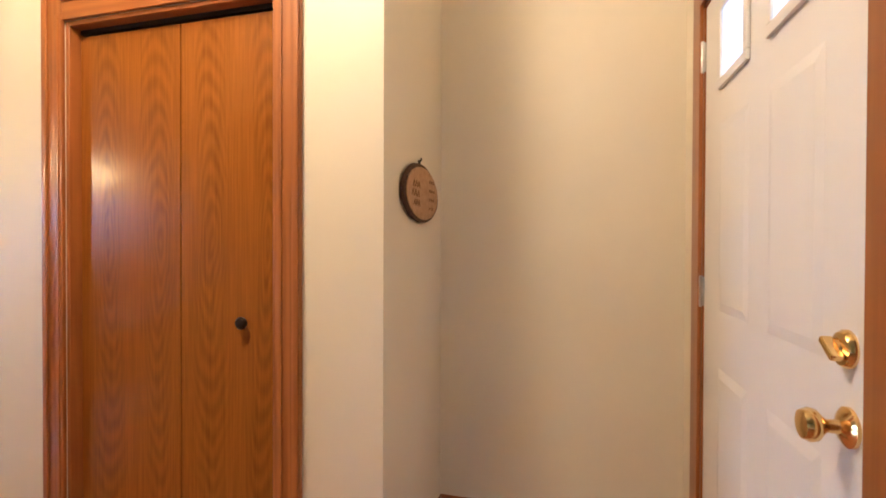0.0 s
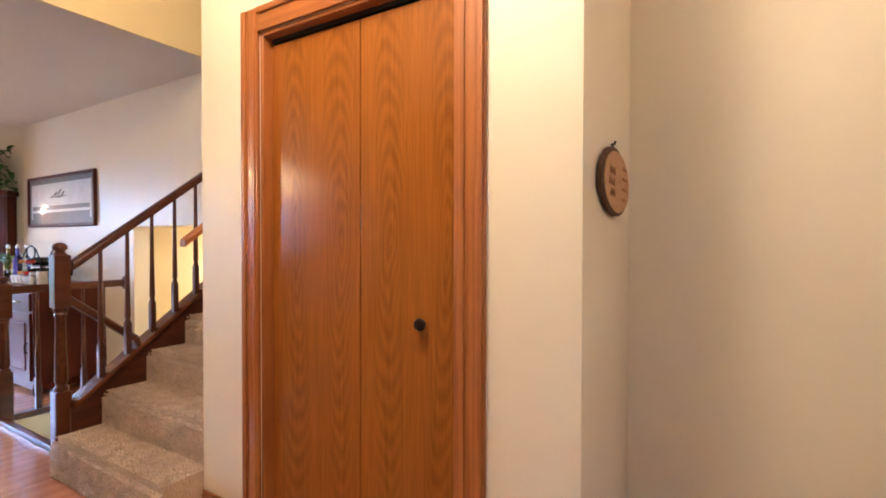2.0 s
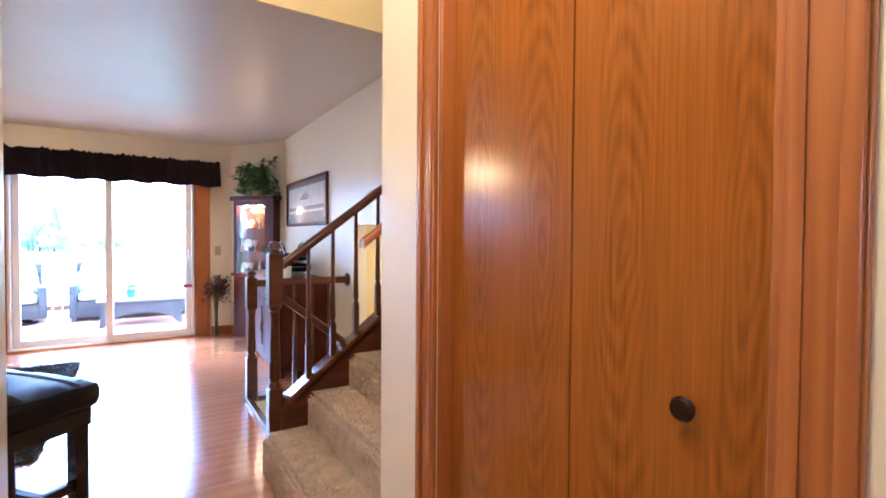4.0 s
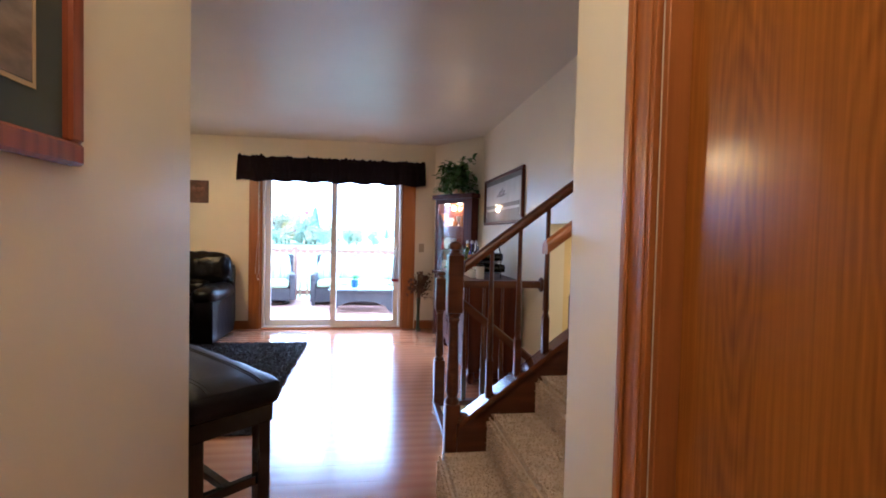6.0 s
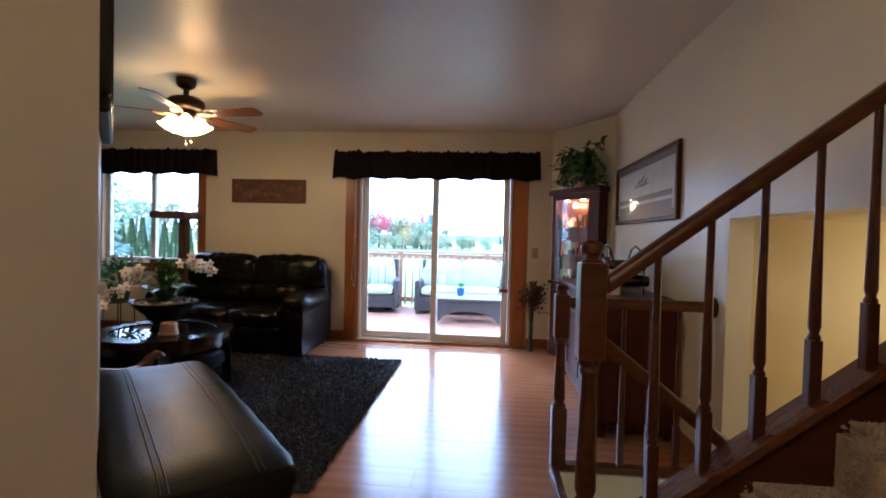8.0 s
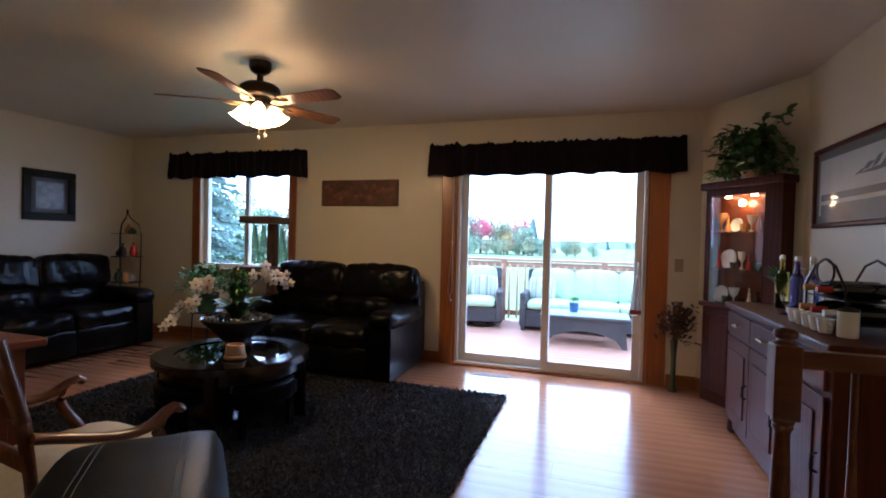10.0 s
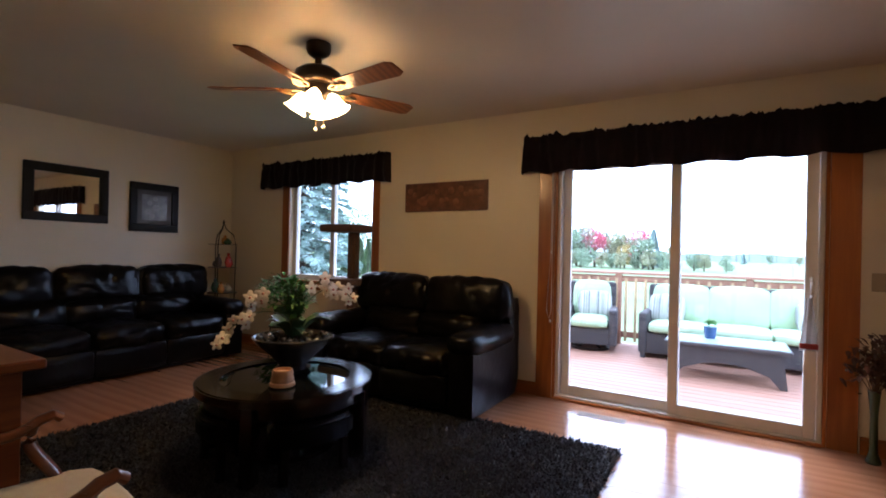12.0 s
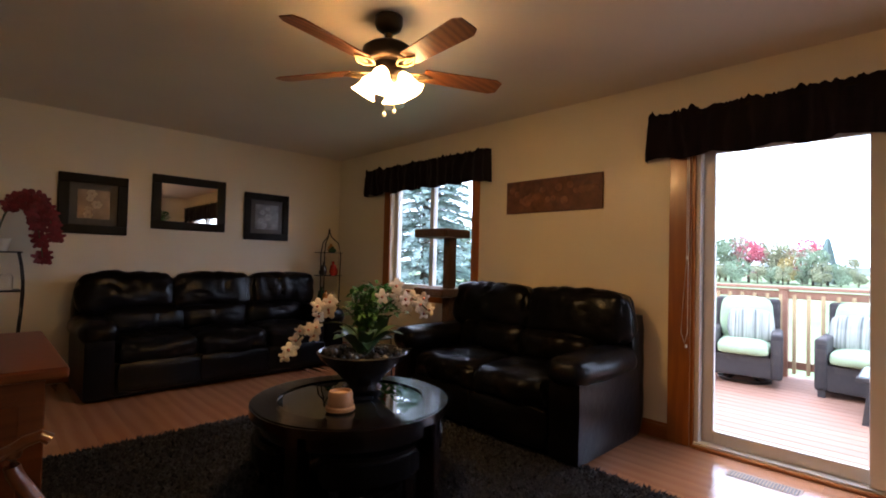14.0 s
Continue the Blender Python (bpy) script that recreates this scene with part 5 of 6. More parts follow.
def ornament(kind, m, h, r, c):
    """Cup with a handle, plate on edge, footed bowl, bell-skirted figurine or slim vase."""
    words = {"china_cup": "small china cup", "display_plate": "round display plate stood on edge", "glass_bowl": "footed bowl", "figurine": "small bell-skirted figurine", "vase": "slim vase"}[kind]
    t = thing(kind, m, words + " in the china cabinet", "ornament", "ornaments in the cabinet")
    if kind == "china_cup":
        part("cup", lathe(bmesh.new(), [(r * 0.6, 0), (r * 0.7, h * 0.08), (r * 0.95, h * 0.5), (r * 1.1, h), (r, h), (r * 0.85, h * 0.5), (r * 0.3, h * 0.1)], 16), c, t)
        part("handle", tube(bmesh.new(), [(r * 0.95, 0, h * 0.75), (r * 1.6, 0, h * 0.7), (r * 1.6, 0, h * 0.35), (r * 0.9, 0, h * 0.25)], r * 0.13, 6), c, t)
    elif kind == "display_plate":
        part("plate", lathe(bmesh.new(), [(h * 0.2, 0), (h * 0.35, 0.003), (h * 0.5, 0.012), (h * 0.49, 0.015), (h * 0.33, 0.007), (h * 0.02, 0.006)], 28, pose(0, 0.03, h * 0.5, 78)), c, t)
    elif kind == "glass_bowl":
        part("bowl", lathe(bmesh.new(), [(r * 0.7, 0), (r * 0.7, h * 0.06), (r * 0.2, h * 0.15), (r * 0.2, h * 0.4), (r, h * 0.6), (r * 1.5, h), (r * 1.4, h), (r * 0.8, h * 0.65), (r * 0.05, h * 0.5)], 18), c, t)
    elif kind == "figurine":
        part("figure", lathe(bmesh.new(), [(r, 0), (r * 0.95, h * 0.1), (r * 0.55, h * 0.4), (r * 0.35, h * 0.55), (r * 0.5, h * 0.68), (r * 0.22, h * 0.78), (r * 0.34, h * 0.88), (r * 0.28, h * 0.97), (r * 0.05, h)], 14), c, t)
    else:
        part("body", lathe(bmesh.new(), [(r * 0.6, 0), (r * 0.8, h * 0.25), (r * 0.75, h * 0.5), (r * 0.3, h * 0.75), (r * 0.45, h), (r * 0.38, h), (r * 0.2, h * 0.75)], 14), c, t)


ROWS = [(0.841, ("display_plate", "china_cup", "glass_bowl", "china_cup", "figurine", "vase"), (2, 3, 2, 4, 2, 4)),
        (1.127, ("figurine", "display_plate", "china_cup", "glass_bowl", "figurine", "china_cup"), (1, 2, 4, 2, 1, 3)),
        (1.427, ("glass_bowl", "figurine", "display_plate", "china_cup", "glass_bowl", "vase"), (0, 0, 2, 0, 2, 0))]
for z, kinds, tones in ROWS:
    for k, kd in enumerate(kinds):
        x = 0.10 + k * (HW - 0.27) / 6 + rc.uniform(0, 0.02)
        ornament(kd, HUT @ pose(x, 0.055, z, 0, 0, rc.uniform(-30, 30) if kd != "display_plate" else 0), rc.uniform(0.10, 0.16) if kd != "china_cup" else rc.uniform(0.05, 0.08), rc.uniform(0.022, 0.032), COLS[tones[k]])

IVY = surface("ivy_leaf", (0.11, 0.23, 0.07), (0.05, 0.12, 0.035), 0.6, scale=6, spec=0.3)
pl = thing("potted_plant", HUT @ pose(0.42, 0.02, HH) @ Matrix.Scale(1.18, 4), "trailing green houseplant in a basket on the cabinet", "plant")
part("pot", lathe(bmesh.new(), [(0.06, 0), (0.075, 0.04), (0.08, 0.045), (0.07, 0.045), (0.06, 0.035)], 20), TAN, pl)
bm, st = bmesh.new(), bmesh.new()
rp = random.Random(5)
for k in range(110):
    a, R, up_ = rp.uniform(0, 6.28), rp.uniform(0.08, 0.30), rp.uniform(0.02, 0.36)
    fwd = Vector((math.cos(a) * R, -abs(math.sin(a)) * R * 0.7 + 0.02, 0))
    path = bezier([(0, 0, 0.04), (fwd.x * 0.3, fwd.y * 0.3, 0.06 + up_ * 0.6), (fwd.x * 0.8, fwd.y * 0.8, 0.05 + up_), (fwd.x, fwd.y, 0.0 + up_ * rp.uniform(0.2, 1.0))], 6)
    tube(st, path, 0.002, 4)
    for q in path[2:]:
        o = Vector((rp.uniform(-1, 1), rp.uniform(-1, 0.4), rp.uniform(-0.6, 0.5))).normalized() * rp.uniform(0.05, 0.085)
        leaf_blade(bm, q, q + o, rp.uniform(0.016, 0.026), 0.012, 4)
part("stem_bundle", st, STEMM, pl, "thin green stems")
part("foliage", bm, IVY, pl, "many small green leaves")

buf = thing("buffet", pose(-7.0, 2.285, 0), "dark cherry buffet with panel doors and drawers", "sideboard")
BFW, BFD = 1.50, 0.47
part("carcass", B(0, BFW, 0, BFD, 0.10, 0.86, bev=0.004), CHERRY, buf)
part("top", B(-0.025, BFW + 0.025, -0.03, BFD, 0.86, 0.90, bev=0.010, seg=3), CHERRY, buf)
part("plinth", B(0.03, BFW - 0.03, 0.02, BFD, 0.04, 0.10), CHERRY, buf)
for x in (0.0, BFW - 0.06):
    for y in (0.0, BFD - 0.06):
        part("bun_foot", lathe(bmesh.new(), [(0.022, 0), (0.036, 0.02), (0.036, 0.06), (0.025, 0.10)], 14, Matrix.Translation((x + 0.03, y + 0.03, 0))), CHERRY, buf)
for k in range(3):
    x0, x1 = 0.03 + k * 0.482, 0.03 + (k + 1) * 0.482 - 0.01
    dr_ = part("drawer", B(x0, x1, -0.018, 0, 0.70, 0.84, bev=0.005, seg=2), CHERRY, buf)
    part("pull", tube(bmesh.new(), [(x0 + 0.18, -0.018, 0.77), (x0 + 0.19, -0.04, 0.765), (x1 - 0.19, -0.04, 0.765), (x1 - 0.18, -0.018, 0.77)], 0.006, 6), AGED, dr_, "antique brass pull")
    do = part("door", B(x0, x1, -0.018, 0, 0.13, 0.68, bev=0.005, seg=2), CHERRY, buf)
    part("door_panel", B(x0 + 0.07, x1 - 0.07, -0.026, -0.018, 0.21, 0.60, bev=0.007, seg=2), CHERRY, do)
    part("pull", tube(bmesh.new(), [(x1 - 0.03, -0.018, 0.44), (x1 - 0.03, -0.042, 0.43), (x1 - 0.03, -0.042, 0.37), (x1 - 0.03, -0.018, 0.36)], 0.006, 6), BRONZE, do, "dark bail pull")

wine = thing("wine_rack", pose(-5.95, 2.52, 0.90), "black metal two-tier wine bottle rack on the buffet", "wine rack")
for y in (-0.10, 0.10):
    part("side_frame", tube(bmesh.new(), [(-0.20, y, 0.0), (-0.20, y, 0.20), (-0.10, y, 0.30), (0, y, 0.33), (0.10, y, 0.30), (0.20, y, 0.20), (0.20, y, 0.0)], 0.006, 6), BLACK, wine)
part("scroll", tube(bmesh.new(), [(0.09 * math.cos(a * 0.45), -0.10, 0.27 + 0.06 * math.sin(a * 0.45)) for a in range(15)], 0.005, 6), BLACK, wine, "black wire scroll")
for z in (0.05, 0.15):
    part("tier", B(-0.21, 0.21, -0.10, 0.10, z - 0.004, z, bev=0.001), BLACK, wine)
DKGLASS = surface("dark_bottle_glass", (0.012, 0.014, 0.01), (0.008, 0.01, 0.008), 0.08, spec=0.7)
BOTTLE = [(0.036, 0.0), (0.037, 0.01), (0.037, 0.19), (0.030, 0.215), (0.014, 0.24), (0.013, 0.29), (0.015, 0.292), (0.014, 0.30)]
for k, (x, z) in enumerate([(-0.13, 0.088), (0.0, 0.088), (0.13, 0.088), (-0.09, 0.188), (0.05, 0.188)]):
    t = thing("wine_bottle", wine.matrix_world @ pose(x, 0.15, z, 90), "dark wine bottle lying in the rack", "bottle", "wine bottles")
    part("bottle", lathe(bmesh.new(), BOTTLE, 16), DKGLASS, t)
    part("capsule", lathe(bmesh.new(), [(0.0155, 0.24), (0.0155, 0.302)], 12), COLS[k % 3], t)
for x, c, nm in ((-6.74, glass("gold_bottle_glass", (0.80, 0.62, 0.16)), "gold glass bottle on the buffet"), (-6.50, glass("blue_bottle_glass", (0.16, 0.14, 0.62)), "blue glass bottle on the buffet"),
                 (-6.30, glass("clear_bottle_glass", (0.85, 0.9, 0.88)), "clear glass bottle on the buffet")):
    t = thing("glass_bottle", pose(x, 2.50, 0.90), nm, "bottle")
    part("bottle", lathe(bmesh.new(), BOTTLE, 18), c, t)
    part("stopper", lathe(bmesh.new(), [(0.012, 0.298), (0.018, 0.31), (0.014, 0.33), (0.004, 0.335)], 12), STEEL, t)
for x, y, h in ((-6.20, 2.45, 0.09), (-6.28, 2.58, 0.12), (-6.42, 2.42, 0.11)):
    t = thing("drinking_glass", pose(x, y, 0.90), "clear stemmed glass on the buffet", "glass", "glasses on the buffet")
    part("glass", lathe(bmesh.new(), [(0.03, 0), (0.028, 0.004), (0.005, 0.01), (0.005, h * 0.5), (0.026, h * 0.7), (0.03, h), (0.028, h), (0.024, h * 0.7), (0.002, h * 0.55)], 16), CLEAR, t)
for k in range(5):
    t = thing("white_cup", pose(-6.14 + 0.085 * k, 2.37, 0.90), "small white cup on the buffet before the wine rack", "cup", "white cups")
    part("cup", lathe(bmesh.new(), [(0.022, 0), (0.026, 0.006), (0.034, 0.05), (0.036, 0.065), (0.033, 0.065), (0.03, 0.05), (0.01, 0.01)], 16), COLS[2], t)
    part("handle", tube(bmesh.new(), [(0.032, 0, 0.05), (0.052, 0, 0.045), (0.05, 0, 0.022), (0.027, 0, 0.018)], 0.004, 6), COLS[2], t)
t = thing("canister", pose(-5.72, 2.42, 0.90) @ Matrix.Scale(0.72, 4), "white ceramic lidded canister at the buffet end", "canister")
part("body", lathe(bmesh.new(), [(0.05, 0), (0.054, 0.006), (0.054, 0.15), (0.05, 0.155)], 24), COLS[2], t)
part("lid", lathe(bmesh.new(), [(0.056, 0.155), (0.056, 0.165), (0.03, 0.178), (0.008, 0.182), (0.012, 0.195), (0.004, 0.202)], 24), BLACK, t, "dark lid with a knob")
t = thing("potted_fern", pose(-6.85, 2.55, 0.90), "small dark green plant on the buffet", "plant")
part("pot", lathe(bmesh.new(), [(0.04, 0), (0.055, 0.08), (0.05, 0.08), (0.045, 0.07)], 16), DARKCERAMIC, t)
bm = bmesh.new()
for k in range(26):
    a = rp.uniform(0, 6.28)
    leaf_blade(bm, (0, 0, 0.07), (0.13 * math.cos(a), 0.13 * math.sin(a), 0.14 + rp.uniform(0, 0.13)), 0.014, 0.04)
part("foliage", bm, IVY, t)

fv = thing("floor_vase", pose(-7.82, 2.06, 0), "dried flower bundle in a slim green floor vase", "vase")
part("vase", lathe(bmesh.new(), [(0.035, 0), (0.04, 0.01), (0.022, 0.06), (0.020, 0.30), (0.03, 0.42), (0.034, 0.44), (0.028, 0.44)], 16), surface("green_vase", (0.05, 0.07, 0.03), (0.03, 0.045, 0.018), 0.3), fv)
bm, b2 = bmesh.new(), bmesh.new()
for k in range(30):
    a, r = rp.uniform(0, 6.28), rp.uniform(0.02, 0.13)
    tip = Vector((r * math.cos(a) * 0.8 + 0.03, r * math.sin(a), 0.56 + rp.uniform(0, 0.20)))
    tube(bm, [(0, 0, 0.40), tip * 0.5 + Vector((0, 0, 0.22)), tip], 0.003, 4)
    for j in range(11):
        q = tip + Vector((rp.uniform(-0.04, 0.04), rp.uniform(-0.04, 0.04), rp.uniform(-0.15, 0.03)))
        leaf_blade(b2, q, q + Vector((rp.uniform(-1, 1), rp.uniform(-1, 1), rp.uniform(-0.3, 1))) * 0.05, 0.015, 0.01, 3)
DRY = surface("dried_stem", (0.16, 0.09, 0.04), (0.10, 0.05, 0.025), 0.9)
tagged(part("stem_bundle", bm, DRY, fv), kind="stuff")
part("bloom_cluster", b2, surface("dried_bloom", (0.13, 0.055, 0.04), (0.06, 0.04, 0.02), 0.9), fv, "dried reddish blooms")["kind"] = "stuff"

tw = thing("hanging_towel", pose(-7.925, 1.745, 0.98), "pale cloth with a red edge on the door handle", "towel")
bm = bmesh.new()
gr = [[bm.verts.new((0.015 + 0.012 * math.sin(i * 1.3 + j * 0.2), (i - 4) * 0.011 * (0.4 + 0.12 * j), -0.05 * j)) for j in range(8)] for i in range(9)]
for a, b in zip(gr, gr[1:]):
    for j in range(7):
        bm.faces.new((a[j], b[j], b[j + 1], a[j + 1]))
bmesh.ops.solidify(bm, geom=bm.faces[:], thickness=0.004)
part("cloth", bm, surface("pale_cloth", (0.62, 0.60, 0.58), (0.5, 0.48, 0.47), 0.9, bump=0.3), tw)
part("red_edge", B(0.008, 0.034, -0.05, 0.05, -0.335, -0.30, bev=0.004), surface("red_cloth", (0.35, 0.05, 0.04), (0.28, 0.04, 0.03), 0.9), tw, "red cloth edge")

cord = thing("blind_cord", pose(-7.945, -0.04, 0), "white looped blind cord on the door casing", "cord")
part("cord", tube(bmesh.new(), [(0.012, 0.02, 1.95), (0.012, 0.02, 1.25), (0.014, 0.0, 0.95), (0.014, -0.01, 0.75), (0.014, 0.012, 0.68), (0.012, 0.03, 0.75), (0.012, 0.03, 1.95)], 0.0025, 5), VINYL, cord)
for z in (1.25, 0.66):
    part("cleat", lathe(bmesh.new(), [(0.006, z - 0.012), (0.009, z), (0.006, z + 0.012)], 10, Matrix.Translation((0.012, 0.022, 0))), VINYL, cord)

vent = thing("floor_vent", pose(-7.70, 0.47, 0), "brown metal floor register by the sliding door", "vent")
VENTM = surface("vent_metal", (0.22, 0.13, 0.075), (0.17, 0.10, 0.055), 0.45, 0.3)
part("frame", frame_rect(bmesh.new(), 0.115, 0.36, 0.014, 0.005, pose(0, 0, 0.001, -90), 0.001), VENTM, vent)
# no real hole: a flat black sheet gives the shade below the slats
part("well", B(-0.045, 0.045, -0.168, 0.168, -0.002, 0.0012), BLACK, vent, "black sheet in place of the shaded duct")
for k in range(22):
    part("slat", B(-0.044, 0.044, -0.163 + k * 0.0152, -0.157 + k * 0.0152, 0.0016, 0.004), VENTM, vent)

# ---- window corner ----
cat = thing("cat_tree", pose(-7.62, -2.02, 0), "brown carpeted cat tree by the window", "cat tree")
SUEDE = surface("brown_carpet", (0.10, 0.042, 0.022), (0.06, 0.026, 0.014), 0.95, scale=30, bump=0.8, bump_scale=90, sheen=0.3)
part("base", B(-0.22, 0.22, -0.22, 0.22, 0.0, 0.05, bev=0.012, seg=2), SUEDE, cat)
part("post", B(-0.045, 0.045, 0.02, 0.11, 0.05, 1.40, bev=0.012, seg=2), SUEDE, cat)
part("top_perch", B(-0.17, 0.17, -0.25, 0.17, 1.40, 1.48, bev=0.02, seg=2), SUEDE, cat)
part("middle_perch", B(-0.17, 0.17, -0.24, 0.15, 0.86, 0.94, bev=0.02, seg=2), SUEDE, cat)

rackm = BLACK
shelf = thing("wire_corner_stand", pose(-7.60, -4.03, 0) @ Matrix.Scale(1.03, 4), "dark wrought iron corner stand with small ornaments", "stand")
for k in range(3):
    a = radians(20 + 120 * k)
    pts = [(0.15 * math.cos(a), 0.15 * math.sin(a), 0), (0.13 * math.cos(a), 0.13 * math.sin(a), 0.6), (0.14 * math.cos(a), 0.14 * math.sin(a), 1.2), (0.11 * math.cos(a), 0.11 * math.sin(a), 1.33), (0.03 * math.cos(a), 0.03 * math.sin(a), 1.40), (0, 0, 1.47)]
    part("upright", tube(bmesh.new(), pts, 0.007, 6), rackm, shelf)
for z in (0.30, 0.65, 0.95, 1.22):
    part("shelf", lathe(bmesh.new(), [(0.165, z - 0.006), (0.165, z)], 24), rackm, shelf)
part("finial", lathe(bmesh.new(), [(0.006, 1.46), (0.014, 1.475), (0.006, 1.50), (0.002, 1.51)], 12), rackm, shelf)
for k, (z, a, r, h) in enumerate([(0.95, 0.4, 0.04, 0.16), (0.95, 3.0, 0.035, 0.12), (1.22, 1.5, 0.05, 0.07), (0.65, 0.8, 0.045, 0.13), (0.65, 3.4, 0.05, 0.10), (0.95, 5.0, 0.05, 0.10), (0.95, 1.7, 0.045, 0.17), (0.65, 5.2, 0.05, 0.16), (1.22, 3.9, 0.045, 0.11), (0.30, 1.0, 0.06, 0.16)]):
    t = thing("stand_ornament", pose(-7.60 + 0.09 * math.cos(a), -4.03 + 0.09 * math.sin(a), z * 1.03), "small dark ornament on the corner stand", "ornament", "ornaments on the stand")
    part("body", lathe(bmesh.new(), [(r * 0.6, 0), (r, h * 0.3), (r * 0.7, h * 0.7), (r * 0.3, h * 0.8), (r * 0.4, h)], 14), COLS[(k * 2 + 4) % 5], t)

ps = thing("plant_stand", pose(-7.08, -2.31, 0), "wire stand carrying a bushy green houseplant", "plant stand")
for k in range(4):
    a = radians(45 + 90 * k)
    part("leg", tube(bmesh.new(), [(0.15 * math.cos(a), 0.15 * math.sin(a), 0), (0.13 * math.cos(a), 0.13 * math.sin(a), 0.5)], 0.006, 6), rackm, ps)
part("top", lathe(bmesh.new(), [(0.15, 0.495), (0.15, 0.505)], 24), rackm, ps)
bp = thing("houseplant", pose(-7.08, -2.31, 0.505), "bushy light green houseplant in a pale pot", "plant")
part("pot", lathe(bmesh.new(), [(0.08, 0), (0.11, 0.16), (0.115, 0.18), (0.10, 0.18), (0.09, 0.15)], 20), COLS[3], bp)
bm = bmesh.new()
FRESH = surface("fresh_leaf", (0.09, 0.25, 0.05), (0.04, 0.13, 0.025), 0.7, scale=5, spec=0.2)
for k in range(480):
    a, e, R = rp.uniform(0, 6.28), rp.uniform(-0.4, 1.4), rp.uniform(0.08, 0.27)
    q = Vector((R * math.cos(a) * math.cos(e), R * math.sin(a) * math.cos(e), 0.26 + R * 0.8 * math.sin(e)))
    leaf_blade(bm, q, q + Vector((math.cos(a), math.sin(a), rp.uniform(-0.5, 0.6))) * 0.06, 0.017, 0.01, 3)
part("foliage", bm, FRESH, bp)
part("stem_bundle", tube(bmesh.new(), [(0, 0, 0.15), (0.01, 0, 0.3), (0, 0.02, 0.45)], 0.012, 6), STEMM, bp)

rk = thing("orchid_stand", pose(-4.63, -4.05, 0), "black scrolled metal plant stand by the sofa", "plant stand")
for sx in (-1, 1):
    for sy in (-1, 1):
        part("leg", tube(bmesh.new(), bezier([(0.15 * sx, 0.12 * sy, 0), (0.10 * sx, 0.10 * sy, 0.5), (0.22 * sx, 0.12 * sy, 0.8), (0.13 * sx, 0.12 * sy, 1.18)], 10), 0.007, 6), rackm, rk)
for z in (0.35, 0.86, 1.17):
    part("shelf", B(-0.15, 0.15, -0.13, 0.13, z, z + 0.012, bev=0.003), rackm, rk)
ro = thing("red_orchid", pose(-4.63, -4.05, 1.182), "deep red silk orchid in a small pot", "plant")
part("pot", lathe(bmesh.new(), [(0.06, 0), (0.085, 0.09), (0.09, 0.10), (0.075, 0.10)], 18), COLS[2], ro)
REDPETAL = surface("red_petal", (0.20, 0.008, 0.018), (0.10, 0.004, 0.01), 0.6, scale=20)
for sx, dz in ((-1, 0.30), (-0.8, 0.12), (0.9, 0.28)):
    path = bezier([(0, 0, 0.09), (0.02 * sx, 0.02, 0.45), (0.25 * sx, 0.08, 0.62), (0.34 * sx, 0.12, dz - 0.16)], 14)
    part("stem", tube(bmesh.new(), path, 0.004, 5), STEMM, ro)
    fl = bmesh.new()
    for q in path[5:]:
        for j in range(4):
            orchid_flower(fl, q + Vector((rp.uniform(-0.03, 0.03), rp.uniform(-0.03, 0.03), rp.uniform(-0.03, 0.03))), (rp.uniform(-0.5, 0.5), 1, rp.uniform(-0.3, 0.3)), 0.058)
    part("blossoms", fl, REDPETAL, ro)
for k, x in enumerate((-0.06, 0.06)):
    t = thing("glass_jar", pose(-4.63 + x, -4.05, 0.872), "clear glass jar on the plant stand", "jar", "jars on the stand")
    part("jar", lathe(bmesh.new(), [(0.04, 0), (0.045, 0.01), (0.045, 0.10), (0.03, 0.13), (0.028, 0.13), (0.04, 0.10), (0.04, 0.012)], 18), CLEAR, t)

# ---- outdoors ----
DZ = -0.12
GZ = -0.95
LAWN = surface("lawn", (0.17, 0.24, 0.10), (0.12, 0.18, 0.07), 0.95, scale=0.6, bump=0.6, bump_scale=8)
solid("ground", B(-900, 200, -700, 700, GZ - 0.4, GZ), LAWN, "wide mown green lawn reaching the horizon", "ground", "structure")
DECKW = wood("deck_board", (0.37, 0.19, 0.125), (0.27, 0.13, 0.08), 0.65, "y", 9.0, 0.10, 0.0, 4.0)
deck = thing("deck", pose(0, 0, 0), "stained reddish wooden deck with boards along the house", "deck", kind="structure")
part("joists", B(-11.75, -8.14, -1.9, 5.0, GZ, DZ - 0.03), DECKW, deck)
DB = mesh_of("board", B(-0.068, 0.068, -3.45, 3.45, -0.028, 0, bev=0.004), DECKW)
for k in range(25):
    o = new("board", DB)
    o.parent = deck
    o.location = (-8.22 - k * 0.144, 1.55, DZ)
dk = thing("deck_railing", pose(-11.66, 1.55, DZ), "reddish wood deck railing with square balusters", "railing")
part("top_rail", B(-0.07, 0.07, -3.45, 3.45, 1.06, 1.10, bev=0.006), DECKW, dk)
for z in (0.10, 0.95):
    part("rail", B(-0.02, 0.02, -3.45, 3.45, z, z + 0.09, bev=0.003), DECKW, dk)
BALW = surface("pale_wood", (0.55, 0.40, 0.22), (0.46, 0.32, 0.17), 0.7, scale=10)
PB = mesh_of("baluster", B(-0.018, 0.018, -0.018, 0.018, 0.05, 1.0, bev=0.003), BALW)
for k in range(50):
    o = new("baluster", PB)
    o.parent = dk
    o.location = (0.04, -3.38 + k * 0.138, 0)
for y in (-3.4, -1.7, 0, 1.7, 3.4):
    part("post", B(-0.045, 0.045, y - 0.045, y + 0.045, 0, 1.06, bev=0.004), DECKW, dk)
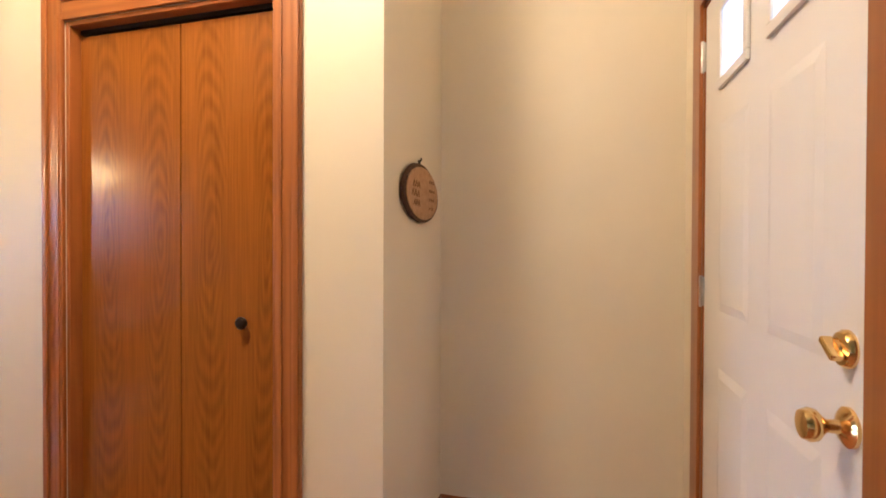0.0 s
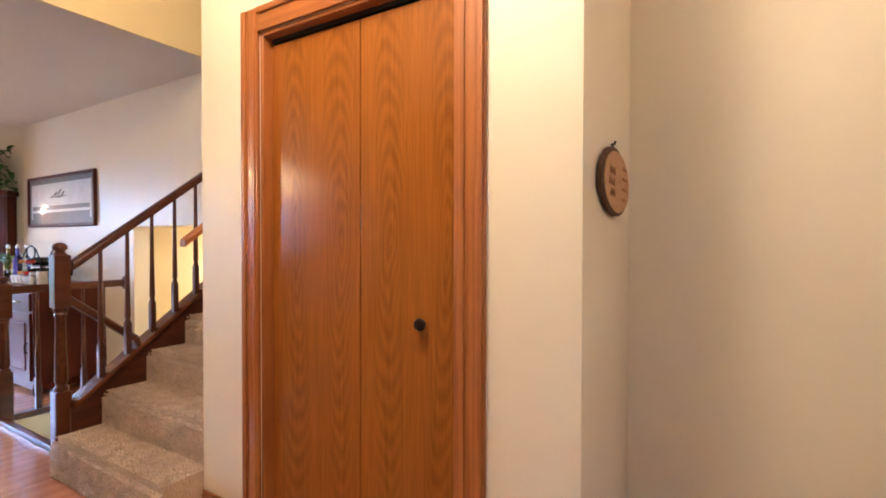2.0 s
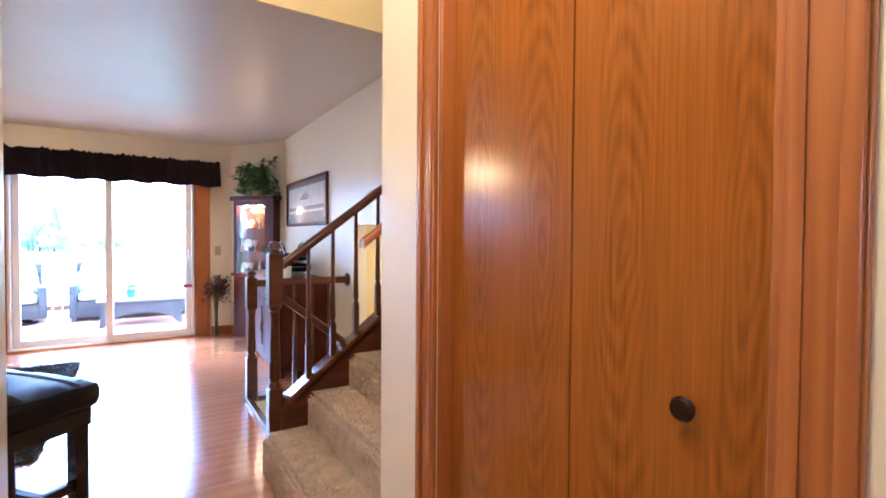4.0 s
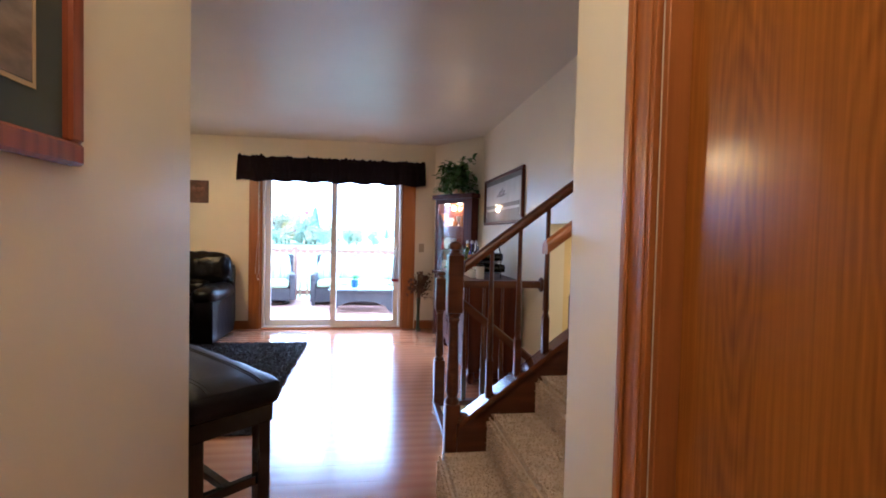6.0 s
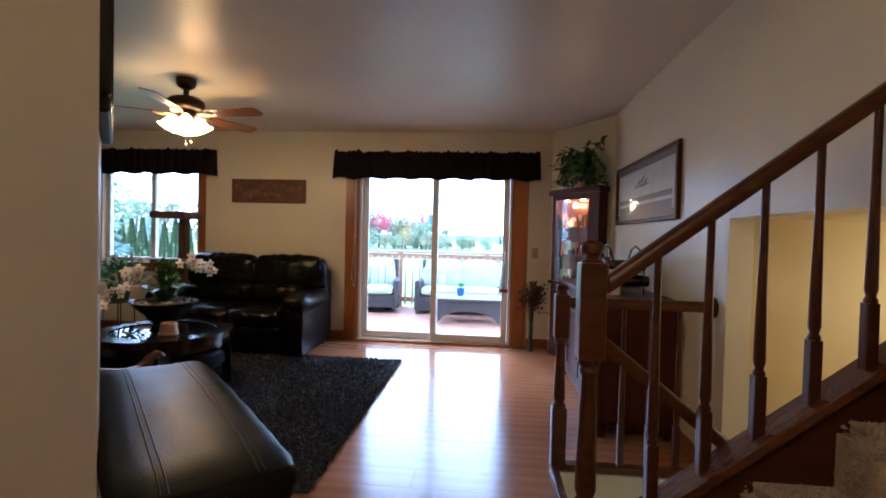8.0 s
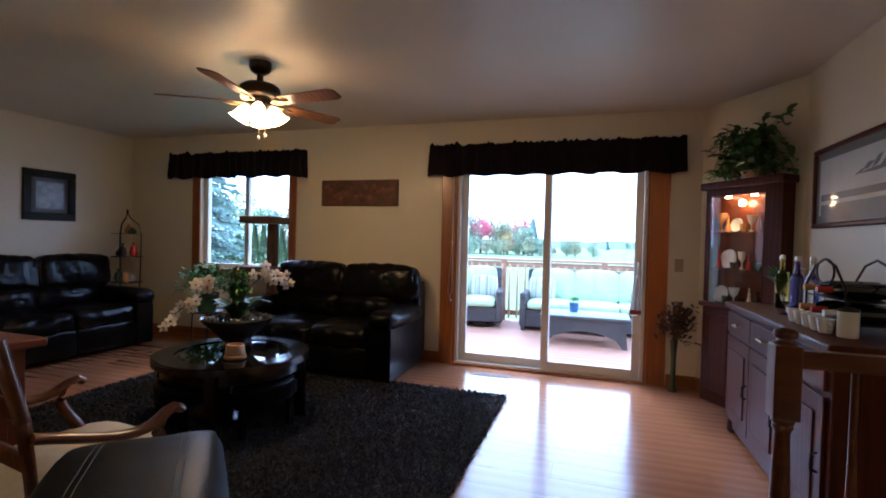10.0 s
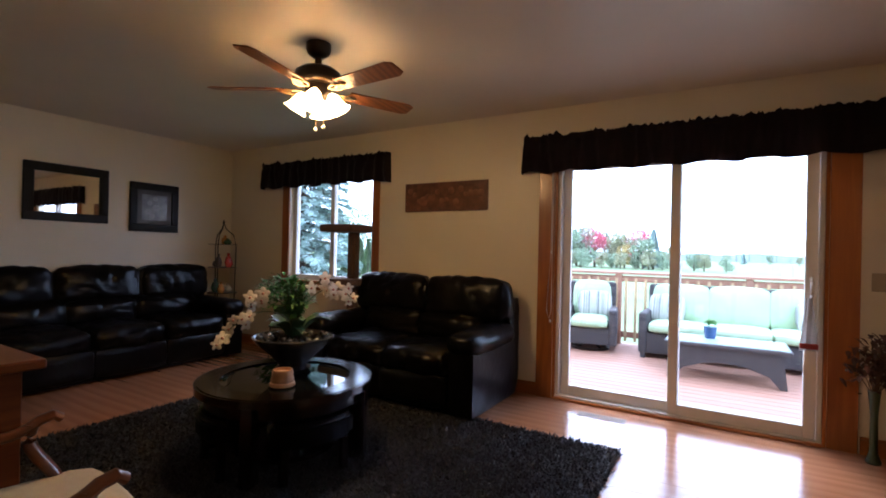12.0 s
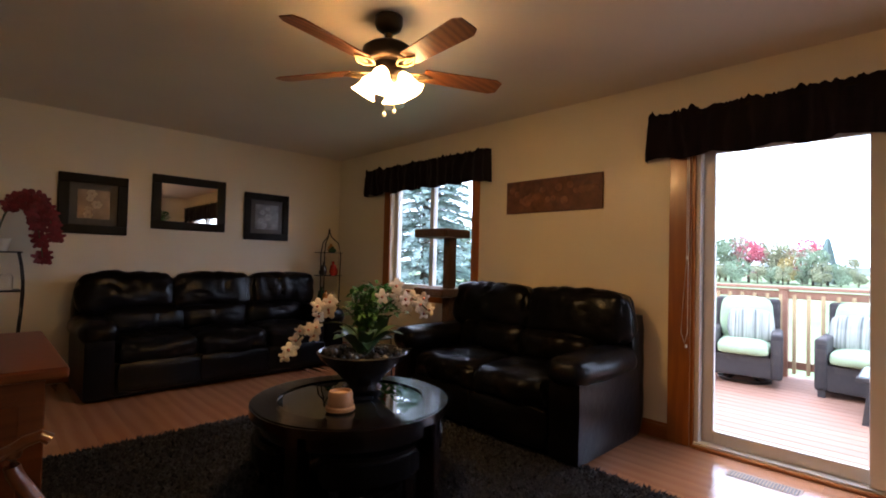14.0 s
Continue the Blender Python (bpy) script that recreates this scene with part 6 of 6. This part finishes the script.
d2 = thing("deck_railing", pose(-9.9, -1.88, DZ), "reddish wood deck railing at the deck end", "railing")
part("top_rail", B(-1.68, 1.74, -0.06, 0.06, 1.06, 1.10, bev=0.006), DECKW, d2)
for k in range(24):
    o = new("baluster", PB)
    o.parent = d2
    o.location = (-1.6 + k * 0.14, 0, 0)
part("rail", B(-1.68, 1.74, -0.02, 0.02, 0.10, 0.19), DECKW, d2)

WICKER = surface("brown_wicker", (0.055, 0.046, 0.046), (0.028, 0.024, 0.025), 0.7, scale=60, stretch=(1, 1, 3), bump=1.0, bump_scale=70)
MINT = surface("mint_cushion", (0.38, 0.50, 0.32), (0.33, 0.44, 0.28), 0.9, scale=8, bump=0.3)
STRIPE = surface("striped_cushion", (0.55, 0.55, 0.48), (0.05, 0.07, 0.07), 0.9, scale=9, stretch=(3.5, 0.05, 0.05))


def patio_seat(name, m, w, seats, label, swivel=False):
    """Wicker seat; local x across, its front towards -y."""
    t = thing(name, m, label, "patio chair" if seats == 1 else "patio sofa")
    z0 = 0.10 if swivel else 0.06
    part("seat_box", B(-w / 2 + 0.07, w / 2 - 0.07, -0.36, 0.30, z0, 0.34, bev=0.03, seg=2), WICKER, t)
    for s in (-1, 1):
        a = bmesh.new()
        x0, x1 = sorted((s * (w / 2 - 0.11), s * w / 2))
        box(a, x0, x1, -0.38, 0.30, z0 if not swivel else 0.10, 0.60, 0.035, 3)
        part("arm", a, WICKER, t)
        if not swivel:
            for y in (-0.34, 0.26):
                part("leg", B(s * (w / 2 - 0.06) - 0.03, s * (w / 2 - 0.06) + 0.03, y - 0.03, y + 0.03, 0, 0.07), WICKER, t)
    part("back", B(-w / 2 + 0.03, w / 2 - 0.03, 0.27, 0.37, z0, 0.98, bev=0.04, seg=3, m=pose(0, 0.02, 0, -6)), WICKER, t)
    if swivel:
        part("swivel_base", ring(bmesh.new(), 0.22, 0.27, 0.0, 0.03, 24), BRONZE, t, "dark metal swivel base")
        for a in (45, 135):
            part("base_arm", tube(bmesh.new(), [(0.25 * math.cos(radians(a)), 0.25 * math.sin(radians(a)), 0.015), (0, 0, 0.11), (-0.25 * math.cos(radians(a)), -0.25 * math.sin(radians(a)), 0.015)], 0.014, 6), BRONZE, t)
    iw = (w - 0.24) / seats
    for i in range(seats):
        x0 = -w / 2 + 0.12 + i * iw
        part("seat_cushion", cushion(bmesh.new(), x0 + 0.004, x0 + iw - 0.004, -0.40, 0.26, 0.34, 0.47, 0.045, 0.02), MINT, t, "mint green cushion")
        part("back_cushion", cushion(bmesh.new(), x0 + 0.004, x0 + iw - 0.004, 0.12, 0.26, 0.46, 0.96, 0.05, 0.03, pose(0, 0.0, 0, -5)), MINT, t, "mint green cushion")
    return t


def pillow(m):
    t = thing("throw_pillow", m, "striped outdoor throw pillow", "pillow", "striped patio pillows")
    part("pillow", cushion(bmesh.new(), -0.21, 0.21, -0.05, 0.05, 0, 0.34, 0.03, 0.03, None, 10), STRIPE, t)


W90 = 90
patio_seat("patio_chair", pose(-11.05, -0.42, DZ, 0, 0, W90 + 10), 0.74, 1, "brown wicker swivel chair with mint cushions", True)
pillow(pose(-11.12, -0.38, DZ + 0.465, -14, 0, W90 + 10))
patio_seat("patio_sofa", pose(-11.15, 1.42, DZ, 0, 0, W90), 2.30, 3, "brown wicker sofa with three mint cushions")
pillow(pose(-11.22, 0.56, DZ + 0.465, -14, 0, W90 - 8))
pillow(pose(-11.22, 2.25, DZ + 0.465, -14, 0, W90 + 8))
pt = thing("patio_table", pose(-10.25, 1.27, DZ), "low wicker patio table with a glass top", "patio table")
bm = bmesh.new()
pts = [(-0.56, 0.0), (-0.50, 0.0), (-0.40, 0.12), (-0.2, 0.19), (0, 0.21), (0.2, 0.19), (0.40, 0.12), (0.50, 0.0), (0.56, 0.0), (0.52, 0.36), (-0.52, 0.36)]
for x in (-0.30, 0.24):
    extrude_outline(bm, pts, Matrix.Translation((x, 0, 0)) @ Matrix(((0, 0, 1, 0), (1, 0, 0, 0), (0, 1, 0, 0), (0, 0, 0, 1))), 0.06)
part("apron", bm, WICKER, pt)
part("frame_top", B(-0.32, 0.32, -0.60, 0.60, 0.36, 0.40, bev=0.01, seg=2), WICKER, pt)
part("glass_top", B(-0.30, 0.30, -0.58, 0.58, 0.402, 0.410), surface("table_glass", (0.35, 0.42, 0.42), (0.3, 0.37, 0.38), 0.05), pt, "pale reflective glass top")
bpot = thing("flower_pot", pose(-10.35, 1.12, DZ + 0.411), "small blue pot with a yellow-green plant", "flower pot")
part("pot", lathe(bmesh.new(), [(0.055, 0), (0.07, 0.12), (0.075, 0.13), (0.06, 0.13)], 18), surface("blue_glaze", (0.02, 0.06, 0.16), (0.015, 0.045, 0.12), 0.2), bpot)
bm = bmesh.new()
for k in range(60):
    a, e = rp.uniform(0, 6.28), rp.uniform(0.2, 1.5)
    q = Vector((0.06 * math.cos(a) * math.cos(e), 0.06 * math.sin(a) * math.cos(e), 0.13 + 0.06 * math.sin(e)))
    leaf_blade(bm, q, q + Vector((math.cos(a), math.sin(a), 0.8)) * 0.03, 0.008, 0.005, 2)
part("leaves", bm, FRESH, bpot)


# ---- trees ----
def crown_mesh(name, material, lobes, n, size, seed, flatten=1.0):
    """Many small leaf clumps scattered through several uneven lobes."""
    r = np.random.RandomState(seed)
    vs, fs = [], []
    for k in range(n):
        c, rad = lobes[r.randint(len(lobes))]
        v = r.normal(size=3)
        v /= np.linalg.norm(v)
        p = np.array(c) + v * rad * r.uniform(0.45, 1.0) ** 0.6 * (1, 1, flatten)
        a, b = r.normal(size=3), r.normal(size=3)
        a /= np.linalg.norm(a)
        b -= a * a.dot(b)
        b /= np.linalg.norm(b)
        s = size * r.uniform(0.6, 1.4)
        i = len(vs)
        vs += [tuple(p - a * s), tuple(p + b * s * 0.6), tuple(p + a * s), tuple(p - b * s * 0.6)]
        fs.append((i, i + 1, i + 2, i + 3))
    me = bpy.data.meshes.new(name)
    me.from_pydata(vs, [], fs)
    me.materials.append(material)
    return me


TRUNK = surface("tree_bark", (0.10, 0.07, 0.05), (0.06, 0.045, 0.03), 0.9, scale=12, bump=0.8, bump_scale=20)


def foliage(name, c1, c2):
    return surface(name, c1, c2, 0.8, scale=1.2)


# foliage colours are paler than leaves, with outdoor haze and glare mixed in
GREEN1, GREEN2 = foliage("green_foliage", (0.28, 0.36, 0.23), (0.21, 0.28, 0.18)), foliage("olive_foliage", (0.35, 0.36, 0.21), (0.26, 0.27, 0.16))
RED1, YEL1 = foliage("red_foliage", (0.62, 0.16, 0.20), (0.48, 0.10, 0.13)), foliage("yellow_foliage", (0.48, 0.36, 0.13), (0.34, 0.25, 0.09))
BLUE1 = foliage("blue_spruce_needles", (0.36, 0.46, 0.42), (0.27, 0.36, 0.33))


def broadleaf(h, material, seed):
    r = random.Random(seed)
    lobes = [((0, 0, h * 0.62), h * 0.30), ((0, 0, h * 0.30), h * 0.24)]
    for k in range(6):
        a = k * 1.05 + r.uniform(-0.3, 0.3)
        lobes.append(((h * 0.2 * math.cos(a), h * 0.2 * math.sin(a), h * r.uniform(0.25, 0.78)), h * r.uniform(0.14, 0.22)))
    crown = crown_mesh("crown", material, lobes, 2200, h * 0.024, seed)
    bm = bmesh.new()
    tube(bm, [(0, 0, 0), (0.02 * h, 0, h * 0.3), (0, 0, h * 0.6)], [h * 0.03, h * 0.022, h * 0.01], 8)
    for (cx, cy, cz), q in lobes[1:]:
        tube(bm, [(0.01 * h, 0, h * 0.32), (cx * 0.5, cy * 0.5, (h * 0.35 + cz) / 2), (cx, cy, cz)], [h * 0.012, h * 0.008, h * 0.003], 5)
    return crown, mesh_of("trunk", bm, TRUNK, True)


def conifer(h, material, seed, wide=0.24, n=3600, blade=0.013):
    r = np.random.RandomState(seed)
    vs, fs = [], []
    for k in range(n):
        u = r.uniform(0.04, 1.0) ** 0.8
        u = 1 - u * 0.96
        whorl = 0.9 + 0.1 * math.sin(u * 70 + 3 * math.sin(k * 0.37))
        R = h * wide * (1 - u) * whorl * r.uniform(0.35, 1.0) ** 0.5
        a = r.uniform(0, 6.28)
        z = h * (0.05 + 0.95 * u) - R * 0.25
        L, w = h * 0.03 * r.uniform(0.7, 1.3), h * blade
        ca, sa = math.cos(a), math.sin(a)
        i = len(vs)
        vs += [(R * ca - sa * w, R * sa + ca * w, z), (R * ca + sa * w, R * sa - ca * w, z), ((R + L) * ca, (R + L) * sa, z - L * 0.35), (R * ca, R * sa, z - w * 2)]
        fs += [(i, i + 1, i + 2), (i, i + 2, i + 3)]
    me = bpy.data.meshes.new("crown")
    me.from_pydata(vs, [], fs)
    me.materials.append(material)
    return me, mesh_of("trunk", tube(bmesh.new(), [(0, 0, 0), (0, 0, h * 0.97)], [h * 0.025, h * 0.002], 8), TRUNK, True)


def boughs(h, material, seed):
    """A spruce near by: whorls of drooping boughs, each a spray of needle tufts with gaps between."""
    r = random.Random(seed)
    vs, fs = [], []
    trunk = tube(bmesh.new(), [(0, 0, 0), (0, 0, h * 0.97)], [h * 0.022, h * 0.002], 8)
    z = 0.05 * h
    while z < 0.97 * h:
        u = z / h
        reach = h * 0.30 * (1 - u) ** 0.85 + 0.1
        count = 9 if u < 0.7 else 6
        a0 = r.uniform(0, 6.28)
        for k in range(count):
            a = a0 + 6.283 * k / count + r.uniform(-0.25, 0.25)
            L = reach * r.uniform(0.78, 1.12)
            d, s = Vector((math.cos(a), math.sin(a), 0)), Vector((-math.sin(a), math.cos(a), 0))
            z0 = z + r.uniform(-0.08, 0.08)
            tube(trunk, [(0, 0, z0), tuple(d * L * 0.5 + Vector((0, 0, z0 - 0.06 * L))), tuple(d * L + Vector((0, 0, z0 - 0.10 * L)))], [0.022, 0.014, 0.005], 4)
            for q in range(int(30 + L * 60)):
                f = r.uniform(0.2, 1.0)
                side = r.choice((-1, 1)) * r.uniform(0, 0.30) * L * (1.15 - f)
                p = d * L * f + s * side + Vector((0, 0, z0 - 0.24 * L * f * f + 0.14 * L * max(0, f - 0.8) - r.uniform(0, 0.10)))
                t = (d * r.uniform(0.4, 1) + s * (1 if side > 0 else -1) * r.uniform(0.1, 0.8) + Vector((0, 0, r.uniform(-0.5, 0.1)))).normalized()
                w = t.cross(Vector((r.uniform(-1, 1), r.uniform(-1, 1), 1))).normalized() * 0.04
                n = r.uniform(0.12, 0.24)
                i = len(vs)
                vs += [tuple(p - w), tuple(p + w), tuple(p + t * n), tuple(p + t * n * 0.5 + Vector((0, 0, 0.045)))]
                fs += [(i, i + 1, i + 2), (i, i + 2, i + 3)]
        z += h * 0.034 * r.uniform(0.85, 1.2)
    me = bpy.data.meshes.new("crown")
    me.from_pydata(vs, [], fs)
    me.materials.append(material)
    return me, mesh_of("trunk", trunk, TRUNK, True)


def plant_tree(name, meshes, x, y, s, label, group, turn=0):
    t = thing(name, Matrix.Translation((x, y, GZ)) @ Matrix.Rotation(turn, 4, "Z") @ Matrix.Scale(s, 4), label, "tree", group)
    for nm, me in zip(("crown", "trunk"), meshes):
        o = new(nm, me)
        o.parent = t
    return t


rt = random.Random(21)
KINDS = [(broadleaf(7, GREEN1, 1), "green leafy tree across the lawn"), (broadleaf(7, GREEN2, 2), "olive green tree across the lawn"), (broadleaf(6.4, RED1, 3), "bright red autumn tree across the lawn"),
         (broadleaf(6, YEL1, 4), "yellow autumn tree across the lawn"), (conifer(7, BLUE1, 5), "bluish conifer across the lawn")]
ROWT = [(3, -27, 0.8), (0, -24.5, 0.85), (1, -22, 0.8), (0, -20, 0.9), (2, -18.3, 0.97), (0, -16.3, 0.85), (1, -14.5, 0.72), (3, -13, 0.6), (2, -11.6, 0.92), (0, -10, 0.65), (4, -8.6, 0.8), (1, -7.2, 0.5),
        (0, -30, 0.9), (1, -33, 0.95), (0, -36, 1.0), (3, -40, 0.9), (0, -44, 1.0), (4, -48, 1.0), (0, -53, 1.05), (1, -58, 1.0), (0, -64, 1.1)]
for k, y, s in ROWT:
    plant_tree("tree", KINDS[k][0], -88 + rt.uniform(-4, 4), y, s * 1.22, KINDS[k][1], "far tree line", rt.uniform(0, 6))
for k in range(12):
    q = (0, 1, 4)[k % 3]
    plant_tree("tree", KINDS[q][0], -185 + rt.uniform(-8, 8), -6 + k * 6.5 + rt.uniform(-2, 2), rt.uniform(0.4, 0.6), KINDS[q][1], "farther tree line", rt.uniform(0, 6))
SHRUB = [(broadleaf(3.4, GREEN2, 31), "low olive shrub before the trees"), (broadleaf(3.2, GREEN1, 32), "low green shrub before the trees")]
for k in range(34):
    plant_tree("shrub", SHRUB[k % 2][0], -83 + rt.uniform(-2, 2), -62 + k * 1.9 + rt.uniform(-0.6, 0.6), rt.uniform(0.8, 1.2), SHRUB[k % 2][1], "shrubs before the trees", rt.uniform(0, 6))
HEDGE = foliage("arborvitae", (0.07, 0.12, 0.04), (0.04, 0.07, 0.025))
AV = conifer(3.2, HEDGE, 9, 0.17, 1500)
for k in range(9):
    plant_tree("arborvitae", AV, -34 + 0.2 * k, -26.0 + k * 0.95, rt.uniform(0.85, 1.1), "narrow green arborvitae in a row", "arborvitae row", rt.uniform(0, 6))
SP = boughs(8.5, BLUE1, 11)
plant_tree("spruce", SP, -20.8, -16.9, 1.35, "large blue spruce near the window", "spruces", 0.4)
plant_tree("tree", KINDS[0][0], -36.5, -28.5, 0.95, KINDS[0][1], "garden trees", 2.1)
plant_tree("tree", KINDS[4][0], -60.0, -41.5, 0.9, KINDS[4][1], "garden trees", 1.1)
# far woods as plain blocks; distance haze is painted into their pale grey
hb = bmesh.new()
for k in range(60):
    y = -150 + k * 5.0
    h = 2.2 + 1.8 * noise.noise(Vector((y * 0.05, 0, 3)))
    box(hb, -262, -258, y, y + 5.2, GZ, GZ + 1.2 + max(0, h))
solid("backdrop", hb, foliage("woods_haze_tint", (0.32, 0.36, 0.35), (0.25, 0.28, 0.27)), "far woods on the horizon with haze put into their colour", "woods", "structure")

# ---- floor boards ----
floor = bpy.data.objects["floor"]
PWID, PLEN = 0.19, 1.28
PM = mesh_of("plank", B(0, PWID - 0.0008, 0, PLEN - 0.0008, -0.006, 0), PLANK)
cols = 22
for c in range(cols):
    x = -7.96 + c * PWID
    top = 2.76 if x + PWID < -5.09 else 1.92
    y = -4.4 + (c * 0.43) % PLEN - PLEN
    while y < top:
        y0, y1 = max(y, -4.4), min(y + PLEN, top)
        if y1 - y0 > 0.05:
            full = y1 - y0 > PLEN - 1e-4
            o = new("plank", PM if full else mesh_of("plank", B(0, PWID - 0.0008, 0, y1 - y0 - 0.0008, -0.006, 0), PLANK))
            o.parent = floor
            o.location = (x, y0, 0)
        y += PLEN
rest = bmesh.new()
for c in range(int(3.78 / PWID) + 1):
    x = -3.78 + c * PWID
    y = -4.4 + (c * 0.43) % PLEN - PLEN
    while y < 2.0:
        y0, y1 = max(y, -4.4), min(y + PLEN, 1.79 if x < -2.8 else 2.01)
        if y1 - y0 > 0.05:
            box(rest, x, x + PWID - 0.0012, y0, y1 - 0.0012, -0.006, 0)
        y += PLEN
tagged(part("hall_planks", rest, PLANK, floor), kind="stuff")

# unseen window, added so that daylight enters the front room
front = thing("window_2", pose(0.0, -2.4, 0), "unseen white framed front window added to let in daylight", "window", kind="structure")
bm = bmesh.new()
for b in [(-0.9, -0.84, 0.7, 2.1), (0.84, 0.9, 0.7, 2.1), (-0.84, 0.84, 0.7, 0.76), (-0.84, 0.84, 2.04, 2.1), (-0.03, 0.03, 0.76, 2.04)]:
    box(bm, 0.05, 0.10, *b, bev=0.003)
part("window_frame", bm, VINYL, front)
for y0, y1 in ((-0.84, -0.03), (0.03, 0.84)):
    part("pane", B(0.073, 0.077, y0, y1, 0.76, 2.04), PANE, front).visible_shadow = False
